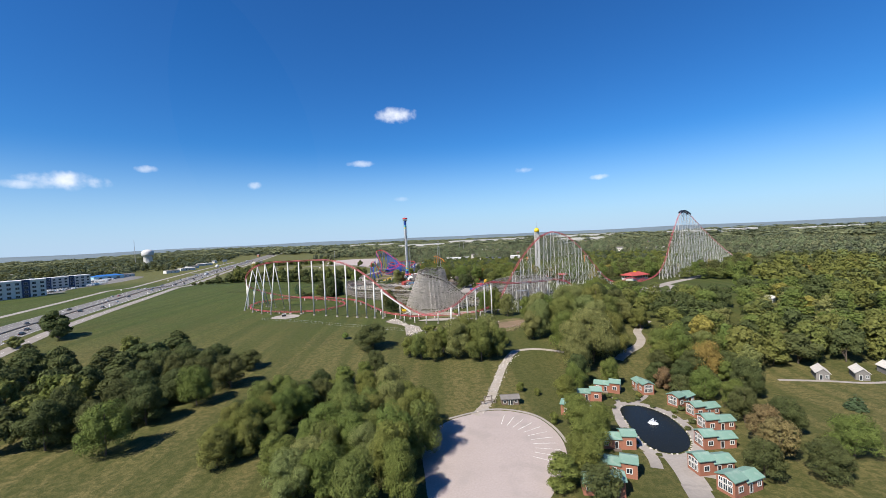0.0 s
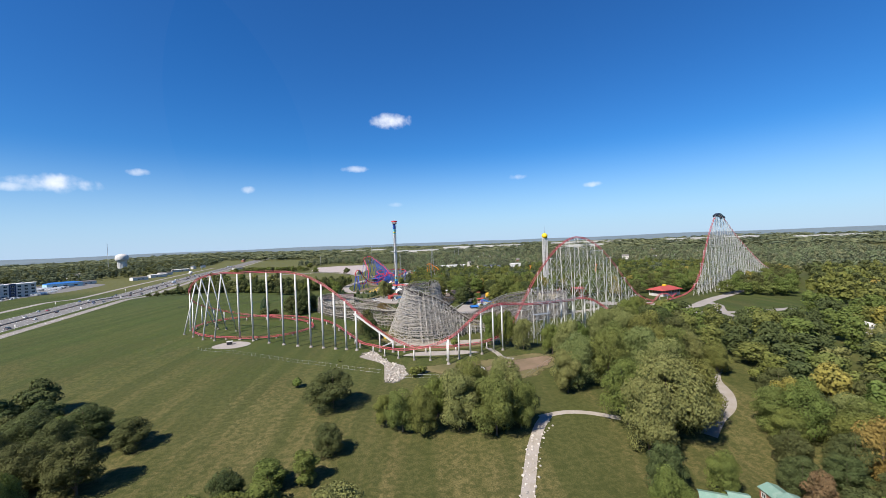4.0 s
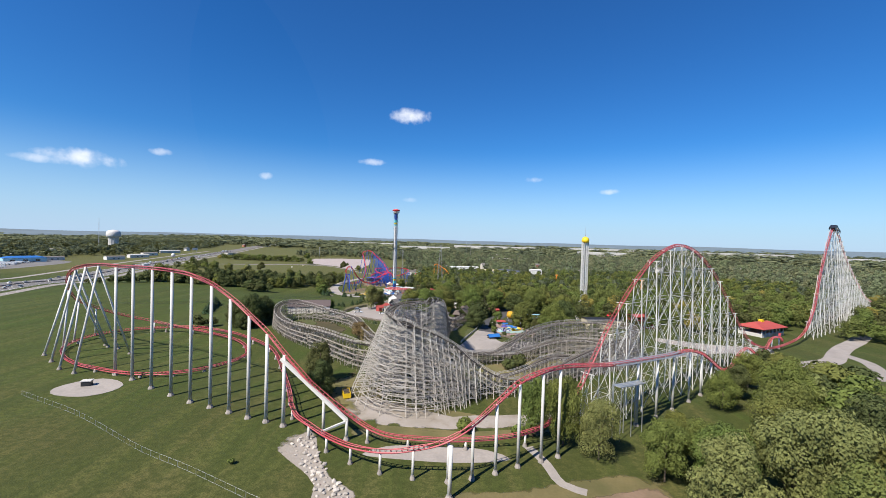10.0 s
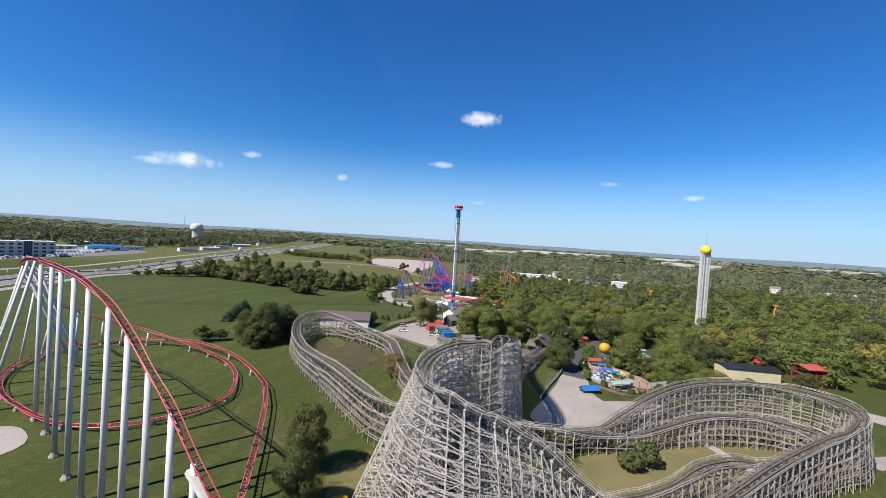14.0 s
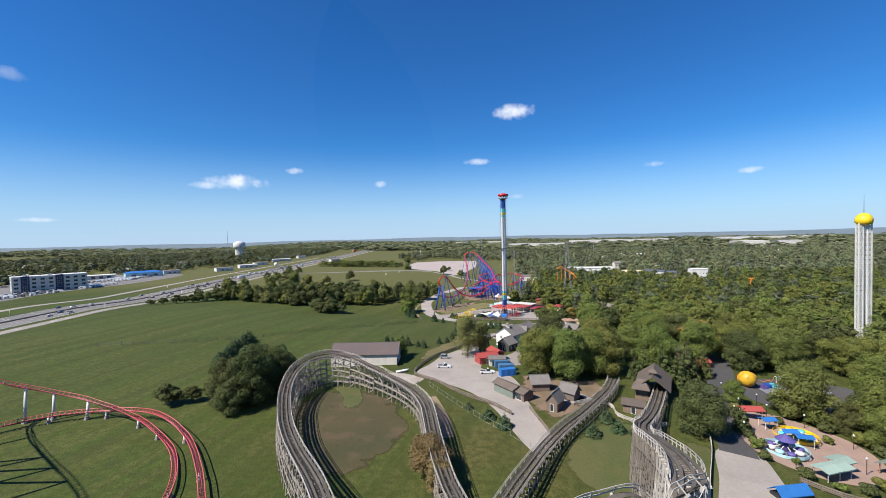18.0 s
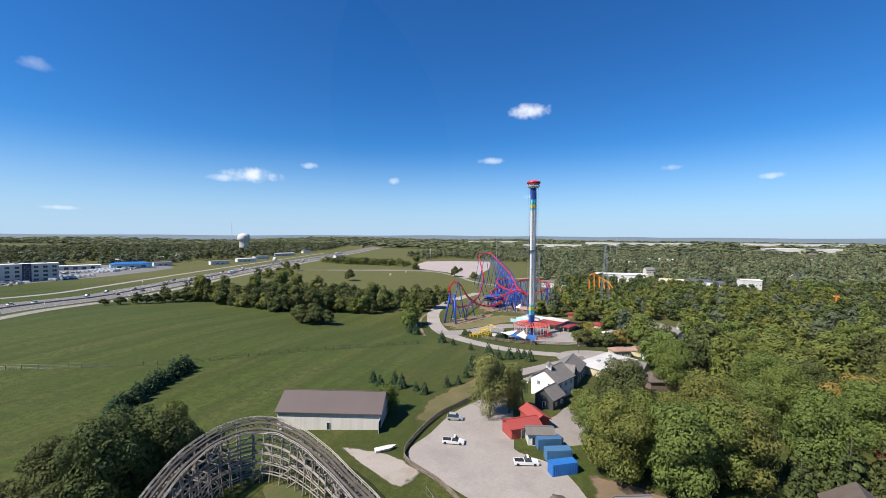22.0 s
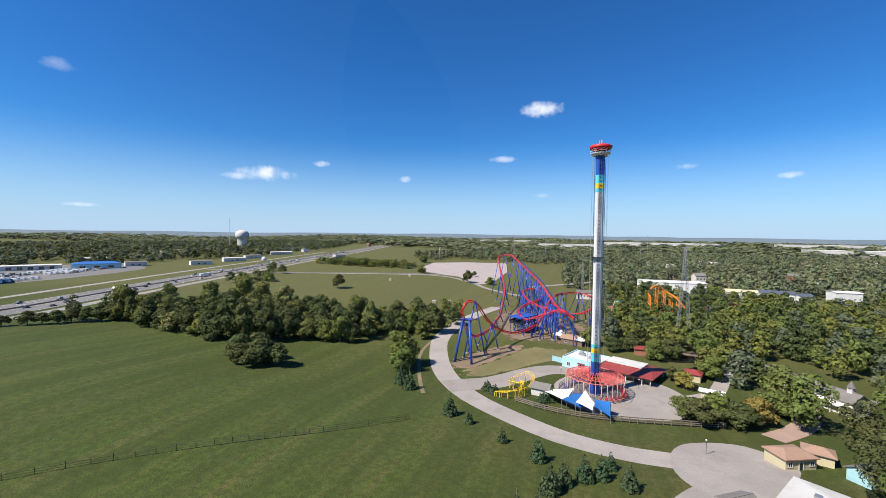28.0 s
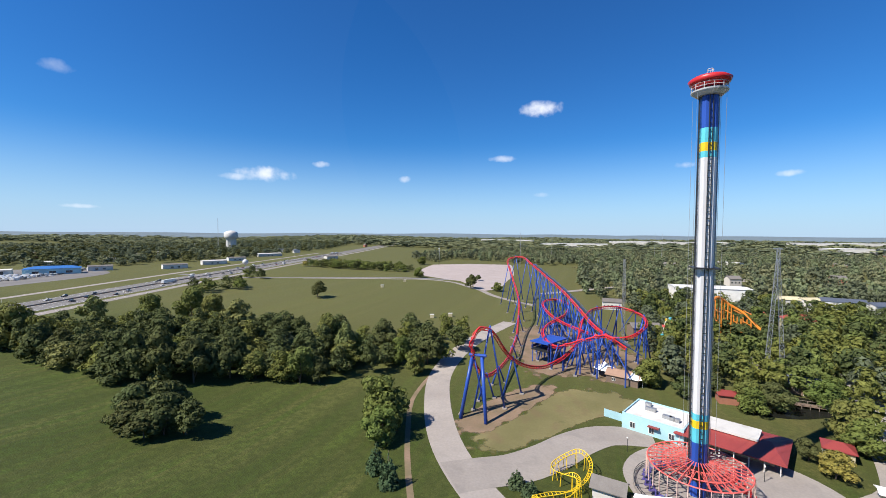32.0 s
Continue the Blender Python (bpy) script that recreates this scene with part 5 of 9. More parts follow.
def crown_blobs(rng, h, r, base, n):
    out = []
    for _ in range(n):
        u = rng.uniform(0.0, 1.0)
        z = base + (h - base) * (0.11 + 0.74 * u)
        wide = r * math.sin(math.pi * (0.22 + 0.66 * u)) ** 0.8
        a, q = rng.uniform(0, 2 * math.pi), math.sqrt(rng.uniform(0.1, 1)) * wide * 0.76
        out.append((q * math.cos(a), q * math.sin(a), z, r * rng.uniform(0.2, 0.4)))
    out.append((0, 0, base + (h - base) * 0.5, r * 0.62))
    out.append((rng.uniform(-0.2, 0.2) * r, rng.uniform(-0.2, 0.2) * r, h - r * 0.34, r * 0.36))
    return out


def mesh_of(name, v, f, mat, parent):
    me = bpy.data.meshes.new(name)
    me.from_pydata(np.asarray(v).tolist(), [], [tuple(q) for q in np.asarray(f).tolist()])
    me.materials.append(mat)
    ob = new(name, me)
    ob.parent = parent
    return ob


def broadleaf(seed, mat, h=14.0, r=6.0, base=0.8, n=3900, size=0.62, nb=17, name="tree", label="", bare=False):
    rng = np.random.default_rng(seed)
    t = thing(name, label, "tree", group="broadleaved trees")
    blobs = crown_blobs(rng, h, r, base, nb)
    g = Geo()
    bend = rng.uniform(-0.4, 0.4, 2)
    g.tube([(0, 0, -0.3), (bend[0] * 0.4, bend[1] * 0.4, base * 0.8), (bend[0], bend[1], h * 0.55), (bend[0] * 1.3, bend[1] * 1.3, h * 0.82)], 0.34, 7, 0.07)
    for b in blobs[:7]:
        z0 = base * 0.7 + rng.uniform(0, 0.25) * h
        a = V(bend[0] * z0 / h, bend[1] * z0 / h, z0)
        e = V(b[0], b[1], b[2])
        g.tube([a, a.lerp(e, 0.5) + V(0, 0, 0.06 * h), e], 0.15, 5, 0.03)
    g.obj("trunk", BARK, t, smooth=True)
    v, f = leaf_cloud(rng, blobs, n, size)
    mesh_of("crown", v, f, mat, t)
    return t


def conifer(seed, mat, h=10.0, r=3.0, n=1100, size=0.8, label="", name="conifer", group="conifers"):
    rng = np.random.default_rng(seed)
    t = thing(name, label, "tree", group=group)
    Geo().tube([(0, 0, -0.2), (0, 0, h * 0.9)], 0.2, 6, 0.03).obj("trunk", BARK, t, smooth=True)
    blobs = []
    tiers = 9
    for k in range(tiers):
        u = k / (tiers - 1)
        z, w = h * (0.09 + 0.83 * u), r * (1 - u) ** 0.85 + 0.15
        m = max(1, int(6 * (1 - u) + 1))
        for j in range(m):
            a = 2 * math.pi * (j / m + 0.31 * k) + rng.uniform(-0.2, 0.2)
            q = w * 0.62 * rng.uniform(0.85, 1.1) if m > 1 else 0
            blobs.append((q * math.cos(a), q * math.sin(a), z - 0.06 * h * (q / r), max(0.22, w * 0.42)))
    v, f = leaf_cloud(rng, blobs, n, size)
    mesh_of("crown", v, f, mat, t)
    return t


WORDS = ["full green broadleaved tree in the park", "dark green broadleaved tree with a dense crown", "olive green broadleaved tree with an open crown", "broadleaved tree turning yellow in early autumn", "pale green broadleaved tree with silvery leaves", "broadleaved tree with browning autumn leaves"]
KINDS, FAR_KINDS = {}, {}
for k in range(6):
    KINDS[k] = [broadleaf(11 + 7 * k + j, LEAF[k], r=6.4 + 0.6 * j, n=8000, size=0.52, nb=26 + 8 * j, label=WORDS[k]) for j in range(2)]
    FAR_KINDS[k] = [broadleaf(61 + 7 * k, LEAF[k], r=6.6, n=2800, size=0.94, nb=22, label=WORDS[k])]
BIG_KINDS = {k: [broadleaf(131 + 7 * k + j, LEAF[k], r=6.4 + 0.6 * j, n=17000, size=0.36, nb=34 + 10 * j, label=WORDS[k]) for j in range(2 if k != 1 else 1)] for k in (0, 1, 2, 4)}
FIR = [conifer(91, NEEDLE, label="small dense fir planted on the lawn"), conifer(92, NEEDLE, r=3.6, label="small dense fir planted on the lawn")]
SPRUCE = [conifer(95, LEAF[1], 16.0, 4.2, 2200, 0.85, "tall dark spruce beside the park path", name="spruce", group="spruces")]
BUSH = []
for k, m in enumerate((0, 1, 2, 3)):
    rng = np.random.default_rng(200 + k)
    t = thing("bush", "rounded bush with dense leaves", "bush", group="bushes")
    g = Geo()
    for j in range(5):
        a = 2 * math.pi * j / 5
        g.tube([(0, 0, -0.1), (0.5 * math.cos(a), 0.5 * math.sin(a), 0.9), (0.95 * math.cos(a), 0.95 * math.sin(a), 1.7)], 0.08, 5, 0.02)
    g.obj("stems", BARK, t)
    blobs = [(1.0 * math.cos(1.1 * j) * rng.uniform(0.5, 1), 1.0 * math.sin(1.1 * j) * rng.uniform(0.5, 1), rng.uniform(0.7, 1.9), rng.uniform(0.55, 0.85)) for j in range(9)]
    v, f = leaf_cloud(rng, blobs, 700, 0.42)
    mesh_of("foliage", v, f, LEAF[m], t)
    BUSH.append(t)
USED = set()
place_rng = random.Random(5)


def plant(template, x, y, sx, sz, sink=0.0):
    m = Matrix.Translation((x, y, gz(x, y) - sink)) @ Matrix.Rotation(place_rng.uniform(0, 6.28), 4, "Z") @ Matrix.Diagonal((sx, sx, sz, 1))
    if template.name not in USED:
        USED.add(template.name)
        template.matrix_basis = m
        return template
    s = template.scale
    return copy_thing(template, m @ Matrix.Diagonal((1 / s.x, 1 / s.y, 1 / s.z, 1)))


def tree(x, y, h, r=None, kind=None):
    kind = place_rng.choices((0, 1, 2, 3, 4, 5), (5, 4, 4, 0.5, 1.5, 0))[0] if kind is None else kind
    r = r or h * 0.42
    near = y < 545 and -140 < x < 130
    if near and h > 9.5 and kind in BIG_KINDS:
        return plant(place_rng.choice(BIG_KINDS[kind]), x, y, r / 6.6, h / 14.0)
    return plant(place_rng.choice((KINDS if near else FAR_KINDS)[kind]), x, y, r / 6.6, h / 14.0)


def fir(x, y, h, r=None):
    return plant(place_rng.choice(FIR), x, y, (r or h * 0.33) / 3.3, h / 10.0)


def bush(x, y, h, r=None, kind=None):
    return plant(BUSH[kind] if kind is not None else place_rng.choice(BUSH), x, y, (r or h * 0.6) / 1.55, h / 2.4)


def scatter(outline, gap, seed, clear=None):
    """Points spread over an outline, at least about gap apart."""
    rng = random.Random(seed)
    xs, ys = [p[0] for p in outline], [p[1] for p in outline]
    cells, out = {}, []
    tries = int((max(xs) - min(xs)) * (max(ys) - min(ys)) / gap ** 2 * 5)
    n = len(outline)
    for _ in range(tries):
        x, y = rng.uniform(min(xs), max(xs)), rng.uniform(min(ys), max(ys))
        inside = False
        for i in range(n):
            (x1, y1), (x2, y2) = outline[i], outline[i - 1]
            if (y1 > y) != (y2 > y) and x < (x2 - x1) * (y - y1) / (y2 - y1) + x1:
                inside = not inside
        if not inside or (clear and clear(x, y)):
            continue
        key = (int(x // gap), int(y // gap))
        if any((x - a) ** 2 + (y - b) ** 2 < gap * gap for i in (-1, 0, 1) for j in (-1, 0, 1) for a, b in cells.get((key[0] + i, key[1] + j), ())):
            continue
        cells.setdefault(key, []).append((x, y))
        out.append((x, y))
    return out


# ---- trees of the meadow and the cottages: x, y, height, radius, kind
for x, y, h, r, k in ((-42.5, 231, 15, 10.5, 1), (-14, 211, 15, 6.5, 2), (-20, 216, 11, 5, 0), (-36, 199.5, 10, 5.5, 1), (-101.3, 208.5, 10, 6.5, 1), (-107, 212.5, 8, 5, 1), (-150, 217, 9, 5, 1), (-133, 216, 8, 4.5, 0), (-257, 268, 19, 10, 1), (-250, 262, 10, 5, 1), (-262, 246, 8, 5, 4), (-240, 232, 8, 4, 1), (17, 207, 22, 8.5, 2), (5, 211, 21, 8.5, 4), (23, 222, 20, 8, 4), (11, 226, 20, 8, 2), (-7, 209, 16, 6, 2), (-2, 220, 15, 6, 0), (26, 211, 17, 6, 2), (50, 236, 17, 7, 4)):
    tree(x, y, h, r, k)
for x, y, h, r, k in ((61, 195, 24, 9, 4), (73, 203, 28, 12, 4), (85, 210, 24, 9, 2), (63, 212, 24, 9, 0), (80, 222, 26, 10, 4), (55, 240, 23, 8, 4), (68, 240, 24, 9, 2), (84, 243, 24, 9, 4), (100, 250, 22, 9, 2), (28.5, 302, 19, 6, 0), (36, 297.5, 21, 6.5, 0), (44, 291, 17, 6, 4), (57, 282, 16, 6.5, 0), (68, 277, 18, 7.5, 0), (78, 270, 25, 9, 4)):
    tree(x, y, h, r, k)
for x, y, h, r, k in ((95, 258, 27, 10, 2), (87, 267, 26, 9.5, 4), (90, 290, 20, 9, 2), (105, 280, 24, 10, 1), (104, 304, 19, 9, 2), (116, 318, 22, 9, 0), (113, 337, 14, 6, 1), (101, 327, 14, 6, 0), (127, 350, 15, 7, 0), (140, 361, 14, 7, 1), (73, 306, 8, 4, 0), (128, 334, 19, 8, 2),  (122, 298, 19, 9, 1), (136, 306, 15, 9, 1), (145, 332, 17, 10, 2), (132, 326, 15, 8, 4), (59, 262, 22, 8.5, 4), (76, 252, 24, 9, 2), (72, 290, 12, 6, 0), (64, 292, 11, 5.5, 0), (110, 264, 22, 9, 1), (46, 129, 12, 6.5, 0), (43, 137, 12, 6, 0), (41, 120, 11, 6, 0), (36, 110, 11, 6, 0), (28, 103, 9, 6, 0), (36, 98, 9, 5, 1), (80, 103, 11, 5.5, 1), (91, 112, 12, 6, 5), (95, 102, 11, 6, 1), (95, 122, 12, 6, 5)):
    tree(x, y, h, r, k)
for x, y, h, r, k in ((52, 168, 13, 5, 0), (46, 160, 11, 4.5, 0), (57, 178, 14, 6, 1), (70, 176, 13, 5, 0), (91, 171, 10, 4.5, 5), (101, 160, 13, 6, 0), (104, 148, 12, 5, 0), (100, 137, 13, 5.5, 1), (106, 128, 12, 6, 1), (112, 112, 12, 6, 0), (120, 100, 12, 6, 1), (30, 170, 4, 2, 0), (36, 166, 3, 1.6, 0), (36, 140, 4, 2, 0), (118, 160, 16, 7, 1), (-47, 339, 17, 6, 1), (-42.5, 326, 14, 5.5, 1)):
    tree(x, y, h, r, k)
for x, y in scatter([(-170, 134), (-140, 128), (-118, 126), (-104, 132), (-104, 155), (-98, 178), (-100, 190), (-114, 206), (-128, 222), (-150, 236), (-185, 232), (-215, 205), (-215, 172), (-200, 145)], 11.0, 1):
    tree(x, y, place_rng.uniform(13, 19) * (0.8 if y > 205 else 1), place_rng.uniform(6.5, 9), place_rng.choice((1, 1, 1, 1, 0, 2)))
for x, y in scatter([(-72, 116), (-64, 122), (-56, 136), (-53, 163), (-37, 186), (-42, 190), (-58, 178), (-72, 160), (-76, 140)], 5.6, 2):
    tree(x, y, place_rng.uniform(9.5, 15) * (0.75 if y > 165 else 1), place_rng.uniform(4.6, 6.4), place_rng.choice((1, 0, 2)))
for x, y in scatter([(-50, 104), (-30, 92), (-10, 98), (-8, 122), (-12, 142), (-22, 158), (-36, 154), (-44, 132)], 7.0, 3):
    tree(x, y, place_rng.uniform(14, 19), place_rng.uniform(5.4, 7.6), place_rng.choice((0, 0, 2, 2, 4)))


def east_clear(x, y):
    return abs(x - 110) + abs(y - 232) < 20 or (160 < x < 245 and 318 < y < 400) or (x < 215 and y > 352) or (150 < x < 186 and 150 < y < 180)


grove = scatter([(108, 182), (118, 168), (140, 178), (170, 186), (215, 176), (260, 190), (300, 240), (300, 350), (240, 352), (160, 345), (120, 325), (108, 260), (116, 238), (104, 205)], 10.6, 4, east_clear)
grove.sort(key=lambda p: p[0] * 0.7 + p[1])
for x, y in grove[:24]:
    tree(x, y, place_rng.uniform(13, 21), place_rng.uniform(6, 9), place_rng.choices((0, 1, 2, 3, 4, 5), (4, 5, 3, 1.3, 1, 0.6))[0])
EDGE = ((92, 178, 10, 5.5, 1), (97, 187, 12, 6, 1), (104, 196, 13, 6.5, 0), (108, 206, 15, 7, 2), (102, 176, 11, 6, 1), (110, 182, 13, 6.5, 1), (118, 188, 14, 7, 0), (126, 182, 11, 6, 1), (134, 186, 13, 7, 2), (116, 200, 16, 7.5, 1), (126, 198, 15, 7, 4), (138, 200, 16, 8, 0), (95, 165, 9, 5, 1), (108, 170, 9, 5.5, 1), (120, 176, 9, 5, 0))
for x, y, h, r, k in EDGE:
    tree(x, y, h, r, k)
plant(FIR[0], 142, 141, 1.1, 0.65)
plant(FIR[1], 152, 128, 0.7, 0.4)
for x, y, h in ((-12.4, 258, 4.5), (-9, 262, 3.5), (-63, 252, 4), (8, 303, 4.5), (24, 301, 4), (-52, 283, 1.5), (34.5, 364.5, 6), (30, 361, 5)):
    bush(x, y, h, kind=1 if y > 340 else 0)

# ---- trees round the wooden coaster and the barn
for x, y, h, r, k in ((-118, 431, 21, 9, 1), (-127, 429, 17, 8, 1), (-116, 442, 18, 8, 1), (-119, 424, 12, 6.5, 1), (-124, 440, 19, 9, 1), (-133, 437, 11, 6, 1), (-148, 425, 8, 5, 1), (-142, 429, 6, 4, 1), (-116, 446, 13, 6, 1), (-124, 451, 12, 5, 2), (-131, 456, 13, 5, 2), (-140, 450, 10, 5, 0), (-45, 403, 9, 5.5, 5), (-41, 398, 7, 4, 5), (-88, 492, 9, 4, 0), (-56.5, 497, 19, 7, 4), (-51.5, 501, 16, 5.5, 4), (-61, 529, 9, 6, 4)):
    tree(x, y, h, r, k)
for k in range(10):
    fir(-168 - 1.5 * k + place_rng.uniform(-1, 1), 466 + 4.2 * k, place_rng.uniform(6.5, 9), 3.2)
for x, y, h in ((-104.7, 515.8, 4.6), (-100.3, 512.7, 4), (-96.3, 516.6, 4.4), (-92, 513, 5), (-86, 512, 3.2), (-82, 509.5, 4.4), (-76.7, 519, 4), (-73.4, 522.4, 3.8), (-72.7, 531, 4.2), (-72.7, 541.8, 7), (-69.1, 548, 5), (-67.7, 557, 5.7), (-71.5, 570.5, 5.6), (-65, 561.3, 5.2), (-60.7, 565, 5.2), (-54.7, 573, 3.7), (-51.3, 564.6, 5), (-57, 567, 5.2), (-101.8, 592.4, 6), (-82, 578, 3.5), (-94, 587.5, 3.8), (-131, 618, 6.4), (-125, 613, 7.2)):
    fir(x, y, h * 1.35, h * 0.4)
for x, y, h in ((-36.3, 432.6, 4), (-31, 428, 4.8), (-43.6, 438.6, 2.6), (-7.7, 428, 4.6), (-3.4, 437, 4.8), (-1.1, 431.5, 4.2), (2.5, 431, 2.4), (-12, 433, 2.6), (8, 433, 2.2), (-96.5, 623.7, 5), (-93, 621, 4.5), (-75, 613, 4), (-72, 620, 5.5), (-74.5, 618, 5)):
    fir(x, y, h, h * 0.52)
for x, y, h, r, k in ((-24, 470, 19, 8.5, 0), (-13, 469, 20, 9, 0), (-4, 477, 19, 8, 0), (-20, 481, 18, 8, 0), (-11, 490, 14, 7.5, 0), (-28, 488, 13, 6.5, 2), (-23, 496, 12, 6.5, 0), (-12, 502, 11, 6.5, 2), (0, 492, 14, 7, 0), (4, 482, 15, 6, 1), (20, 437, 14.5, 7.6, 1), (59, 468, 9, 5.5, 1), (64, 457, 10, 5, 1), (56, 461, 7, 4, 0), (53, 464, 6, 3.5, 1), (-30.5, 504, 9, 4.5, 2), (73, 454, 20, 9, 0), (66, 446, 12, 6, 0)):
    tree(x, y, h, r, k)
for x, y, h in ((31.5, 443, 9), (27.5, 479, 17), (24, 473, 15), (30, 486, 16), (21, 482, 14), (37, 492, 12), (10.5, 477, 10), (16, 487, 14)):
    plant(SPRUCE[0], x, y, h / 15, h / 16)

PARK_GAPS = [(-80, -27, 440, 520), (-60, -1, 505, 605), (-75, -18, 600, 700), (2, 24, 438, 480), (24, 42, 425, 500), (30, 62, 424, 462), (42, 84, 464, 502), (86, 160, 430, 470), (-4, 18, 509, 531), (18, 40, 628, 700), (-20, 12, 586, 604), (115, 138, 545, 565), (-60, -20, 655, 692), (190, 262, 436, 470), (-14, 0, 720, 736), (-26, -2, 640, 676), (-34, 8, 688, 716), (8, 34, 652, 740), (-22, 6, 734, 748), (6, 22, 748, 764)]


def park_clear(x, y):
    if any(a < x < b and c < y < d for a, b, c, d in PARK_GAPS):
        return True
    s = (x - 289) * 0.8 + (y - 490) * 0.6
    return (abs((x - 289) * 0.6 - (y - 490) * 0.8) < 14 and -150 < s < 210) or abs(x - 46 - (y - 500) * 0.24) < 5 and y < 560


near_wood = scatter([(-26, 500), (0, 470), (30, 470), (90, 440), (180, 440), (240, 480), (230, 560), (150, 620), (60, 690), (10, 715), (-20, 700), (0, 610), (-20, 560)], 12.5, 6, park_clear)
near_wood.sort(key=lambda p: math.hypot(p[0] - 0, p[1] - 480))
for x, y in near_wood[:30]:
    low = 0.62 if y > 600 else 1.0
    tree(x, y, place_rng.uniform(15, 21) * low, place_rng.uniform(7.5, 10.5) * (0.85 if y > 600 else 1), place_rng.choices((0, 1, 2, 3, 4, 5), (6, 3.5, 4, 0.3, 0.6, 0.1))[0])
# ---- the tree belt beyond the lawn
for x, y, h, r, k in ((-321, 637, 22, 8, 2), (-299, 634, 15, 7, 1), (-309, 640, 16, 7, 0), (-285, 634, 14, 6, 1), (-345, 682, 17, 8, 4), (-325, 700, 17, 8, 2), (-303, 709, 21, 9, 2), (-280, 702, 19, 8, 2), (-250, 692, 21, 9, 4), (-263, 632, 15, 7, 1), (-250, 634, 18, 8, 1), (-240, 634, 19, 8, 1), (-230, 637, 20, 8, 1), (-221, 642, 18, 8, 1)):
    tree(x, y, h, r, k)
for x, y, h, r, k in ((-213, 651, 17, 8, 1), (-205, 656, 11, 5, 2), (-195, 659, 12, 6, 0), (-187, 660, 15, 6, 2), (-181, 664, 11, 5, 1), (-197, 695, 20, 6, 2), (-182, 685, 20, 5.5, 4), (-173, 706, 17, 8, 1), (-160, 697, 13, 6, 0), (-149, 701, 18, 8, 1), (-141, 640, 17, 8.5, 0), (-137, 633, 11, 6, 0), (-150, 688, 11, 5, 2), (-288, 811, 14, 8, 1), (-350, 605, 8, 5, 1), (-343, 615, 8, 5, 1), (-336, 625, 9, 5, 1), (-356, 597, 6, 4.5, 1), (-347, 610, 7, 5, 1), (-340, 620, 8, 5, 1), (-331, 630, 10, 6, 1), (-361, 589, 5, 4, 1), (-326, 633, 12, 6.5, 1)):
    tree(x, y, h, r, k)
for x, y, h, r in ((-212, 616, 10, 6.5), (-206, 611, 12, 7), (-200, 615, 13, 7.5), (-194, 610, 12, 7), (-189, 613, 10, 6), (-203, 607, 9, 6), (-196, 606, 8, 5.5)):
    tree(x, y, h, r, 1)
for x, y, h, r in ((-57, 705, 11, 6), (-46, 697, 8, 5), (-28, 688, 9, 5), (-19.5, 694, 10, 6), (-9, 676, 12, 6), (3.6, 711, 9, 5), (-45, 741, 12, 6), (-26, 615, 9, 6), (-14, 617, 8, 6), (-20, 622, 9, 6), (-30, 619, 8, 5), (-8, 622, 9, 5.5), (0, 633, 9, 6), (8, 640, 9, 5), (-38, 700, 10, 5), (-56, 708, 9, 5), (-47, 722, 10, 5.5), (-27, 697, 9, 5), (-18, 694, 8, 4.5), (-2, 702, 10, 6), (-9, 668, 10, 6), (-23, 652, 7, 4.5), (-25, 660, 6, 3.5)):
    tree(x, y, h, r)


# ---- woods too many to count
def woods(name, label, pts, height, radius, n, size, mats, parts=4):
    """Joined crowns over many points; each colour is one mesh."""
    rng = np.random.default_rng(77)
    shapes = []
    for k in range(5):
        blobs = crown_blobs(rng, 1.0, 0.42, 0.05, 15)
        shapes.append(leaf_cloud(rng, blobs, n, size, 0.2))
    t = thing(name, label, "woods", at=(pts[0][0], pts[0][1], gz(*pts[0])), kind="stuff")
    o = np.array(t.location)
    per = {k: [] for k in range(len(mats))}
    for x, y in pts:
        per[int(rng.choice(len(mats), p=[m[1] for m in mats]))].append((x, y))
    for k, some in per.items():
        vs, fs, base = [], [], 0
        for x, y in some:
            v, f = shapes[int(rng.integers(5))]
            h, r = rng.uniform(*height), rng.uniform(*radius)
            a = rng.uniform(0, 6.28)
            rot = np.array([[math.cos(a), -math.sin(a)], [math.sin(a), math.cos(a)]])
            w = np.empty_like(v)
            w[:, :2] = v[:, :2] @ rot.T * (r / 0.42) + (x - o[0], y - o[1])
            w[:, 2] = v[:, 2] * h + gz(x, y) - o[2] - 0.3
            vs.append(w)
            fs.append(f + base)
            base += len(v)
        if not vs:
            continue
        v, f = np.concatenate(vs), np.concatenate(fs)
        me = bpy.data.meshes.new("crowns")
        me.vertices.add(len(v))
        me.vertices.foreach_set("co", v.ravel())
        me.loops.add(len(f) * 3)
        me.loops.foreach_set("vertex_index", f.ravel().astype(np.int32))
        me.polygons.add(len(f))
        me.polygons.foreach_set("loop_start", np.arange(len(f), dtype=np.int32) * 3)
        me.polygons.foreach_set("loop_total", np.full(len(f), 3, np.int32))
        me.update(calc_edges=True)
        me.materials.append(mats[k][0])
        ob = new("crowns", me)
        ob.parent = t
        ob["kind"] = "stuff"


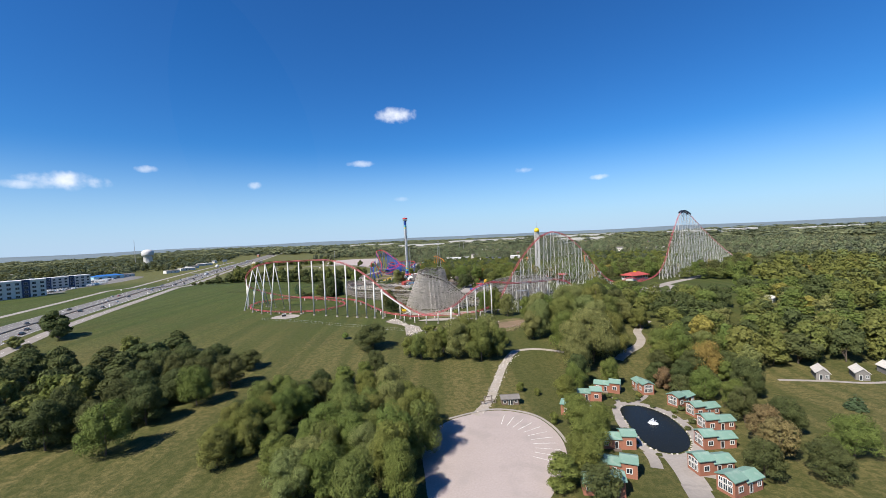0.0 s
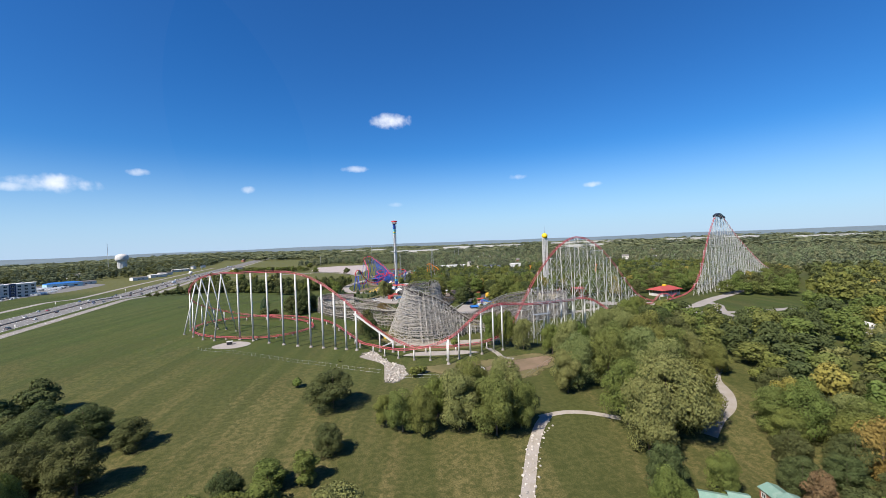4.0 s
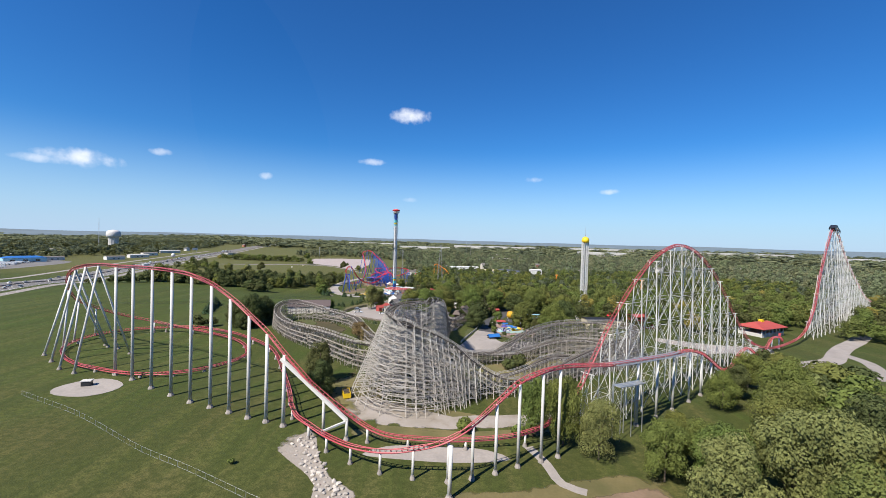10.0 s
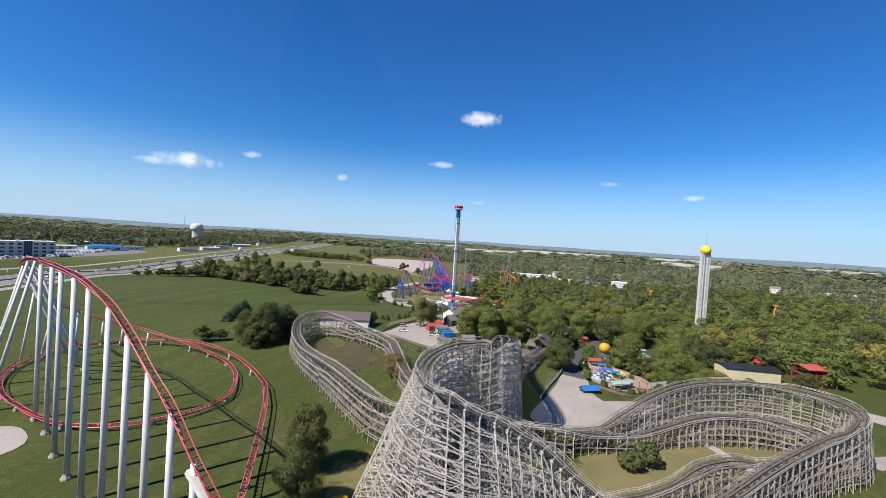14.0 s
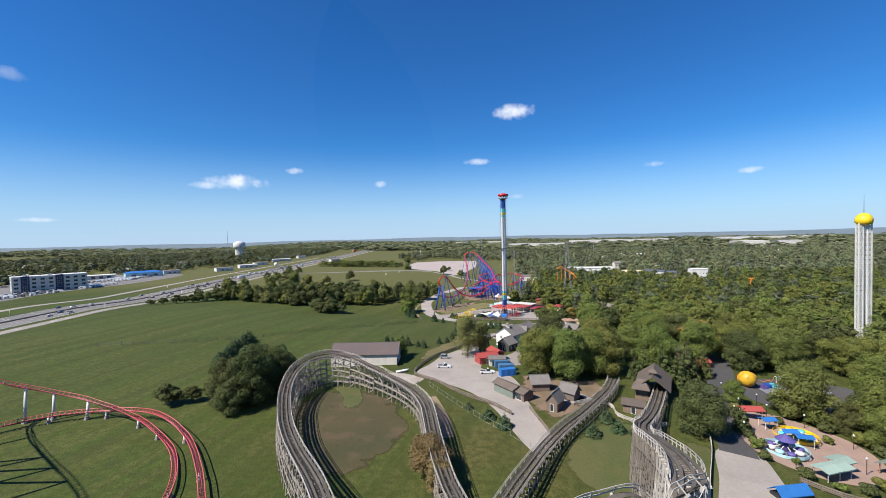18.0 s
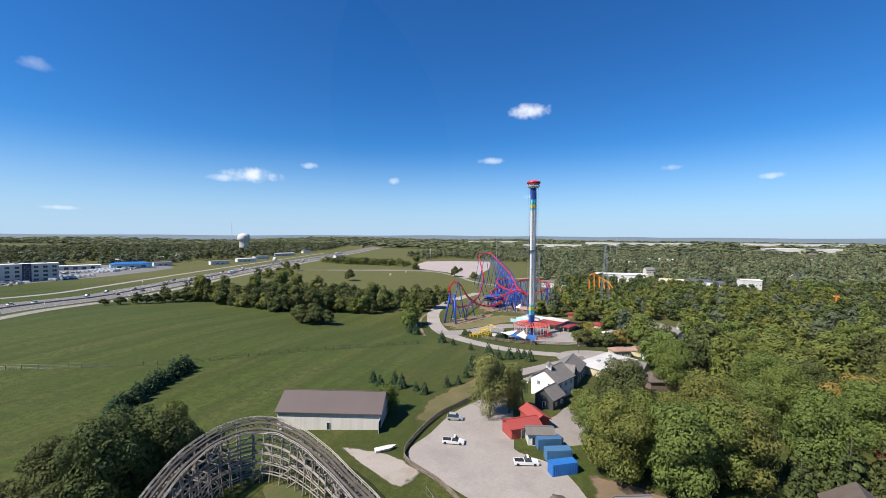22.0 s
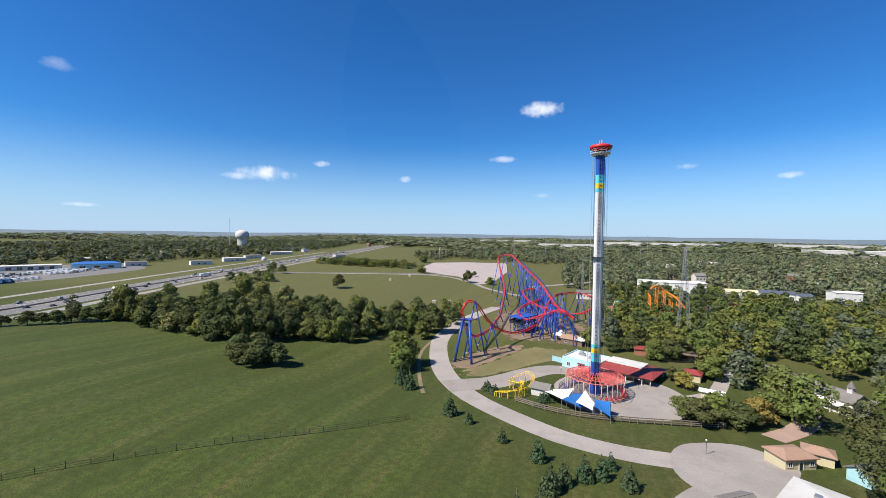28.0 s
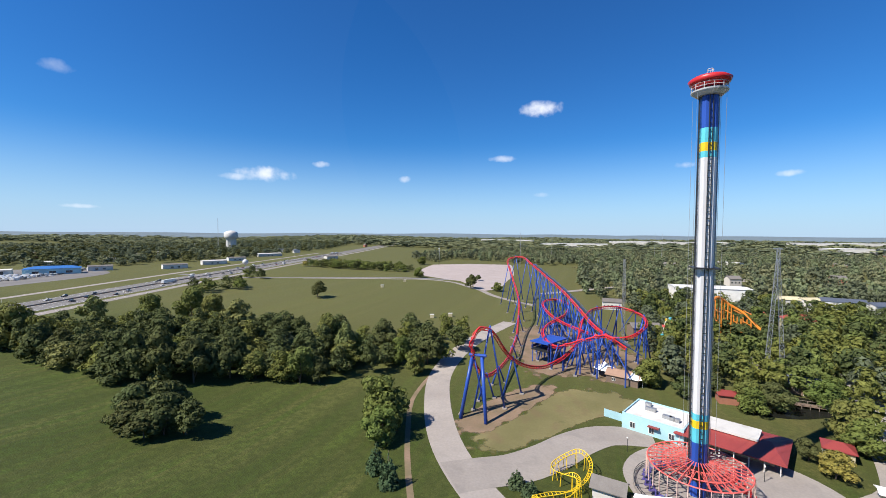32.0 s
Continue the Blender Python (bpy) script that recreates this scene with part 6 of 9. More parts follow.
# far woods take the leaf colours with distance haze painted in
HAZED = [(FAR_LEAF[0], 0.36), (FAR_LEAF[1], 0.36), (FAR_LEAF[2], 0.28)]
MIX = [(LEAF[0], 0.36), (LEAF[1], 0.27), (LEAF[2], 0.29), (LEAF[3], 0.03), (LEAF[4], 0.05)]
OPEN = [(-340, -85, 890, 1320), (-300, -130, 700, 950), (-330, -100, 930, 1160), (-150, -44, 680, 910), (-12, 75, 925, 1000), (60, 185, 895, 955), (190, 262, 436, 470), (195, 365, 1080, 1165), (120, 320, 1325, 1400), (-110, 20, 1275, 1345), (90, 340, 1100, 1150), (420, 600, 1010, 1120), (620, 900, 1330, 1480)]


def wood_clear(x, y):
    if park_clear(x, y) or any(a < x < b and c < y < d for a, b, c, d in OPEN):
        return True
    # glades, fields and streets among the farther woods
    if y > 820 and math.sin(x / 41.0 + 1.3 * math.sin(y / 67.0)) * math.sin(y / 53.0 + 0.9 * math.sin(x / 71.0)) > 0.62:
        return True
    edge = np.interp(y, [p[1] for p in NEAR_EDGE], [p[0] for p in NEAR_EDGE])
    return edge - 150 < x < edge + (30 if y < 1000 else 12)


park_wood = scatter([(-48, 712), (-30, 706), (12, 700), (40, 716), (30, 790), (-50, 790)], 9.0, 41) + near_wood[30:] + scatter([(230, 470), (300, 420), (380, 500), (480, 640), (520, 800), (420, 960), (200, 930), (40, 930), (-40, 920), (-50, 800), (-40, 745), (40, 700), (150, 620), (225, 560)], 10.0, 12, wood_clear)
for x, y, h, k in ((31, 428, 2.2, 1), (31.5, 434, 2.6, 0), (32, 440, 2.0, 1), (36, 422.5, 2.4, 1), (41, 419.5, 1.8, 0), (46, 420.5, 2.4, 1), (51, 423.5, 2.8, 0), (56, 427, 2.2, 1), (60.5, 431, 2.6, 1), (63.5, 437, 3.2, 0), (63.5, 444, 3.0, 1), (62, 450, 3.4, 0), (57, 456, 3.2, 1), (50.5, 461, 2.8, 0), (43, 462, 2.2, 1), (36, 460, 2.2, 0), (33, 453, 2.4, 1), (53, 419, 1.8, 1), (37.5, 429, 1.4, 0), (50, 436, 1.6, 1), (53, 447, 2.0, 0), (45, 455, 2.0, 1)):
    bush(x, y, h, h * 0.75, k)
for x, y, h, r, k in ((65, 431, 7, 3.6, 1), (67, 441, 8.5, 4.4, 0), (57, 422, 6, 3.2, 1), (69, 450, 10, 5, 0), (50, 466, 6.5, 3.6, 1), (76, 440, 9, 5, 2), (84, 446, 10, 5.5, 0), (95, 436, 9, 5, 1), (38, 466, 8, 3.6, 0), (72, 428, 7, 4, 1), (79, 452, 13, 7, 0), (71, 463, 12, 6, 1), (84, 434, 11, 6, 2), (126, 452, 8, 4.5, 1), (140, 460, 14, 7, 0)):
    tree(x, y, h, r, k)
close = [p for p in park_wood if p[1] < 640]
front = [p for p in close if math.hypot(p[0] - 10, p[1] - 490) < 95]
woods("park_grove", "broadleaved grove of the park", front, (13, 21), (7, 10.5), 5200, 0.033, MIX)
woods("park_grove", "broadleaved grove farther into the park", [p for p in close if p not in front], (12, 20), (6.5, 10), 1500, 0.056, MIX)
woods("park_woods", "broadleaved woods covering the park and beyond", [p for p in park_wood if p[1] >= 640], (11, 17), (5, 7.5), 500, 0.1, [(LEAF[0], 0.3), (LEAF[1], 0.34), (LEAF[2], 0.2), (FAR_LEAF[1], 0.16)])
woods("cabin_grove", "broadleaved grove beside the white cabins", grove[24:], (9, 20), (5.5, 9), 1300, 0.066, MIX)
east_wood = scatter([(300, 210), (380, 300), (480, 420), (560, 560), (480, 600), (400, 500), (320, 420), (300, 350)], 11.0, 13) + scatter([(140, 90), (260, 100), (420, 260), (520, 400), (420, 360), (300, 230), (230, 160)], 14, 14, lambda x, y: x < 210 and y < 180)
woods("east_woods", "broadleaved woods beside the cabins", east_wood, (13, 20), (6, 8.5), 380, 0.12, MIX)
mid_wood = scatter([(-260, 1160), (-60, 920), (200, 930), (420, 960), (540, 760), (560, 560), (700, 560), (1100, 900), (1200, 1300), (900, 1700), (200, 1800), (-300, 1700), (-420, 1300)], 13.5, 15, wood_clear)
woods("distant_woods", "distant broadleaved woods", mid_wood, (13, 21), (5.5, 8.5), 150, 0.165, HAZED)
belt = scatter([(-495, 1062), (-420, 1046), (-316, 1036), (-310, 1060), (-420, 1090), (-500, 1100)], 9.0, 16) + scatter([(-420, 800), (-395, 790), (-380, 830), (-400, 850)], 11, 17) + [(-452, 905), (-440, 912), (-430, 900), (-470, 930)]
lawn_belt = scatter([(-350, 612), (-330, 632), (-300, 630), (-270, 628), (-240, 627), (-222, 637), (-206, 652), (-192, 664), (-190, 690), (-200, 712), (-240, 705), (-290, 690), (-340, 650)], 8.0, 8)
lawn_belt += scatter([(-190, 664), (-172, 668), (-160, 690), (-146, 696), (-138, 715), (-142, 740), (-175, 745), (-188, 700)], 9.0, 9)
woods("lawn_belt", "dense dark belt of trees beyond the lawn", lawn_belt, (10, 17), (5.5, 8), 1100, 0.068, [(LEAF[0], 0.12), (LEAF[1], 0.7), (LEAF[2], 0.12), (LEAF[4], 0.06)])
woods("field_belt", "belt of trees across the fields", belt, (9, 14), (6, 8), 320, 0.12, MIX)
west_wood = scatter([(-700, 500), (-760, 700), (-830, 860), (-760, 900), (-720, 1100), (-800, 1500), (-1000, 2000), (-1700, 2300), (-2000, 1400), (-1500, 500), (-900, 100), (-560, 100), (-600, 320)], 19.0, 18, wood_clear)
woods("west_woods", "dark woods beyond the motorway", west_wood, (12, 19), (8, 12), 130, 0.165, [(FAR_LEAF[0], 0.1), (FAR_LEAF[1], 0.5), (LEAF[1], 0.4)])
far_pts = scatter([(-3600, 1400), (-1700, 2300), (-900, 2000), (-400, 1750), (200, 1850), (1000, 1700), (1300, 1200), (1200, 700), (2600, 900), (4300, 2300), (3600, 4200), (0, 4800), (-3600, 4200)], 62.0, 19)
woods("horizon_woods", "woods out to the horizon", far_pts, (14, 24), (34, 52), 80, 0.2, HAZED)
# single trees round the gravel car park
for x, y, h, r, k in ((-193, 941, 15, 7.5, 1), (-202, 1008, 7.5, 4.5, 1), (-272, 990, 12, 7.5, 0), (-340, 1172, 14, 9, 0), (-165, 940, 9, 6, 0)):
    tree(x, y, h, r, k)


# ================= tall swing tower =================
TX, TY = -56.8, 634.0
TZ = gz(TX, TY)
tower = thing("swing_tower", "very tall white swing ride tower with blue and yellow bands", "tower ride", (TX, TY, TZ))


def lift_to(z):
    return z - TZ


for z0, z1, m, label in ((-5.0, -1.2, BLUE_STEEL, "blue shaft foot"), (2.4, 7.8, BLUE_STEEL, "blue shaft band"), (7.8, 11.1, AQUA, "aqua shaft band"), (11.1, 12.9, YELLOW, "yellow shaft band"), (12.9, 14.4, AQUA, "aqua shaft band"), (14.4, 72, TOWER_WHITE, "long white shaft"), (72, 73.4, AQUA, "aqua shaft band"), (73.4, 75.3, YELLOW, "yellow shaft band"), (75.3, 78.5, AQUA, "aqua shaft band"), (78.5, 85.6, BLUE_STEEL, "blue shaft head")):
    r = 1.55
    s = r * 0.62
    o = [(r, -s), (r, s), (s, r), (-s, r), (-r, s), (-r, -s), (-s, -r), (s, -r)]
    Geo().prism(o, lift_to(z0), lift_to(z1)).obj("shaft", m, tower, label)
Geo().prism([(1.7 * math.cos(radians(45 * k + 22)), 1.7 * math.sin(radians(45 * k + 22))) for k in range(8)], lift_to(-1.2), lift_to(2.4)).obj("hub", DARK_STEEL, tower, "dark drive hub")
for a in (0, 90, 180, 270):
    ca, sa = math.cos(radians(a)), math.sin(radians(a))
    g = Geo()
    for off in (-0.35, 0.35):
        x, y = 1.9 * ca - off * sa, 1.9 * sa + off * ca
        g.beam((x, y, 0.5), (x, y, lift_to(85.8)), 0.16)
    for k in range(58):
        z = 2 + k * 1.5
        g.beam((1.9 * ca + 0.35 * sa, 1.9 * sa - 0.35 * ca, z), (1.9 * ca - 0.35 * sa, 1.9 * sa + 0.35 * ca, z), 0.12)
        g.beam((1.9 * ca, 1.9 * sa, z), (1.5 * ca, 1.5 * sa, z), 0.1)
    g.obj("guide_rail", DARK_STEEL if a in (180, 270) else GREY_STEEL, tower, "ladder-like steel guide rail")
for a in (35, 145, 215, 325):
    x, y = 3.4 * math.cos(radians(a)), 3.4 * math.sin(radians(a))
    Geo().tube([(x, y, 8), (x, y, lift_to(86))], 0.035, 5).obj("cable", GREY_STEEL, tower, "thin hoist cable")
g = Geo().box((0, 0, lift_to(47.5)), (5.2, 5.2, 0.3))
g.obj("guide_frame", DARK_STEEL, tower, "dark guide frame round the shaft")
Geo().lathe([(2.6, lift_to(85.6)), (3.6, lift_to(86.4)), (3.7, lift_to(86.7)), (2.2, lift_to(86.8))], 24).obj("gallery", TOWER_WHITE, tower, "white maintenance gallery")
for k in range(12):
    a = math.pi * k / 6
    Geo().beam((3.6 * math.cos(a), 3.6 * math.sin(a), lift_to(86.7)), (3.6 * math.cos(a), 3.6 * math.sin(a), lift_to(88)), 0.1).obj("gallery_post", TOWER_WHITE, tower)
for z in (87.3, 88.0):
    Geo().tube([(3.6 * math.cos(math.pi * k / 12), 3.6 * math.sin(math.pi * k / 12), lift_to(z)) for k in range(25)], 0.06, 5).obj("gallery_rail", TOWER_WHITE, tower)
Geo().lathe([(2.4, lift_to(87.6)), (3.9, lift_to(88.3)), (4.25, lift_to(89.1)), (3.4, lift_to(89.7)), (1.6, lift_to(90.1)), (0.2, lift_to(90.2))], 28).obj("cap", VIVID_RED, tower, "red dish-shaped cap", smooth=True)
g = Geo()
for k in range(5):
    a = 2 * math.pi * k / 5
    g.beam((0.8 * math.cos(a), 0.8 * math.sin(a), lift_to(90)), (0.6 * math.cos(a), 0.6 * math.sin(a), lift_to(91.6)), 0.08)
g.tube([(0.65 * math.cos(2 * math.pi * k / 10), 0.65 * math.sin(2 * math.pi * k / 10), lift_to(91.5)) for k in range(11)], 0.06, 5)
g.obj("beacon_cage", TOWER_WHITE, tower, "small white cage on the cap")
# swing carriage parked at the bottom: ring, arms and chairs
ring_z = 7.6
for rr, m in ((4.0, CORAL), (7.2, CORAL), (10.4, CORAL)):
    Geo().tube([(rr * math.cos(math.pi * k / 24), rr * math.sin(math.pi * k / 24), ring_z - 0.04 * rr) for k in range(49)], 0.16, 6).obj("ring", m, tower, "coral steel ring")
for k in range(32):
    a = 2 * math.pi * k / 32
    ca, sa = math.cos(a), math.sin(a)
    g = Geo().beam((2.2 * ca, 2.2 * sa, ring_z + 1.0), (10.6 * ca, 10.6 * sa, ring_z - 0.4), 0.16).beam((2.2 * ca, 2.2 * sa, ring_z - 1.2), (10.4 * ca, 10.4 * sa, ring_z - 0.5), 0.12)
    for q in (4.4, 6.4, 8.4):
        g.beam((q * ca, q * sa, ring_z + 0.6 - 0.08 * q), (q * ca, q * sa, ring_z - 1.0), 0.1)
        g.beam((q * ca, q * sa, ring_z + 0.6 - 0.08 * q), ((q + 1.8) * ca, (q + 1.8) * sa, ring_z - 0.8), 0.08)
    arm = g.obj("arm", CORAL, tower, "coral lattice arm")
    x, y = 10.6 * ca, 10.6 * sa
    Geo().tube([(x, y, ring_z - 0.4), (x, y, 2.6)], 0.12, 5).obj("hanger", material("pale_rod", (0.7, 0.5, 0.42), 0.5) if k == 0 else bpy.data.materials["pale_rod"], arm)
    s = Geo()
    c, d, w = V(x, y, 1.5), V(-sa, ca, 0), V(ca, sa, 0)
    for o in (-0.5, 0.5):
        p = c + w * o
        s.beam(p - d * 0.3, p + d * 0.3, 0.8, 0.25).beam(p - d * 0.35 + V(0, 0, 0.1), p - d * 0.55 + V(0, 0, 1.1), 0.8, 0.2)
    s.obj("chair", PURPLE if 8 < k < 20 else (VIVID_RED if k > 24 or k < 5 else BLUE_STEEL), arm, "moulded double chair")
Geo().lathe([(13.4, -0.3), (13.4, 0.5), (12.9, 0.5), (12.8, 0.3), (0.5, 0.3)], 40).obj("deck", CONCRETE, tower, "round pale loading deck")
g = Geo()
for z in (0.9, 1.5):
    g.tube([(13.2 * math.cos(math.pi * k / 24), 13.2 * math.sin(math.pi * k / 24), z) for k in range(3, 40)], 0.07, 5)
for k in range(3, 40, 2):
    g.beam((13.2 * math.cos(math.pi * k / 24), 13.2 * math.sin(math.pi * k / 24), 0.4), (13.2 * math.cos(math.pi * k / 24), 13.2 * math.sin(math.pi * k / 24), 1.5), 0.1)
g.obj("railing", DARK_STEEL, tower, "dark railing round the deck")
for k in range(40):
    a = 2 * math.pi * k / 40
    Geo().beam((4.5 * math.cos(a), 4.5 * math.sin(a), 0.33), (12.2 * math.cos(a), 12.2 * math.sin(a), 0.33), 0.16, 0.06).obj("deck_marking", DARK_STEEL, tower)

# shade sails over the queue
for k, (pts, m, lab) in enumerate(((((-74, 617, 4.2), (-64, 613, 3.2), (-61, 622, 4.8), (-70, 624, 3.0)), CANVAS_WHITE, "white"), (((-66, 612.5, 3.6), (-58, 609, 3.0), (-54.5, 619, 4.6), (-62, 620, 3.2)), CANVAS_BLUE, "blue"), (((-60, 609, 4.4), (-53, 607.5, 3.0), (-52, 612, 3.6), (-56, 620, 5.0)), CANVAS_WHITE, "white"), (((-52.5, 607.5, 4.2), (-46, 605, 2.6), (-45.5, 613, 4.4), (-52, 617, 3.2)), CANVAS_BLUE, "blue"))):
    pts = [(-74 + (x + 74) * 0.76, y, z) for x, y, z in pts]
    c = V(*[sum(p[i] for p in pts) / 4 for i in range(3)])
    t = thing("shade_sail", lab + " fabric shade sail stretched over the queue", "shade sail", on_ground(c.x, c.y), group="shade sails")
    z0 = gz(c.x, c.y)
    g = Geo()
    n = 8
    q = []
    for i in range(n + 1):
        for j in range(n + 1):
            u, v = i / n, j / n
            p = (V(*pts[0]) * (1 - u) + V(*pts[1]) * u) * (1 - v) + (V(*pts[3]) * (1 - u) + V(*pts[2]) * u) * v
            pull = 1 - 0.16 * (math.sin(math.pi * u) + math.sin(math.pi * v)) * 0.5
            q.append((c.x + (p.x - c.x) * pull, c.y + (p.y - c.y) * pull, z0 + p.z))
    f = [(i * (n + 1) + j, (i + 1) * (n + 1) + j, (i + 1) * (n + 1) + j + 1, i * (n + 1) + j + 1) for i in range(n) for j in range(n)]
    g.add(q, f)
    top = [(x, y, z + 0.05) for x, y, z in q]
    g.add(top, [tt[::-1] for tt in f])
    g.obj("fabric", m, t, world=True, smooth=True)
    for p in pts:
        Geo().tube([(p[0], p[1], gz(p[0], p[1]) - 0.1), (p[0], p[1], z0 + p[2] + 0.1)], 0.09, 6).obj("mast", GREY_STEEL, t, world=True)


# ================= twin drop tower =================
DX, DY = 131.5, 570.0
drop_tower = thing("drop_tower", "white twin lattice drop tower with one yellow head", "tower ride", on_ground(DX, DY))
dz = gz(DX, DY)
drop_tower.matrix_basis = pose(DX, DY, dz, 0, 0, 8)
for sx in (-1.9, 1.9):
    legs = [(sx + i * 0.98, j * 0.98) for i, j in ((-1, -1), (1, -1), (1, 1), (-1, 1))]
    for x, y in legs:
        Geo().beam((x, y, 0), (x, y, 60.5 - dz), 0.4).obj("leg", TRIM_WHITE, drop_tower)
    for k in range(24):
        z0, z1 = k * 2.6, (k + 1) * 2.6
        g = Geo()
        for a, b in zip(legs, legs[1:] + legs[:1]):
            g.beam((*a, z0), (*b, z1), 0.24).beam((*a, z1), (*b, z1), 0.24).beam((*b, z0), (*a, z1), 0.2)
        g.obj("lattice", TRIM_WHITE, drop_tower)
    Geo().box((sx * 1.5, 0, 3.0), (3.2, 4.6, 1.1)).obj("carriage", TRIM_WHITE, drop_tower, "white seat carriage at the bottom")
Geo().lathe([(2.4, 58.9 - dz), (3.3, 59.8 - dz), (3.5, 61.6 - dz), (2.9, 63.2 - dz), (1.6, 64.4 - dz), (0.2, 64.8 - dz)], 18).obj("head", YELLOW, drop_tower, "yellow domed head", smooth=True)
for k in range(12):
    Geo().box((0, 0, 5.0 * k + 2.4), (2.6, 0.3, 0.3)).obj("tie_bar", TRIM_WHITE, drop_tower)
Geo().tube([(0, 0, 60 - dz), (0, 0, 74 - dz)], 0.26, 6, 0.06).obj("mast", GREY_STEEL, drop_tower)
Geo().lathe([(7.5, -0.2), (7.5, 1.2), (6.5, 1.3)], 20).obj("base", TRIM_WHITE, drop_tower, "white fenced base")

# ================= blue and red inverted coaster =================
inv = thing("inverted_coaster", "inverted roller coaster with red track on blue supports", "roller coaster", on_ground(-100, 700))
I_LIFT = [(-66, 700, 10), (-71, 708, 11.6), (-75.5, 716, 12.8), (-82, 745, 14.6), (-93, 790, 18.5), (-109, 835, 24.5), (-124, 870, 31), (-131, 886, 34), (-137, 893, 34.3), (-143, 891, 33.2), (-144, 880, 31), (-139, 862, 26), (-131, 835, 18), (-122, 800, 10), (-118, 770, 3.5), (-115, 745, 0.5), (-113.5, 722, 0.2), (-113.2, 705, -0.6), (-113.8, 690, 0), (-115.2, 673, 2.4), (-116, 665, 7), (-117, 660.5, 12.5), (-117.3, 660, 18.4), (-116, 661.5, 21.8), (-112.8, 664.5, 22), (-111, 668.5, 18.4), (-108.8, 674.5, 11.6), (-106, 681, 6.5), (-102, 690, 2.0), (-96.5, 702, -0.8), (-90, 712, 0.5)]
I_TURN = [(-90, 712, 0.5), (-84, 722, 5), (-83, 735, 11), (-79, 748, 15), (-72, 762, 15.4), (-63, 770, 14.8), (-56, 766, 13.6), (-52.5, 752, 12.6), (-55, 737, 10.5), (-63, 728, 8), (-74, 730, 7), (-88, 742, 8), (-98, 760, 9), (-104, 780, 10), (-106, 798, 11), (-100, 810, 11), (-92, 806, 10), (-90, 790, 9), (-92, 770, 8)]
I_END = [(-92, 770, 8), (-97, 750, 8), (-101, 735, 7), (-98, 722, 4.6), (-93, 715, 4.4), (-86, 712, 7.4), (-79, 708, 11), (-73.5, 706, 13.4), (-70, 702, 13)]
for line in (I_LIFT, I_TURN, I_END):
    steel_track(inv, line, VIVID_RED, VIVID_RED, bank=22.0, gauge=1.2, rail_r=0.14, spine_r=0.34, drop=-0.85, tie_every=1)


def a_frame(parent, p, width=5.0, r=0.42):
    z0 = gz(p.x, p.y)
    g = Geo()
    top = V(p.x, p.y, p.z + 1.6)
    for k, (ox, oy) in enumerate(((width, 2.2), (-width, -2.2))):
        f = V(p.x + ox, p.y + oy, gz(p.x + ox, p.y + oy) - 0.2)
        Geo().tube([f, top], r, 8, r * 0.8).obj("support", BLUE_STEEL, parent, world=True, smooth=True)
        Geo().box((f.x, f.y, f.z + 0.3), (1.5, 1.5, 0.8)).obj("footing", CONCRETE, parent, world=True)


for line, ks in ((I_LIFT, (0.03, 0.07, 0.11, 0.15, 0.19, 0.23, 0.26, 0.29, 0.32, 0.36, 0.4, 0.45, 0.52, 0.58, 0.64, 0.70, 0.74, 0.80, 0.83, 0.86, 0.89, 0.93)), (I_TURN, (0.05, 0.12, 0.19, 0.26, 0.33, 0.40, 0.47, 0.55, 0.62, 0.70, 0.78, 0.86, 0.94)), (I_END, (0.2, 0.4, 0.55, 0.7, 0.85))):
    s = spline(line, 1.0)
    for k in ks:
        p = s[int(k * (len(s) - 1))]
        a_frame(inv, p, 2.2 + 0.13 * max(0, p.z), 0.36)
lift_line = spline(I_LIFT, 1.0)
lift_line = lift_line[:int(0.33 * len(lift_line))]
g = Geo()
for a, b in zip(lift_line, lift_line[1:]):
    d = (b - a).normalized()
    w = d.cross(V(0, 0, 1)).normalized()
    g.beam(a + w * 1.5 + V(0, 0, 0.6), b + w * 1.5 + V(0, 0, 0.6), 0.8, 0.08)
g.obj("catwalk", DARK_STEEL, inv, "dark catwalk along the lift", world=True)
for sgn in (-1, 1):
    for hh in (1.2, 1.7):
        g = Geo()
        for a, b in zip(lift_line, lift_line[1:]):
            w = (b - a).normalized().cross(V(0, 0, 1)).normalized()
            g.beam(a + w * (1.5 + 0.45 * sgn) + V(0, 0, hh), b + w * (1.5 + 0.45 * sgn) + V(0, 0, hh), 0.07)
        g.obj("handrail", BLUE_STEEL, inv, world=True)
for line, gap_m in ((lift_line, 9), (spline(I_TURN, 1.0), 11), (spline(I_END, 1.0), 8)):
    for k in range(0, len(line) - gap_m, gap_m):
        a, b = line[k], line[k + gap_m]
        za, zb = gz(a.x, a.y), gz(b.x, b.y)
        if a.z - za > 5:
            Geo().tube([(a.x + 1.5, a.y, za + 0.3 * (a.z - za)), (b.x - 1.0, b.y, b.z)], 0.2, 6).obj("cross_brace", BLUE_STEEL, inv, world=True)
            Geo().tube([(a.x, a.y, za - 0.2), (a.x, a.y, a.z + 0.8)], 0.3, 7).obj("support", BLUE_STEEL, inv, world=True)
for x, y, z in ((-119.9, 655.7, 14), (-111, 654.3, 14)):
    Geo().tube([(x, y, gz(x, y)), (x + (2.5 if x < -115 else -3.2), 661, z)], 0.6, 10).obj("column", BLUE_STEEL, inv, world=True, smooth=True)
Geo().tube([(-118.5, 660.5, 14), (-112.5, 660.5, 14)], 0.5, 8).obj("crossbar", BLUE_STEEL, inv, world=True)
st = thing("coaster_station", "raised blue and dark coaster station with open sides", "station", on_ground(-97, 726), -28)
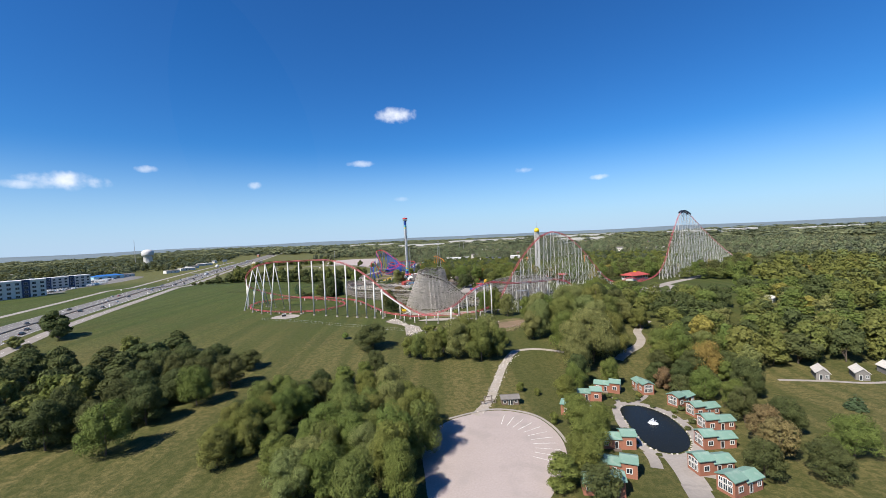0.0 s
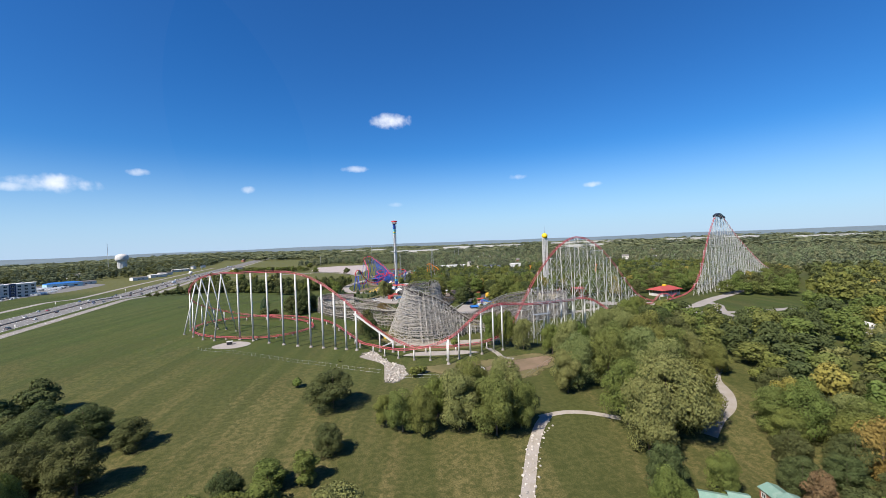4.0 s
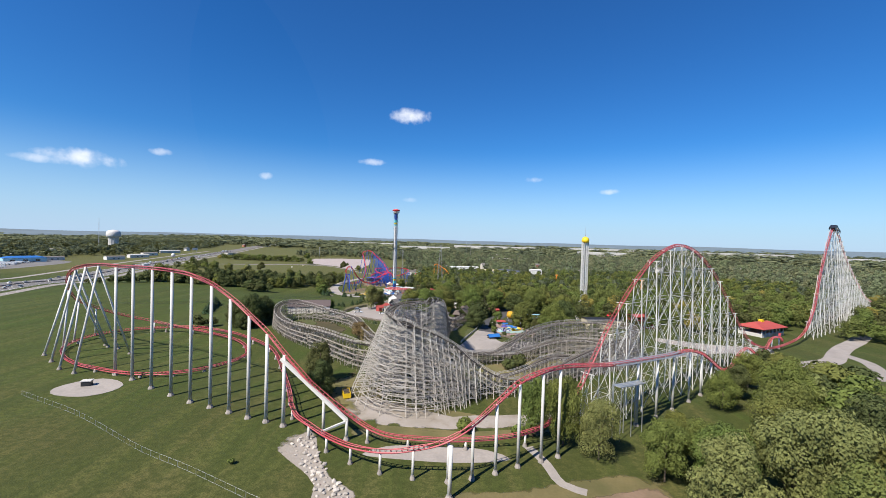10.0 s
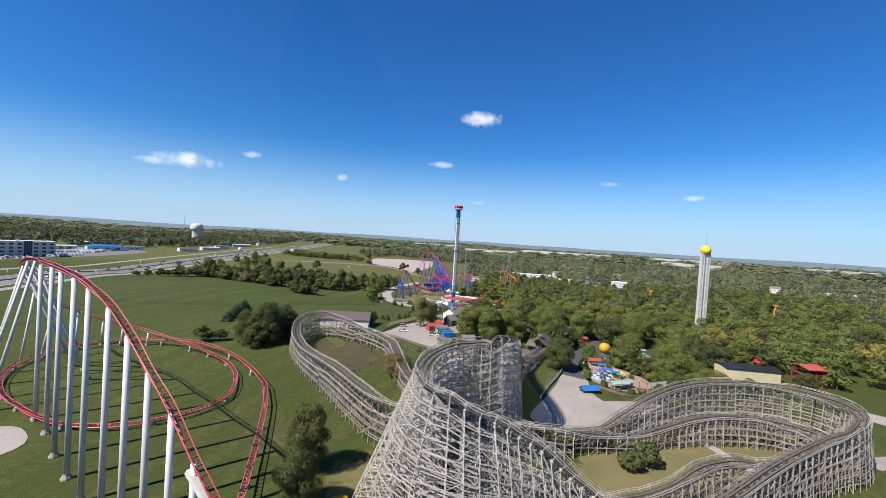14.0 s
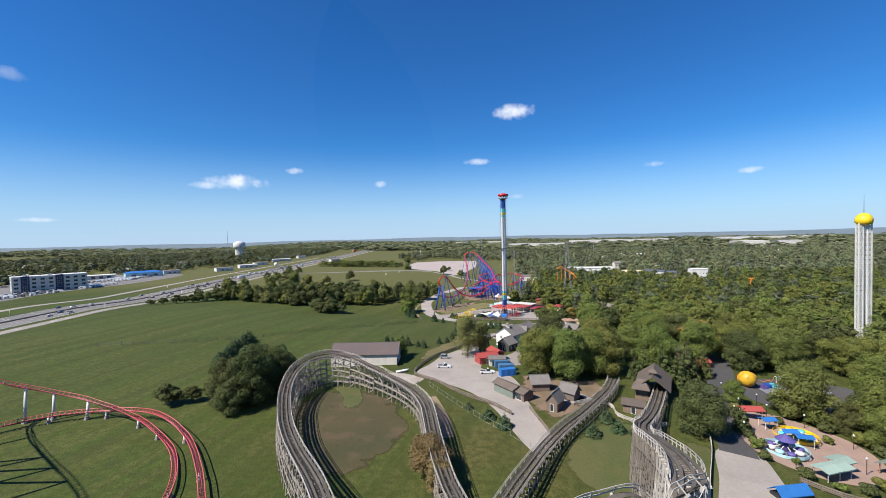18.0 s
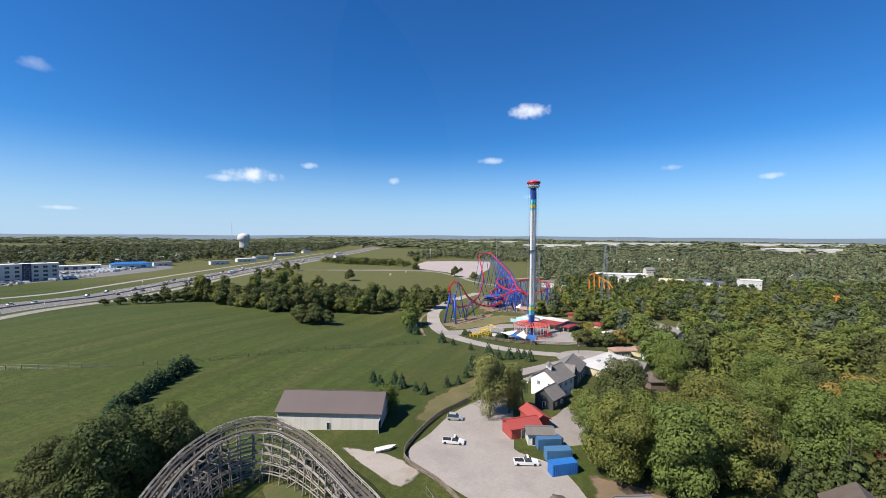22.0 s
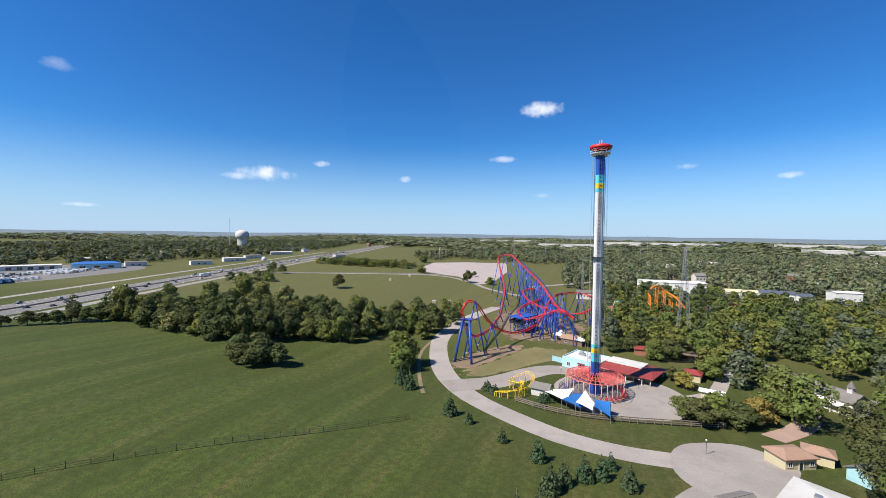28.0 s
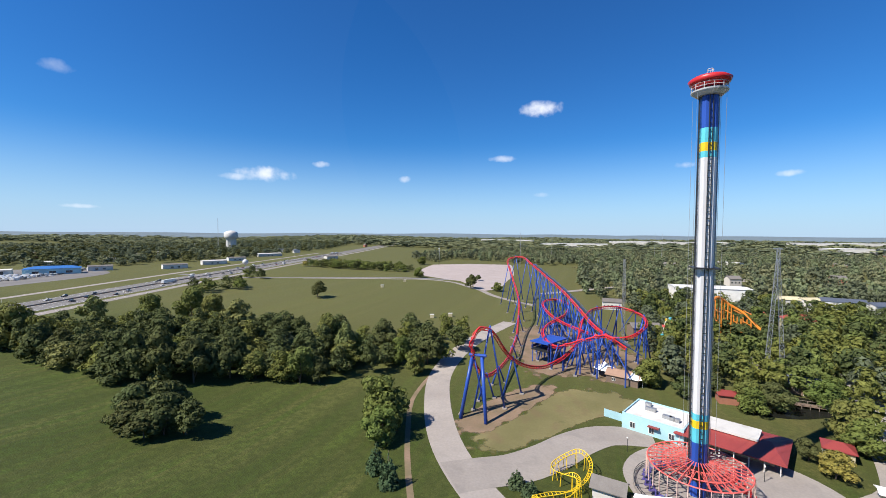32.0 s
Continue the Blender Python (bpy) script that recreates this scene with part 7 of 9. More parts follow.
Geo().box((0, 0, 6.0), (9, 16, 0.6)).obj("platform", DARK_STEEL, st)
Geo().box((0, 0, 9.6), (9.6, 17, 0.5)).obj("roof", BLUE_STEEL, st, "flat blue roof")
for i in (-1, 1):
    for j in range(5):
        Geo().beam((i * 4.2, -7.2 + 3.6 * j, -0.3), (i * 4.2, -7.2 + 3.6 * j, 9.6), 0.3).obj("post", BLUE_STEEL, st)
    Geo().box((i * 4.4, 0, 7.2), (0.15, 16, 1.3)).obj("parapet", PURPLE, st)
for x, y, r in ((-73, 712, 4.5), (-62, 704, 4)):
    t = thing("canopy", "pale peaked fabric canopy over the queue", "canopy", on_ground(x, y), group="queue canopies")
    Geo().lathe([(r, 3.2), (r * 0.98, 3.35), (r * 0.4, 4.4), (0.15, 6.0)], 8).obj("fabric", CANVAS_WHITE, t)
    for k in range(4):
        a = radians(45 + 90 * k)
        Geo().tube([(r * 0.8 * math.cos(a), r * 0.8 * math.sin(a), -0.2), (r * 0.8 * math.cos(a), r * 0.8 * math.sin(a), 3.4)], 0.1, 6).obj("post", TRIM_WHITE, t)

# ---- tall lattice masts of the skycoaster and wire masts
for x, y, top in ((-11.5, 727, 49.5), (-4.5, 729.5, 49.5), (-62, 760, 42)):
    t = thing("lattice_mast", "tall thin grey lattice mast", "mast", on_ground(x, y), group="lattice masts")
    h = top - gz(x, y)
    w = 0.9
    for i, j in ((-1, -1), (1, -1), (0, 1)):
        Geo().beam((i * w, j * w, 0), (i * w * 0.6 + (3.2 if x < -8 and x > -20 else (-3.2 if x > -8 else 0)), j * w * 0.6, h), 0.12).obj("leg", GREY_STEEL, t)
    for k in range(26):
        u, v = k / 26, (k + 1) / 26
        sh = (3.2 if x < -8 and x > -20 else (-3.2 if x > -8 else 0))
        c = [[(i * w * (1 - 0.4 * q) + sh * q, j * w * (1 - 0.4 * q), h * q) for i, j in ((-1, -1), (1, -1), (0, 1))] for q in (u, v)]
        g = Geo()
        for a in range(3):
            g.beam(c[0][a], c[1][(a + 1) % 3], 0.07).beam(c[1][a], c[1][(a + 1) % 3], 0.07)
        g.obj("lacing", GREY_STEEL, t)
t = thing("mast_head", "steel crossbeam joining the two masts", "mast head", (-8, 728.5, 49.6))
Geo().beam((-1.6, -0.2, 0), (1.6, 0.2, 0), 0.5).obj("beam", GREY_STEEL, t)

# ---- orange slide coaster frame and orange arms among the trees
t = thing("orange_ride", "orange steel ride frame among the trees", "ride", on_ground(-9, 782))
t.scale = (1.1, 1.1, 1.45)
for k in range(5):
    for j in range(3):
        Geo().beam((k * 4 - 8, j * 5 - 5, 0), (k * 4 - 8, j * 5 - 5, 14 + 4 * math.sin(k * 1.3)), 0.4).obj("post", ORANGE, t)
    g = Geo()
    for z in (5, 9, 13):
        g.beam((k * 4 - 8, -5, z), (k * 4 - 8, 5, z), 0.3)
    g.obj("crossbeam", ORANGE, t)
Geo().tube(spline([(-8, -5, 17), (-4, 0, 18), (2, 4, 15), (8, 3, 12), (12, -2, 8), (16, -8, 4)], 1.0), 0.5, 6).obj("slide", ORANGE, t)
for (x, y, h) in ((155, 757, 17), (226, 655, 22)):
    t = thing("orange_tower", "slim orange ride tower rising over the trees", "ride tower", on_ground(x, y), group="orange ride towers")
    Geo().tube([(0, 0, 0), (0, 0, h * 0.75), (1, 0, h)], 0.7, 8, 0.5).obj("arm", ORANGE, t)
    Geo().box((0.6, 0, h), (3.6, 1.2, 1.2)).obj("head", ORANGE, t)

# ---- yellow pumpkin-like ball ride, small rides of the kiddie plaza
t = thing("ball_slide", "huge yellow ball with orange stripes and a dark mouth", "ride", on_ground(50, 488))
Geo().lathe([(0.4, 0.3), (2.0, 0.7), (3.0, 1.8), (3.4, 3.4), (3.0, 5.0), (2.0, 6.1), (0.5, 6.6)], 22).obj("ball", AMBER, t, smooth=True)
for k in range(7):
    a = 2 * math.pi * k / 7
    Geo().tube(spline([(3.46 * math.sin(b) * math.cos(a + 0.16 * math.sin(6 * b)), 3.46 * math.sin(b) * math.sin(a + 0.16 * math.sin(6 * b)), 3.45 - 3.2 * math.cos(b)) for b in [0.5 + 0.27 * i for i in range(9)]], 0.5), 0.1, 5).obj("stripe", ORANGE, t, "wavy orange stripe")
Geo().lathe([(1.3, 0), (1.5, 0.3), (1.2, 0.5)], 16).obj("mouth", DARK_STEEL, t, "dark round opening")
mouth = t.children[-1]
mouth.location, mouth.rotation_euler = (2.5, -1.6, 4.4), (radians(60), 0, radians(55))
t.scale = (0.85, 0.85, 0.85)
t = thing("flat_ride", "flat purple and blue fairground ride platform", "ride", on_ground(64, 490), 12)
Geo().box((0, 0, 0.6), (22, 9, 0.5)).obj("platform", GREY_STEEL, t)
for k in range(9):
    Geo().box((-9 + 2.2 * k, 1.5 * math.sin(k), 1.4), (1.5, 2.2, 1.1)).obj("car", (PURPLE, BLUE_STEEL, AQUA)[k % 3], t)
Geo().box((4, 3.2, 3.6), (12, 3, 0.3)).obj("roof", SKY_WALL, t)
for x in (-1.5, 4, 9.5):
    Geo().beam((x, 4.4, 0), (x, 4.4, 3.6), 0.2).obj("post", TRIM_WHITE, t)


def round_ride(x, y, r, label, mat_deck, mats, roof=None):
    t = thing("round_ride", label, "ride", on_ground(x, y), group="small round rides")
    Geo().lathe([(r, 0), (r, 0.35), (r * 0.3, 0.4)], 24).obj("deck", mat_deck, t)
    for k in range(8):
        a = 2 * math.pi * k / 8
        c = (r * 0.68 * math.cos(a), r * 0.68 * math.sin(a), 1.0)
        car = Geo().lathe([(0.5, -0.5), (0.95, -0.2), (0.9, 0.3), (0.4, 0.4)], 10, c).obj("car", mats[k % len(mats)], t, smooth=True)
        Geo().beam((0.6 * math.cos(a), 0.6 * math.sin(a), 1.8), (c[0], c[1], 1.2), 0.14).obj("arm", TRIM_WHITE, t)
    Geo().lathe([(0.8, 0.3), (0.6, 2.0), (0.3, 2.6)], 12).obj("hub", mats[0], t, smooth=True)
    if roof:
        Geo().lathe([(r * 0.5, 3.2), (r * 0.3, 3.8), (0.1, 4.6)], 12).obj("roof", roof, t)
    for k in range(16):
        a, b = 2 * math.pi * k / 16, 2 * math.pi * (k + 1) / 16
        Geo().beam((r * 1.08 * math.cos(a), r * 1.08 * math.sin(a), 0.8), (r * 1.08 * math.cos(b), r * 1.08 * math.sin(b), 0.8), 0.08, 0.7).obj("fence_panel", mats[-1], t)
    return t


round_ride(45.5, 446.5, 4.6, "round kiddie ride with a yellow fence and blue awnings", CREAM_WALL, (YELLOW, AQUA, YELLOW))
round_ride(38, 435, 4.4, "round kiddie ride with pale arms and purple cars", GREY_STEEL, (PURPLE, TRIM_WHITE, SKY_WALL), PURPLE)
for x, y, rz in ((40.3, 449.5, 20), (42.5, 443.3, 10), (44.8, 441.3, 0)):
    t = thing("awning", "dark blue awning on white posts", "awning", on_ground(x, y), rz, group="blue awnings")
    Geo().gable(-1.9, 1.9, -1.3, 1.3, 2.6, 0.5, 0.1, 0.08).obj("cloth", CANVAS_BLUE, t)
    for i in (-1, 1):
        for j in (-1, 1):
            Geo().beam((i * 1.7, j * 1.2, 0), (i * 1.7, j * 1.2, 2.6), 0.1).obj("post", TRIM_WHITE, t)
t = thing("ride_shelter", "small red roofed shelter on white posts", "shelter", on_ground(38.5, 455.5), 8)
Geo().gable(-2.6, 2.6, -1.4, 1.4, 2.8, 0.7).obj("roof", RED_ROOF, t)
for i in (-1, 1):
    for j in (-1, 1):
        Geo().beam((i * 2.4, j * 1.2, -0.1), (i * 2.4, j * 1.2, 2.8), 0.14).obj("post", TRIM_WHITE, t)
t = thing("ride_cover", "folded blue tarpaulin over a parked ride cart", "cart", on_ground(29, 413), 22)
Geo().gable(-3.4, 3.4, -1.5, 1.5, 1.2, 1.3, 0.2, 0.15).obj("tarpaulin", CANVAS_BLUE, t)
Geo().box((0, 0, 0.6), (6.6, 2.8, 0.6)).obj("bed", DARK_STEEL, t)
for x, y in ((41, 424.5), (44.5, 427), (47, 431)):
    t = thing("stall", "small stall with a pale green roof", "stall", on_ground(x, y), 30, group="pale green stalls")
    Geo().gable(-1.9, 1.9, -1.6, 1.6, 2.3, 0.4).obj("roof", material("pale_green_roof", (0.27, 0.36, 0.31), 0.7) if x == 41 else bpy.data.materials["pale_green_roof"], t)
    for i in (-1, 1):
        for j in (-1, 1):
            Geo().beam((i * 1.7, j * 1.4, -0.1), (i * 1.7, j * 1.4, 2.3), 0.12).obj("post", TRIM_WHITE, t)
t = thing("pavilion", "long green roofed open pavilion", "pavilion", on_ground(60, 434), 32)
Geo().gable(-4.5, 4.5, -1.8, 1.8, 3.0, 0.9).obj("roof", SIDING_GREEN, t)
for i in range(4):
    for j in (-1, 1):
        Geo().beam((-4 + 2.66 * i, j * 1.6, -0.1), (-4 + 2.66 * i, j * 1.6, 3.0), 0.16).obj("post", BRICK, t)

# ---- small yellow family coaster beside the tower
mini = thing("kiddie_coaster", "small yellow steel family coaster with a looping layout", "roller coaster", on_ground(-86, 625))
MINI = [(-92, 618, 1.6), (-88, 616.5, 2.4), (-84, 618, 3.6), (-82.5, 622, 4.4), (-83.5, 626, 4.0), (-87, 628, 2.8), (-89, 632, 2.2), (-86, 636, 3.4), (-82.5, 637.5, 4.4), (-80, 635, 3.6), (-80.5, 630, 2.2), (-84, 624, 1.4), (-89, 621, 1.2), (-92, 618, 1.6)]
MINI = [(x, y, z + gz(x, y)) for x, y, z in MINI]
track = rails(MINI, gap=0.9, bank=4.0)
for sgn in (-1, 1):
    Geo().tube([p + w * sgn * 0.45 for p, d, w, u in track], 0.1, 5).obj("rail", YELLOW, mini, world=True, smooth=True)
g = Geo()
for p, d, w, u in track:
    g.beam(p - w * 0.5, p + w * 0.5, 0.12)
tagged(g.obj("crosstie", YELLOW, mini, world=True), kind="stuff")
for k, (p, d, w, u) in enumerate(track):
    if k % 3 == 0:
        for sgn in (-1, 1):
            f = p + w * sgn * 0.8
            Geo().beam((f.x, f.y, gz(f.x, f.y) - 0.1), p + w * sgn * 0.4, 0.14).obj("post", YELLOW, mini, world=True)


# ================= buildings =================
def opening(parent, c, w, h, face, kind="window", frame_mat=None, glass=None, proud=0.06):
    """A framed window or door on a wall. c: middle, in the thing's own axes; face: the wall's outward direction in degrees."""
    a = radians(face)
    n, s = V(math.cos(a), math.sin(a), 0), V(-math.sin(a), math.cos(a), 0)
    c = V(*c)
    fr = Geo()
    t = 0.14
    for sg in (-1, 1):
        fr.beam(c + s * sg * (w / 2) + V(0, 0, -h / 2) + n * proud, c + s * sg * (w / 2) + V(0, 0, h / 2) + n * proud, t)
        fr.beam(c - s * (w / 2) + V(0, 0, sg * h / 2) + n * proud, c + s * (w / 2) + V(0, 0, sg * h / 2) + n * proud, t)
    if kind == "window":
        fr.beam(c + V(0, 0, -h / 2) + n * proud, c + V(0, 0, h / 2) + n * proud, t * 0.6)
    ob = fr.obj(kind, frame_mat or TRIM_WHITE, parent)
    p = Geo().beam(c - s * (w / 2) + n * 0.03, c + s * (w / 2) + n * 0.03, 0.05, h)
    q = Geo()
    q.add([c - s * w / 2 - V(0, 0, h / 2) + n * 0.045, c + s * w / 2 - V(0, 0, h / 2) + n * 0.045, c + s * w / 2 + V(0, 0, h / 2) + n * 0.045, c - s * w / 2 + V(0, 0, h / 2) + n * 0.045,
           c - s * w / 2 - V(0, 0, h / 2), c + s * w / 2 - V(0, 0, h / 2), c + s * w / 2 + V(0, 0, h / 2), c - s * w / 2 + V(0, 0, h / 2)], [(0, 1, 2, 3), (4, 5, 1, 0), (5, 6, 2, 1), (6, 7, 3, 2), (7, 4, 0, 3)])
    q.obj("pane" if kind == "window" else "leaf", glass or GLASS_DARK, ob)
    return ob


def seams(parent, x0, x1, y0, y1, z, rise, over, gap, mat, lift=0.24):
    """Standing seams of a metal roof with its ridge along x."""
    ym, slope = (y0 + y1) / 2, rise / ((y1 - y0) / 2)
    n = int((x1 - x0 + 2 * over) / gap)
    for k in range(n + 1):
        x = x0 - over + gap * k
        g = Geo()
        for ye in (y0 - over, y1 + over):
            g.beam((x, ye, z - slope * over + lift), (x, ym, z + rise + lift), 0.09, 0.09)
        g.obj("seam", mat, parent)


def house(name, label, cat, x, y, rz, w, d, h, rise, wall, roof, windows=(), doors=(), over=0.5, group="", seam=0.0, dz=0.0, hipped=0.0):
    """A plain building: ridge along its own x axis; windows and doors as (along, height, width, tall, side)."""
    t = thing(name, label, cat, on_ground(x, y, dz), rz, group)
    z0 = -0.6
    if hipped:
        g = Geo()
        for c, s in (((0, -d / 2 + 0.12, (h + z0) / 2), (w - 0.5, 0.25, h - z0)), ((0, d / 2 - 0.12, (h + z0) / 2), (w - 0.5, 0.25, h - z0)), ((-w / 2 + 0.12, 0, (h + z0) / 2), (0.25, d, h - z0)), ((w / 2 - 0.12, 0, (h + z0) / 2), (0.25, d, h - z0))):
            g.box(c, s)
        g.obj("wall", wall, t)
        r = Geo().hip(-w / 2, w / 2, -d / 2, d / 2, h, rise, hipped, over).obj("roof", roof, t)
    else:
        Geo().gable_wall(-w / 2, w / 2, -d / 2, d / 2, z0, h, rise).obj("wall", wall, t)
        r = Geo().gable(-w / 2, w / 2, -d / 2, d / 2, h, rise, over).obj("roof", roof, t)
        Geo().beam((-w / 2 - over, 0, h + rise + 0.2), (w / 2 + over, 0, h + rise + 0.2), 0.35, 0.14).obj("ridge_cap", roof, r)
    if seam:
        seams(r, -w / 2, w / 2, -d / 2, d / 2, h, rise, over, seam, roof)
    for kind, some in (("window", windows), ("door", doors)):
        for along, z, ww, hh, side in some:
            c = {0: (w / 2, along, z), 90: (along, d / 2, z), 180: (-w / 2, along, z), 270: (along, -d / 2, z)}[side]
            opening(t, c, ww, hh, side, kind)
    return t


# ---- brick cottages round the pond
def cottage():
    t = thing("cottage", "small orange brick cottage with a teal metal roof", "cottage", group="brick cottages")
    Geo().gable_wall(-5.0, 1.0, -2.3, 2.3, -0.8, 2.7, 0.9).obj("wall", BRICK, t)
    Geo().gable_wall(1.0, 5.0, -2.3, 2.3, -0.8, 3.7, 0.9).obj("gabled_end", BRICK, t)
    r = Geo().gable(-5.0, 0.7, -2.3, 2.3, 2.7, 0.9, 0.35).obj("roof", TEAL_ROOF, t)
    r2 = Geo().gable(1.0, 5.0, -2.3, 2.3, 3.7, 0.9, 0.35).obj("raised_roof", TEAL_ROOF, t, "raised teal metal roof")
    for sd, yy in ((270, -2.3), (90, 2.3)):
        opening(t, (-3.6, yy, 1.4), 1.3, 1.2, sd)
        opening(t, (3.0, yy, 1.6), 1.5, 1.4, sd)
    opening(t, (-0.6, -2.3, 1.0), 1.0, 2.1, 270, "door", glass=DARK_STEEL)
    opening(t, (-0.6, 2.3, 1.0), 1.0, 2.1, 90, "door", glass=DARK_STEEL)
    for yy in (-1.15, 0.0, 1.15):
        opening(t, (5.0, yy, 1.3), 1.05, 1.5, 0)
        opening(t, (5.0, yy, 2.9), 1.05, 1.0 if yy else 1.3, 0)
    Geo().box((-0.6, -3.0, -0.3), (2.2, 1.4, 0.5)).obj("porch", TIMBER_FENCE, t, "small timber porch")
    return t


first = cottage()
spots = ((55.5, 162.5, -14), (67, 171.5, -25), (82, 171.5, -90), (89.5, 156.5, 207), (91, 145.5, 190), (87.8, 133.6, 185), (79.5, 121.5, 183), (69.5, 108.2, 186), (50.5, 123.2, -8), (44.5, 109, -22), (37.5, 101, -10), (45.8, 146.8, 150), (71, 99.5, 200))
for k, (x, y, rz) in enumerate(spots):
    m = pose(x, y, gz(x, y) + 0.5, 0, 0, rz)
    if k == 0:
        first.matrix_basis = m
    else:
        copy_thing(first, m)
for x, y, rz in ((157, 170.8, 60), (170, 167.3, 60), (184, 168.5, 75)):
    t = house("cabin", "small grey boarded cabin with a pale gabled roof", "cabin", x, y, rz, 7.4, 4.4, 2.9, 1.7, SIDING_GREY, SHED_WALL, ((-1.8, 1.5, 1.0, 1.1, 270), (1.8, 1.5, 1.0, 1.1, 270), (-1.3, 1.5, 0.9, 1.1, 180)), ((0.6, 1.0, 1.0, 2.1, 180),), 0.4, "grey cabins")
house("kiosk", "small brown boarded kiosk with a white door", "kiosk", 23.4, 158.3, 2, 6.6, 3.6, 2.5, 0.8, SIDING_BROWN, GREY_SHINGLE, ((-2.2, 1.4, 1.1, 1.1, 270), (2.2, 1.4, 1.1, 1.1, 270)), ((-0.5, 1.0, 0.9, 2.0, 270), (0.5, 1.0, 0.9, 2.0, 270)))
t = thing("entrance_fence", "weathered timber gateway with posts", "gateway", on_ground(15, 158), 15)
for k, (x, h) in enumerate(((-3, 1.6), (-1.5, 3.2), (1.5, 3.2), (3, 1.6))):
    Geo().beam((x, 0, -0.3), (x, 0, h), 0.3).obj("post", TIMBER_FENCE, t)
for z in (2.9, 1.2):
    Geo().beam((-3 if z < 2 else -1.8, 0, z), (3 if z < 2 else 1.8, 0, z), 0.25).obj("beam", TIMBER_FENCE, t)
t = thing("fountain", "white spray of a fountain in the pond", "fountain", on_ground(69.5, 138.5, 0.1))
g = Geo()
fr = random.Random(3)
for k in range(90):
    a, q = fr.uniform(0, 6.28), fr.uniform(0.2, 1.6)
    h = 1.7 * (1 - (q / 1.7) ** 2)
    z = fr.uniform(0.05, max(0.1, h))
    p = V(q * math.cos(a), q * math.sin(a), z)
    g.beam(p, p + V(0.12 * math.cos(a), 0.12 * math.sin(a), -0.22), 0.09)
g.obj("spray", FOAM, t)
Geo().lathe([(1.7, 0.0), (1.5, 0.06), (0.2, 0.12)], 18).obj("splash_ring", FOAM, t)
rr = random.Random(8)
STONE = []
for k in range(5):
    bm = bmesh.new()
    bmesh.ops.create_icosphere(bm, subdivisions=1, radius=0.5)
    for v in bm.verts:
        v.co *= rr.uniform(0.7, 1.15)
        v.co.z *= 0.62
    me = bpy.data.meshes.new("stone")
    bm.to_mesh(me)
    bm.free()
    me.materials.append(ROCK)
    STONE.append(me)


def stones(parent_name, label, pts, size):
    t = thing(parent_name, label, "stones", on_ground(*pts[0]))
    for x, y in pts:
        ob = new("stone", STONE[rr.randrange(5)])
        ob.parent = t
        s = rr.uniform(*size)
        ob.location = Vector((x, y, gz(x, y) + 0.1 * s)) - Vector(t.location)
        ob.rotation_euler = (0, 0, rr.uniform(0, 6.28))
        ob.scale = (s, s * rr.uniform(0.7, 1.2), s)
    return t


inner_rim = flat_spline([(64.5, 153.4), (69, 156.1), (74.4, 154.4), (78, 147.2), (78, 137), (75.4, 126.8), (70.2, 119), (64, 117), (59.8, 120.8), (59.5, 130), (61.1, 141.2)], 1.5, True)
stones("pond_edging", "pale limestone blocks along the pond edge", [(p.x + rr.uniform(-0.2, 0.2), p.y + rr.uniform(-0.2, 0.2)) for p in inner_rim if rr.random() < 0.75], (0.5, 1.1))
stones("stream_stones", "scattered pale stones in the dry stream bed", scatter([(-41, 293), (-38, 300), (-31, 288), (-25, 279), (-17.5, 271), (-16, 262), (-18.5, 254), (-24, 253), (-24.5, 262), (-27, 273), (-33, 281.5)], 1.25, 31)[:290], (0.6, 1.9))
stones("path_stones", "pale stones along the rubble path", scatter([(9, 150), (14, 164), (18, 177), (25, 200), (34, 216), (38, 214), (30, 200), (24, 180), (18, 160), (13, 149)], 1.5, 33)[:120], (0.5, 1.3))
for x, y, h in ((60, 116.5, 0.9), (57, 124, 1.0), (58, 134, 0.8), (78, 133, 1.2), (79.5, 143, 1.0), (77, 153, 1.2), (70, 158.5, 1.0), (62, 153, 1.2), (66, 161, 1.2), (75, 161, 1.3), (82, 148, 1.2), (82.5, 138, 1.4), (80.5, 127, 1.3), (52, 116.5, 1.2), (73.5, 113.5, 1.3), (86, 150, 1.5), (88, 140, 1.4), (64.5, 164.5, 1.5), (77, 164.5, 1.4)):
    bush(x, y, h, h * 1.0, 1 if place_rng.random() < 0.6 else 2)

# ---- round pad with its little block, white crates, works vehicle
t = thing("pad_block", "small dark equipment block on the pad", "equipment", on_ground(-131.5, 330.5, 0.1), 20)
Geo().box((0, 0, 0.9), (3.0, 2.0, 1.6)).obj("body", DARK_STEEL, t)
Geo().box((0, 0, 1.9), (3.4, 2.4, 0.3)).obj("top", WHITE_ROOF, t)
for x, y in ((15.3, 262.5), (18.9, 263)):
    t = thing("crate", "long white storage crate lying on the grass", "crate", on_ground(x, y), 8, "white crates")
    Geo().box((0, 0, 0.45), (1.2, 4.4, 0.9)).obj("box", TRIM_WHITE, t)
    Geo().box((0, 0, 0.97), (1.35, 4.5, 0.12)).obj("lid", TRIM_WHITE, t)


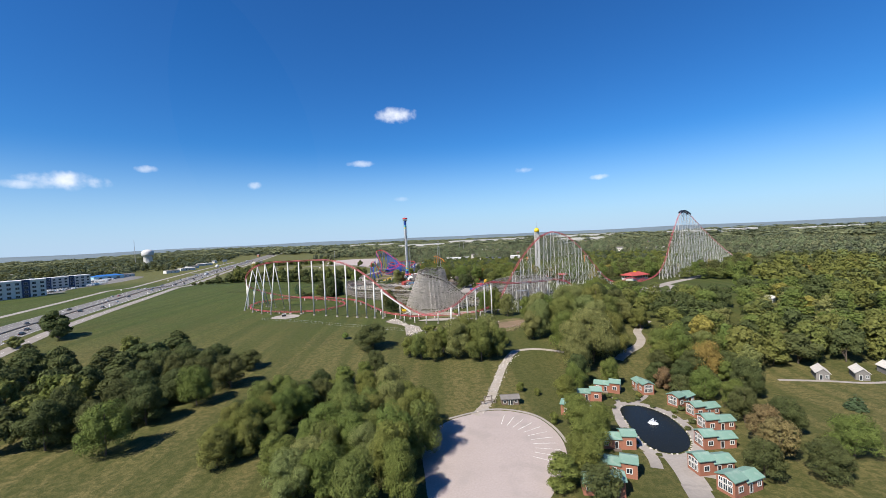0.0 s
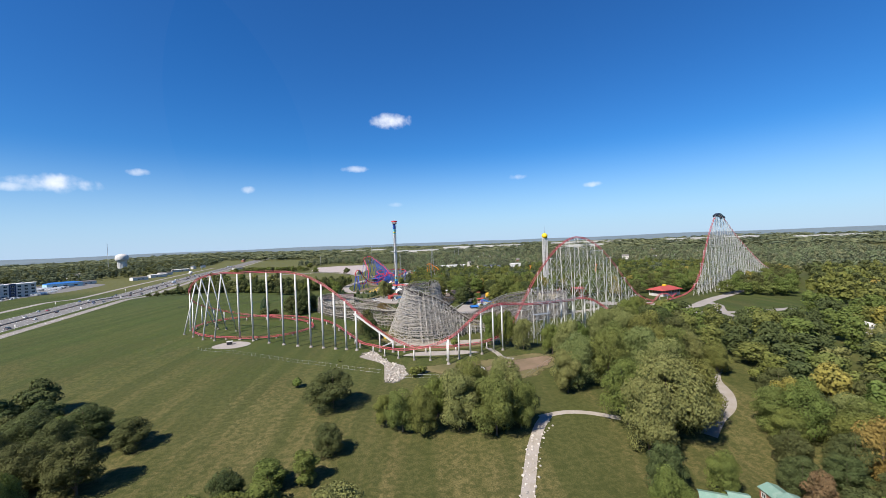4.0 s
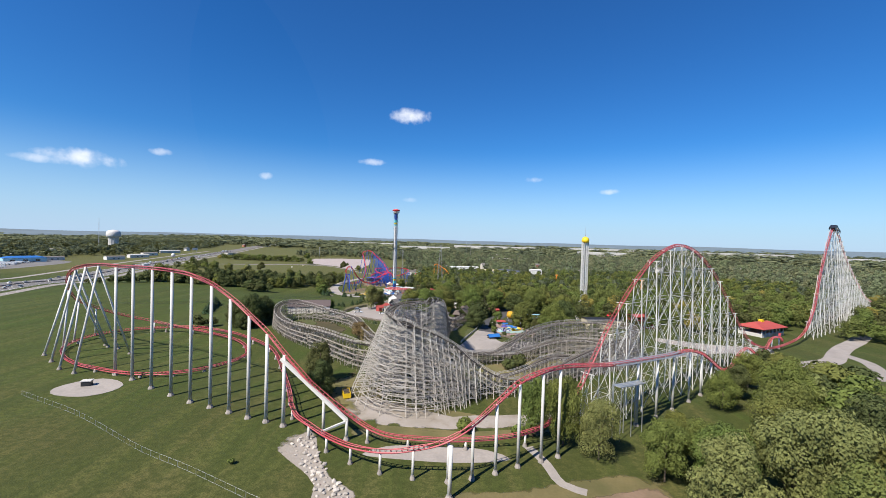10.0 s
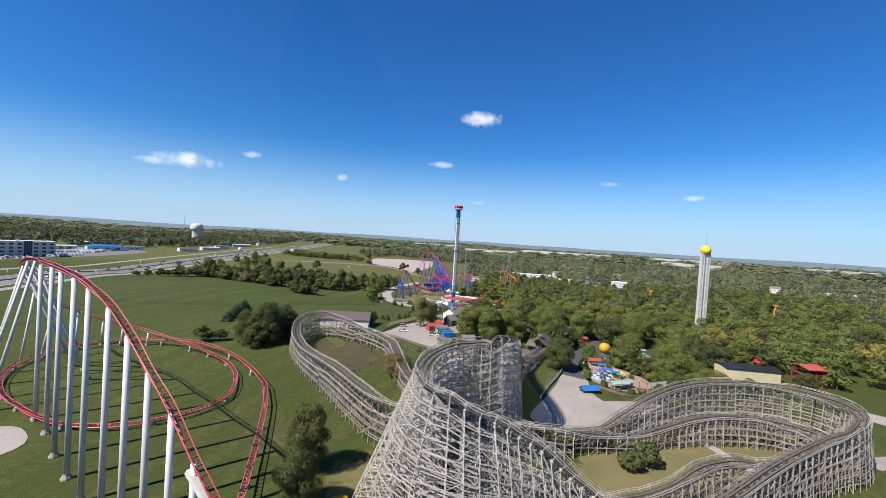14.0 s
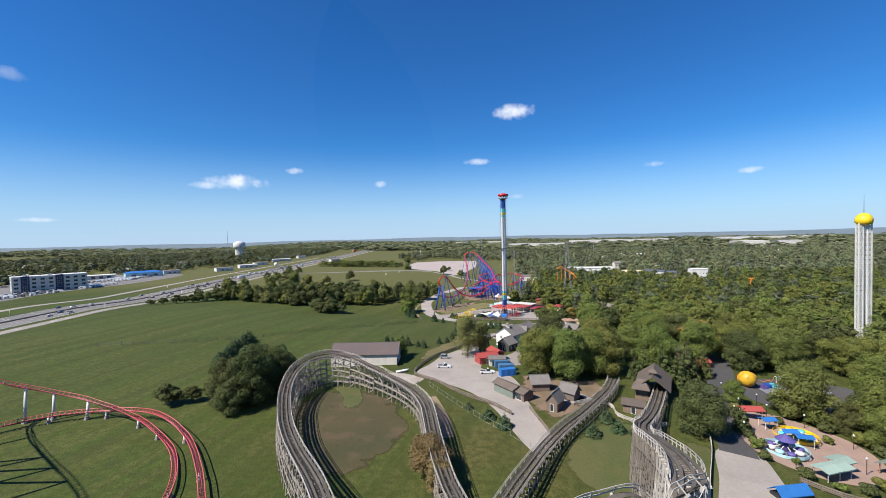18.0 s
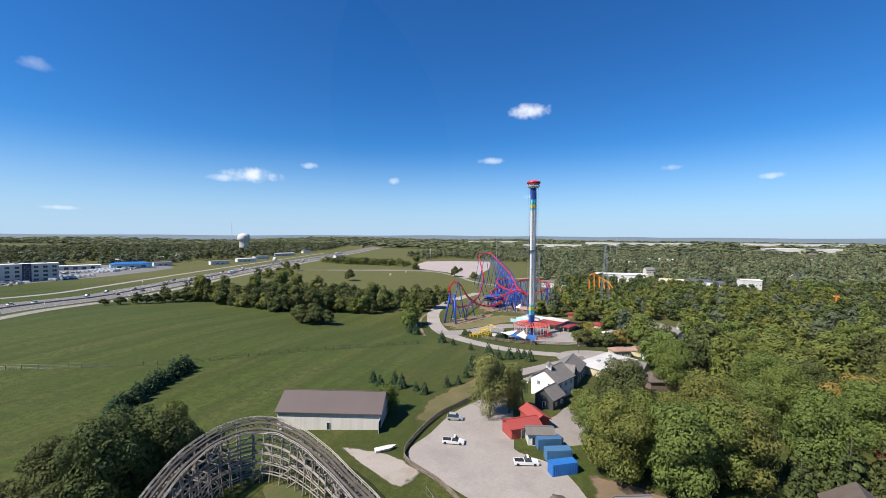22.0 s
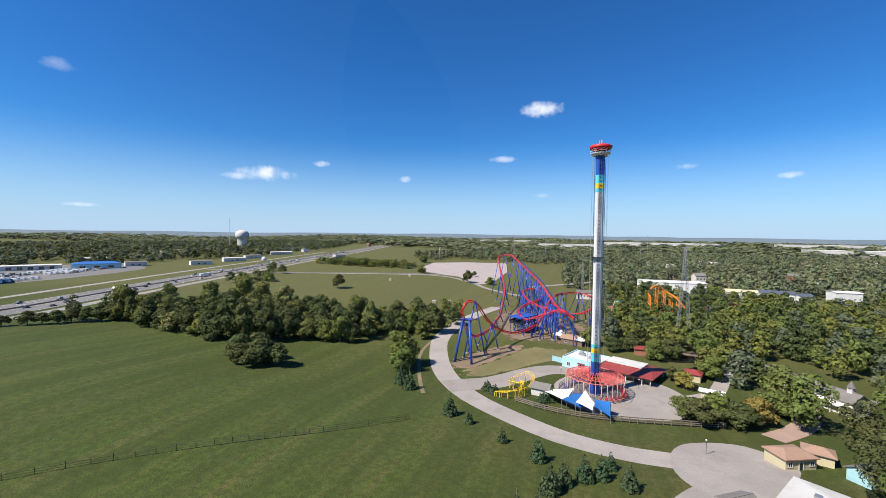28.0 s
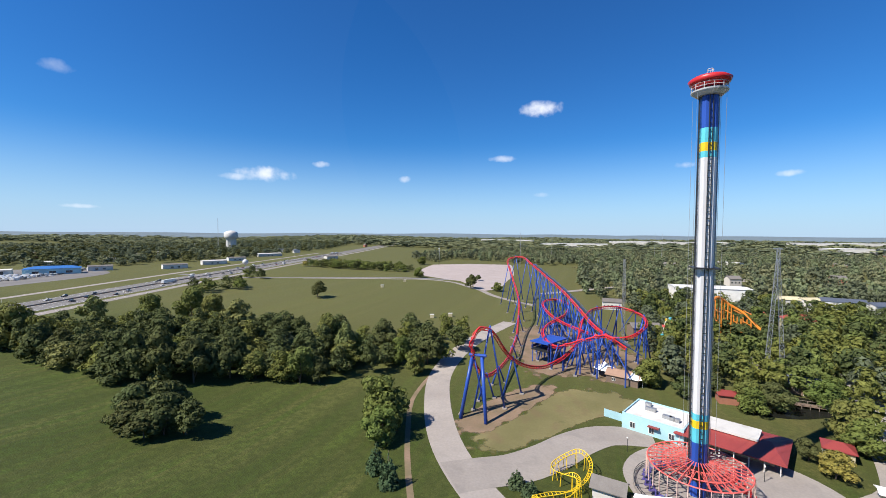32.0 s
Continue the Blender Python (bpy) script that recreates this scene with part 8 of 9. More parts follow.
def rubbish_skip(x, y, rz):
    """Open yellow roll-off skip heaped with brown branches."""
    t = thing("skip", "open yellow skip heaped with brown branches", "skip", on_ground(x, y), rz)
    for i in (-1, 1):
        Geo().box((i * 1.2, 0, 1.1), (0.1, 6.0, 1.7)).obj("side", YELLOW, t)
        Geo().box((0, i * 3.0, 1.1), (2.5, 0.1, 1.7)).obj("end", YELLOW, t)
        for k in range(6):
            Geo().box((i * 1.29, -2.6 + 1.04 * k, 1.1), (0.08, 0.14, 1.7)).obj("rib", YELLOW, t)
    Geo().box((0, 0, 0.3), (2.3, 5.9, 0.15)).obj("floor", DARK_STEEL, t)
    Geo().box((0, 0, 0.9), (2.25, 5.85, 1.1)).obj("fill", DIRT, t, "brown earth and rubble")
    rng = random.Random(8)
    g = Geo()
    for k in range(70):
        a, c = rng.uniform(0, 3.14), V(rng.uniform(-0.8, 0.8), rng.uniform(-2.4, 2.4), rng.uniform(1.5, 2.0))
        d = V(math.cos(a), math.sin(a), rng.uniform(-0.3, 0.4)) * rng.uniform(0.4, 0.9)
        g.beam(c - d, c + d, 0.07)
    tagged(g.obj("branches", BARK, t), kind="stuff")


rubbish_skip(-33.8, 327.7, 20)

# ---- barn, yard sheds, houses
house("barn", "long barn with a brown metal roof and pale siding", "barn", -100, 482.5, 15, 29, 13, 5.2, 3.4, SHED_WALL, BROWN_SHINGLE, (), ((-7, 1.9, 3.6, 3.6, 0), (0, 1.2, 1.0, 2.2, 270)), 0.6)
house("station_shed", "small brown shed with a dark flat roof", "shed", 5.0, 446, -12, 5.6, 4.0, 2.6, 0.9, SIDING_BROWN, WOOD_SHINGLE, (), ((0, 1.0, 1.2, 2.0, 270),))
house("long_shed", "long dark green shed with a grey roof", "shed", -33, 452.5, -42, 9.5, 4.2, 3.0, 0.9, SIDING_GREEN, WOOD_SHINGLE, (), ((0, 1.3, 1.6, 2.3, 0),))
house("open_shed", "small open-sided shed with a grey roof", "shed", -27.5, 449, -42, 4.6, 4.2, 2.6, 0.8, SIDING_BROWN, WOOD_SHINGLE, (), ((0, 1.2, 2.4, 2.2, 270),))
house("tall_hut", "narrow grey timber hut with a steep roof", "hut", -17.5, 443, 70, 5.5, 3.4, 3.2, 2.2, SIDING_BROWN, GREY_SHINGLE, (), ((0, 1.2, 1.0, 2.2, 180),))
house("rustic_hut", "weathered timber hut under the trees", "hut", -23, 458, 20, 6, 4.5, 3.0, 2.0, SIDING_BROWN, GREY_SHINGLE)
house("rustic_hut", "weathered timber hut under the trees", "hut", -13, 452, -30, 5, 4, 2.8, 1.9, TIMBER_FENCE, GREY_SHINGLE)
house("red_shed", "red boarded shed with a red roof", "shed", -46.5, 488.5, 35, 8.5, 5.5, 3.0, 1.2, RED_ROOF, RED_ROOF, (), ((-0.5, 1.2, 2.0, 2.4, 270),))
house("red_shed", "red boarded shed with a red roof", "shed", -43.5, 495, 125, 8, 4.6, 3.2, 1.2, RED_ROOF, RED_ROOF)
house("white_shed", "low white shed with a grey roof", "shed", -41.5, 485, 15, 6.4, 4.4, 3.0, 0.8, PALE_WALL, GREY_SHINGLE, ((1.6, 1.6, 1.2, 0.9, 270),), ((-1.4, 1.1, 1.6, 2.2, 270),))
house("white_house", "white two-storey house with a grey gabled roof", "house", -39.8, 523, 62, 11, 10, 6.2, 3.2, WHITE_BOARD, GREY_SHINGLE, tuple((a, z, 1.0, 1.3, s) for a in (-3.5, 0, 3.5) for z in (1.8, 4.6) for s in (90, 270)) + tuple((a, 4.6, 1.0, 1.3, 180) for a in (-2, 2)), ((0, 1.1, 1.2, 2.2, 180),))
t = thing("cupola", "small white cupola on the roof ridge", "cupola", (-41, 520.6, gz(-39.8, 523) + 9.2))
Geo().box((0, 0, 0.5), (1.8, 1.8, 1.6)).obj("body", PALE_WALL, t)
Geo().lathe([(1.5, 1.3), (0.1, 2.6)], 4).obj("roof", GREY_SHINGLE, t)
house("grey_house", "dark grey gabled house", "house", -40.2, 511.3, 62, 6.5, 6.5, 3.6, 2.6, CHARCOAL_BOARD, GREY_SHINGLE, ((-1.6, 1.8, 0.9, 1.2, 270), (1.6, 1.8, 0.9, 1.2, 270)), ((0, 1.1, 1.0, 2.1, 180),))
house("slate_house", "grey-green house with a broad slate roof", "house", -34.6, 542, 78, 15, 9.5, 4.6, 3.0, SIDING_GREEN, GREY_SHINGLE, tuple((a, 2.0, 1.0, 1.3, 270) for a in (-5, -2, 2, 5)))
house("slate_dormer", "steep slate roofed wing", "house", -35, 534, -12, 5, 5, 5.0, 2.6, SIDING_GREEN, GREY_SHINGLE)
t = thing("boardwalk", "railed timber boardwalk beside the slate house", "boardwalk", on_ground(-46, 540), -35)
Geo().box((0, 0, 0.3), (3.2, 14, 0.25)).obj("deck", CONCRETE, t)
for i in (-1.6, 1.6):
    for k in range(8):
        Geo().beam((i, -7 + 2 * k, 0.2), (i, -7 + 2 * k, 1.5), 0.16).obj("post", TIMBER_FENCE, t)
    for z in (0.9, 1.4):
        Geo().beam((i, -7, z), (i, 7, z), 0.14).obj("rail", TIMBER_FENCE, t)
# restaurant with its broad white roof
t = thing("restaurant", "restaurant with a broad stained white flat roof", "restaurant", on_ground(-19.5, 560), 56)
t.scale = (0.8, 0.82, 0.72)
Geo().box((0, 0, 2.2), (31, 16, 5.6)).obj("wall", CREAM_WALL, t)
Geo().hip(-15.5, 15.5, -8, 8, 5.0, 1.3, 7.0, 0.5).obj("roof", WHITE_ROOF, t)
for k in range(5):
    opening(t, (-11 + 5.4 * k, 8.0, 2.2), 2.2, 1.6, 90)
for k, (x, y) in enumerate(((-6, 1), (2, -2), (7, 2))):
    u = Geo().box((x, y, 6.4), (1.8, 1.4, 1.1)).obj("roof_unit", GREY_STEEL, t, "grey ventilation unit")
house("restaurant_gable", "grey shingled gable of the restaurant front", "house", -14.5, 549.5, -34, 7.5, 6.5, 3.6, 2.8, CREAM_WALL, GREY_SHINGLE, ((-2, 2.0, 1.4, 1.6, 270), (2, 2.0, 1.4, 1.6, 270)), dz=0.1)
house("restaurant_gable", "grey shingled gable of the restaurant front", "house", -8.6, 555.5, -34, 7, 6, 3.2, 2.6, PALE_WALL, GREY_SHINGLE, ((-2, 2.0, 1.4, 1.6, 270), (2, 2.0, 1.4, 1.6, 270)), dz=0.1)
house("terracotta_house", "cream building with a terracotta roof", "house", -11, 594, 25, 8.5, 6, 3.0, 1.6, CREAM_WALL, TERRACOTTA, ((-3, 1.8, 1.2, 1.3, 270), (3, 1.8, 1.2, 1.3, 270)), ((0, 1.1, 1.2, 2.2, 270),), hipped=3.0)
house("terracotta_house", "cream building with a terracotta roof", "house", -3, 599, -20, 6, 5, 2.8, 1.4, CREAM_WALL, TERRACOTTA, hipped=2.4)
house("blue_kiosk", "pale blue kiosk with a grey roof", "kiosk", 3, 590, 30, 7, 5, 3.0, 1.4, SKY_WALL, GREY_SHINGLE, ((0, 1.6, 2.4, 1.3, 270),))
house("dark_pavilion", "dark slate roofed pavilion with pale ridges", "pavilion", -4, 541, 20, 9, 8, 3.4, 2.8, SIDING_BROWN, WOOD_SHINGLE, hipped=3.6)
house("dark_pavilion", "dark slate roofed pavilion with pale ridges", "pavilion", 6, 540, -25, 8, 7, 3.4, 2.8, SIDING_BROWN, WOOD_SHINGLE, hipped=3.2)
house("grey_porch", "low grey roofed porch", "porch", -31.5, 563, 35, 6, 4, 2.8, 0.8, SIDING_BROWN, GREY_SHINGLE)
t = house("colonnade_house", "long white building with a columned porch", "house", 22, 652, -58, 22, 8, 5.0, 2.4, PALE_WALL, GREY_SHINGLE, tuple((a, 3.6, 0.9, 1.2, 270) for a in (-9, -6, -3, 0, 3, 6, 9)))
for k in range(9):
    Geo().tube([(-11 + 2.75 * k, -5.4, -0.2), (-11 + 2.75 * k, -5.4, 2.9)], 0.18, 8).obj("porch_column", TRIM_WHITE, t)
Geo().box((0, -4.9, 3.0), (24, 2.0, 0.25)).obj("porch_roof", WHITE_ROOF, t)
Geo().box((8, 0, 8.0), (1.6, 1.6, 2.2)).obj("belfry", PALE_WALL, t)
Geo().lathe([(1.3, 9.0), (0.08, 11.4)], 8, (8, 0, 0)).obj("spire", GREY_SHINGLE, t)
house("white_kiosk", "small white building with an arched door", "house", 18, 663, -40, 8, 6, 3.6, 1.4, PALE_WALL, WHITE_ROOF, ((0, 1.8, 1.2, 1.3, 270),))
house("grey_shed", "narrow pale grey shed roof among the trees", "shed", 10.5, 515.5, 100, 8, 3.6, 3.0, 0.8, SHED_WALL, WHITE_ROOF)
house("brown_lodge", "brown lodge roof among the trees", "house", 38, 520, 10, 11, 7, 3.8, 2.0, SIDING_BROWN, GREY_SHINGLE)
t = house("red_stand", "small bright red stand", "stand", 41.5, 506, 20, 3.6, 2.6, 2.3, 0.7, VIVID_RED, RED_ROOF)
# ---- pale blue building with the maroon roof behind the tower
t = thing("pale_blue_building", "flat-roofed pale blue building with rooftop units", "building", on_ground(-59.3, 668), -25)
t.scale = (0.9, 0.86, 0.95)
for c, s in (((0, -8.3, 2.2), (19, 0.4, 5.6)), ((0, 8.3, 2.2), (19, 0.4, 5.6)), ((-9.3, 0, 2.2), (0.4, 16.2, 5.6)), ((9.3, 0, 2.2), (0.4, 16.2, 5.6))):
    Geo().box(c, s).obj("wall", SKY_WALL, t)
Geo().box((0, 0, 4.4), (18.2, 16.2, 0.3)).obj("roof", WHITE_ROOF, t)
for x, y, w in ((-3, 1, 3.4), (3, -2, 2.6), (4.5, -2.2, 1.4), (6.2, -2.4, 1.4), (-5, 5, 2.0)):
    Geo().box((x, y, 5.1), (w, 1.6, 1.1)).obj("roof_unit", GREY_STEEL, t, "grey ventilation unit")
for x in (-6, 0, 6):
    opening(t, (x, -8.5, 1.7), 1.6, 1.8, 270)
Geo().box((0.8, -9.2, 3.2), (3.4, 1.6, 0.25)).obj("awning", MAROON_ROOF, t)
Geo().box((-13.5, -4, 1.2), (8, 0.3, 2.6)).obj("yard_wall", SKY_WALL, t)
t = thing("maroon_hall", "open hall with a maroon metal roof and white middle", "hall", on_ground(-42, 661), -25)
t.scale = (0.8, 1.1, 0.95)
Geo().hip(-15, 15, -8, 8, 3.4, 1.8, 5.0, 0.6).obj("roof", MAROON_ROOF, t)
Geo().box((-2, 1.5, 5.3), (19, 7.5, 0.5)).obj("flat_roof", WHITE_ROOF, t, "flat white middle of the roof")
for k in range(8):
    for yy in (-7.6, 7.6):
        Geo().beam((-14 + 4 * k, yy, -0.4), (-14 + 4 * k, yy, 3.5), 0.3).obj("post", TRIM_WHITE, t)
Geo().box((0, 1, 1.4), (24, 9, 3.6)).obj("core", CREAM_WALL, t)
house("gazebo", "small gazebo with a maroon roof", "gazebo", -17, 664, -20, 6, 6, 3.0, 1.6, CREAM_WALL, MAROON_ROOF, hipped=2.6)
house("bandstand", "small building with a maroon roof", "gazebo", -33, 697, 0, 6, 5, 3.0, 1.4, BRICK, MAROON_ROOF, hipped=2.2)
t = thing("cola_stand", "drinks stand under a white curved canopy", "stand", on_ground(-15.5, 643), -15)
Geo().gable(-4, 4, -2, 2, 2.8, 0.5, 0.2, 0.15).obj("canopy", CANVAS_WHITE, t)
Geo().box((0, 0, 1.2), (6.5, 2.8, 2.4)).obj("counter", CREAM_WALL, t)
t = thing("queue_shelter", "small grey gabled queue shelter", "shelter", on_ground(-76, 626), -12)
Geo().gable(-3.5, 3.5, -2.5, 2.5, 3.0, 1.5).obj("roof", GREY_SHINGLE, t)
Geo().gable_wall(-3.3, 3.3, -2.3, 2.3, -0.2, 3.0, 1.4).obj("wall", PALE_WALL, t)
# ---- lodges, bridge, little railway and paths east of the tower
house("grey_lodge", "low grey-roofed lodge at the foot of the masts", "house", -14, 741, 15, 11, 8, 3.4, 2.2, SIDING_BROWN, GREY_SHINGLE, ((-3, 1.8, 1.2, 1.2, 270), (3, 1.8, 1.2, 1.2, 270)), ((0, 1.1, 1.2, 2.2, 270),))
house("mill_house", "brown timber house beside the dark creek", "house", -3, 716, -12, 9, 6.5, 3.8, 2.4, SIDING_BROWN, SLATE_ROOF, ((-2.6, 2.0, 1.1, 1.2, 270), (2.6, 2.0, 1.1, 1.2, 270)), ((0, 1.1, 1.1, 2.1, 270),))
house("red_roofed_hall", "small hall with an orange-red roof among trees", "house", 13, 756, 10, 8, 6, 3.6, 1.8, CREAM_WALL, RED_ROOF, ((-2, 1.8, 1.0, 1.2, 270), (2, 1.8, 1.0, 1.2, 270)))
house("red_roofed_hall", "small hall with an orange-red roof among trees", "house", 46, 842, 0, 15, 9, 7, 3.0, CREAM_WALL, RED_ROOF, ((-4, 2.4, 1.4, 1.4, 270), (4, 2.4, 1.4, 1.4, 270)), hipped=4.0)
house("brown_hall", "brown-roofed service hall beside the coaster", "house", -66, 706, -20, 12, 7, 3.2, 1.6, SIDING_BROWN, TERRACOTTA, ((-3, 1.6, 1.2, 1.2, 270),))
t = thing("timber_bridge", "brown timber deck bridge over the dark creek", "bridge", on_ground(-8, 700), -8)
for k in range(12):
    Geo().box((-6.6 + 1.2 * k, 0, 1.0), (1.1, 3.0, 0.14)).obj("plank", SIDING_BROWN, t)
for j in (-1.5, 1.5):
    Geo().beam((-7.2, j, 2.0), (7.2, j, 2.0), 0.16).obj("rail", TIMBER_FENCE, t)
    for k in range(7):
        Geo().beam((-7 + 2.33 * k, j, -0.6), (-7 + 2.33 * k, j, 2.0), 0.18).obj("post", TIMBER_FENCE, t)
t = thing("timber_playground", "pale new timber deck with a sloping ramp in the clearing", "playground", on_ground(8, 524), 35)
Geo().box((0, 0, 0.8), (6.5, 4.5, 0.2)).obj("deck", TIMBER_NEW, t)
q = Geo().beam((-3, 1.4, 0.9), (2.2, 1.4, 3.4), 2.6, 0.16)
q.obj("ramp", TIMBER_NEW, t)
for i in (-3, 0, 3):
    for j in (-2.1, 2.1):
        Geo().beam((i, j, -0.3), (i, j, 1.9), 0.16).obj("post", TIMBER_NEW, t)
for j in (-2.1, 2.1):
    Geo().beam((-3.1, j, 1.8), (3.1, j, 1.8), 0.12).obj("rail", TIMBER_NEW, t)
# ---- coaster stations
t = thing("wooden_station", "rustic timber station with steep brown shingled roofs", "station", on_ground(13, 461), -14)
t.scale = (0.62, 0.62, 0.8)
Geo().box((0, 2, 1.0), (15, 24, 2.2)).obj("platform", SIDING_BROWN, t)
for i in (-7, -2.4, 2.6, 7):
    for j in (-9, -3, 3, 9, 13):
        Geo().beam((i, j, 0), (i, j, 5.6), 0.35).obj("post", SIDING_BROWN, t)
for i in (-7.2, 7.2):
    for z in (2.9, 3.6):
        Geo().beam((i, -10, z), (i, 14, z), 0.16).obj("rail", SIDING_BROWN, t)
Geo().gable_wall(-7, -1.5, -10.2, -4.5, 2.0, 4.6, 0.4).obj("booth", SIDING_BROWN, t)
ob = Geo().gable(-12.5, 12.5, -7.6, 7.6, 5.4, 4.6, 0.8).obj("main_roof", WOOD_SHINGLE, t, "steep brown shingled main roof")
ob.rotation_euler, ob.location = (0, 0, radians(90)), (0.5, 2.5, 0)
Geo().hip(-8.4, -0.8, -12.5, -5.5, 5.0, 3.6, 2.6, 0.5).obj("porch_roof", WOOD_SHINGLE, t, "steep hipped porch roof")
Geo().box((0.5, -3, 9.6), (1.8, 1.8, 2.0)).obj("chimney", SIDING_BROWN, t)
Geo().hip(-1.5, 2.5, -5, -1, 10.4, 1.5, 1.8, 0.3).obj("chimney_roof", WOOD_SHINGLE, t)
t = thing("red_station", "coaster station with a broad red hipped roof", "station", on_ground(214, 458), 25)
Geo().hip(-13, 13, -8, 8, 5.6, 3.4, 7.0, 1.0).obj("roof", RED_ROOF, t)
Geo().box((0, 0, 1.2), (24, 14, 2.4)).obj("platform", PALE_WALL, t)
for i in range(7):
    for j in (-7, 7):
        Geo().beam((-12 + 4 * i, j, 0), (-12 + 4 * i, j, 5.7), 0.4).obj("post", TRIM_WHITE, t)
Geo().box((0, 0, 9.2), (2.4, 2.4, 1.6)).obj("lantern", YELLOW, t, "small yellow roof lantern")
t = thing("red_building", "red two-storey pavilion with open railed decks", "pavilion", on_ground(135, 462), 12)
Geo().gable(-7, 7, -4.5, 4.5, 8.2, 1.0, 0.8).obj("roof", RED_ROOF, t)
for z in (2.2, 5.2):
    Geo().box((0, 0, z), (13.5, 8.6, 0.35)).obj("deck", MAROON_ROOF, t)
    for yy in (-4.3, 4.3):
        for dz in (0.6, 1.1):
            Geo().beam((-6.8, yy, z + dz), (6.8, yy, z + dz), 0.12).obj("rail", RED_ROOF, t)
for i in range(5):
    for j in (-4.2, 4.2):
        Geo().beam((-6.6 + 3.3 * i, j, 0), (-6.6 + 3.3 * i, j, 8.3), 0.3).obj("post", RED_ROOF, t)
Geo().box((2, 0, 1.2), (8, 7, 2.6)).obj("core", BRICK, t)
house("cream_hall", "long cream hall with a dark flat roof", "hall", 109, 465, 3, 23, 11, 5.6, 0.5, CREAM_WALL, DARK_STEEL)
t = thing("red_turret", "small red pointed tent roof", "tent", on_ground(119, 475))
Geo().lathe([(2.6, 5.2), (2.4, 5.6), (0.1, 8.4)], 8).obj("roof", VIVID_RED, t)
Geo().lathe([(2.0, -0.2), (2.0, 5.3)], 8).obj("drum", PALE_WALL, t)
t = thing("white_turret", "small white pointed tent roof", "tent", on_ground(97, 481))
Geo().lathe([(2.8, 3.2), (2.6, 3.5), (0.1, 6.0)], 8).obj("roof", CANVAS_WHITE, t)
Geo().lathe([(2.2, -0.2), (2.2, 3.3)], 8).obj("drum", SKY_WALL, t)
t = thing("big_wheel", "small pale observation wheel", "wheel ride", on_ground(-40, 765), 60)
for k in range(20):
    a, b = 2 * math.pi * k / 20, 2 * math.pi * (k + 1) / 20
    Geo().beam((7 * math.cos(a), 0, 9 + 7 * math.sin(a)), (7 * math.cos(b), 0, 9 + 7 * math.sin(b)), 0.2).obj("rim", TRIM_WHITE, t)
    if k % 2 == 0:
        Geo().beam((0, 0, 9), (7 * math.cos(a), 0, 9 + 7 * math.sin(a)), 0.12).obj("spoke", TRIM_WHITE, t)
        Geo().box((7.5 * math.cos(a), 0, 8.6 + 7.5 * math.sin(a)), (1.0, 1.2, 1.1)).obj("cabin", (YELLOW, AQUA, CORAL)[k % 3], t)
for i in (-3, 3):
    Geo().beam((i, 0.8, 0), (0, 0.8, 9), 0.3).obj("leg", GREY_STEEL, t)
# ---- farther roofs among the trees
for x, y, rz, w, d, h, wall, roof, lab in ((29, 968, 5, 62, 26, 11, WHITE_BOARD, WHITE_BOARD, "long white-roofed hall among trees"), (76, 932, 0, 14, 11, 8, PALE_WALL, CREAM_WALL, "pale house with a cream roof"), (89, 930, 20, 14, 11, 8, PALE_WALL, CREAM_WALL, "pale house with a cream roof"), (108, 926, -12, 26, 13, 9, WHITE_BOARD, SLATE_ROOF, "large white house with a blue-grey roof"), (126, 920, 20, 13, 11, 8, PALE_WALL, SLATE_ROOF, "white house with a blue-grey roof"), (165, 940, 5, 20, 14, 11, WHITE_BOARD, WHITE_BOARD, "white box-like building among trees"), (-25, 905, 10, 16, 10, 6, SIDING_BROWN, GREY_SHINGLE, "brown house among trees"), (-60, 880, 0, 14, 10, 6, PALE_WALL, GREY_SHINGLE, "pale house among trees"), (30, 860, 20, 12, 9, 5, BRICK, RED_ROOF, "small red-roofed house among trees"), (300, 330, 30, 20, 14, 6, PALE_WALL, WHITE_ROOF, "pale-roofed building in the eastern woods"), (355, 380, 20, 24, 14, 6, BRICK, WHITE_ROOF, "low brown building in the eastern woods"), (236, 298, 40, 11, 8, 4, PALE_WALL, WHITE_ROOF, "pale-roofed house in the woods"), (-20, 770, 25, 14, 9, 5, SIDING_BROWN, GREY_SHINGLE, "grey-roofed hut beyond the coaster"), (-48, 790, 15, 16, 10, 6, SIDING_BROWN, GREY_SHINGLE, "grey-roofed barn beyond the coaster")):
    wins = tuple((a * w / 5, h * 0.5, 1.2, 1.4, 270) for a in (-2, -1, 0, 1, 2))
    house("distant_building", lab, "building", x, y, rz, w, d, h, 2.0 if roof not in (WHITE_ROOF, WHITE_BOARD) else 0.8, wall, roof, wins, group="distant buildings")
for x, y, w in ((300, 2700, 520), (-120, 2300, 260), (900, 2500, 420), (1500, 2300, 500), (1900, 2050, 380), (700, 2050, 200), (-500, 2900, 300), (2300, 2400, 400)):
    t = thing("warehouse", "very long pale warehouse near the horizon", "warehouse", on_ground(x, y), place_rng.uniform(-8, 8), "distant warehouses")
    Geo().box((0, 0, 9), (w, 60, 20)).obj("wall", WHITE_ROOF, t)
    Geo().box((0, 0, 19.3), (w + 1, 61, 0.8)).obj("roof", TRIM_WHITE, t)


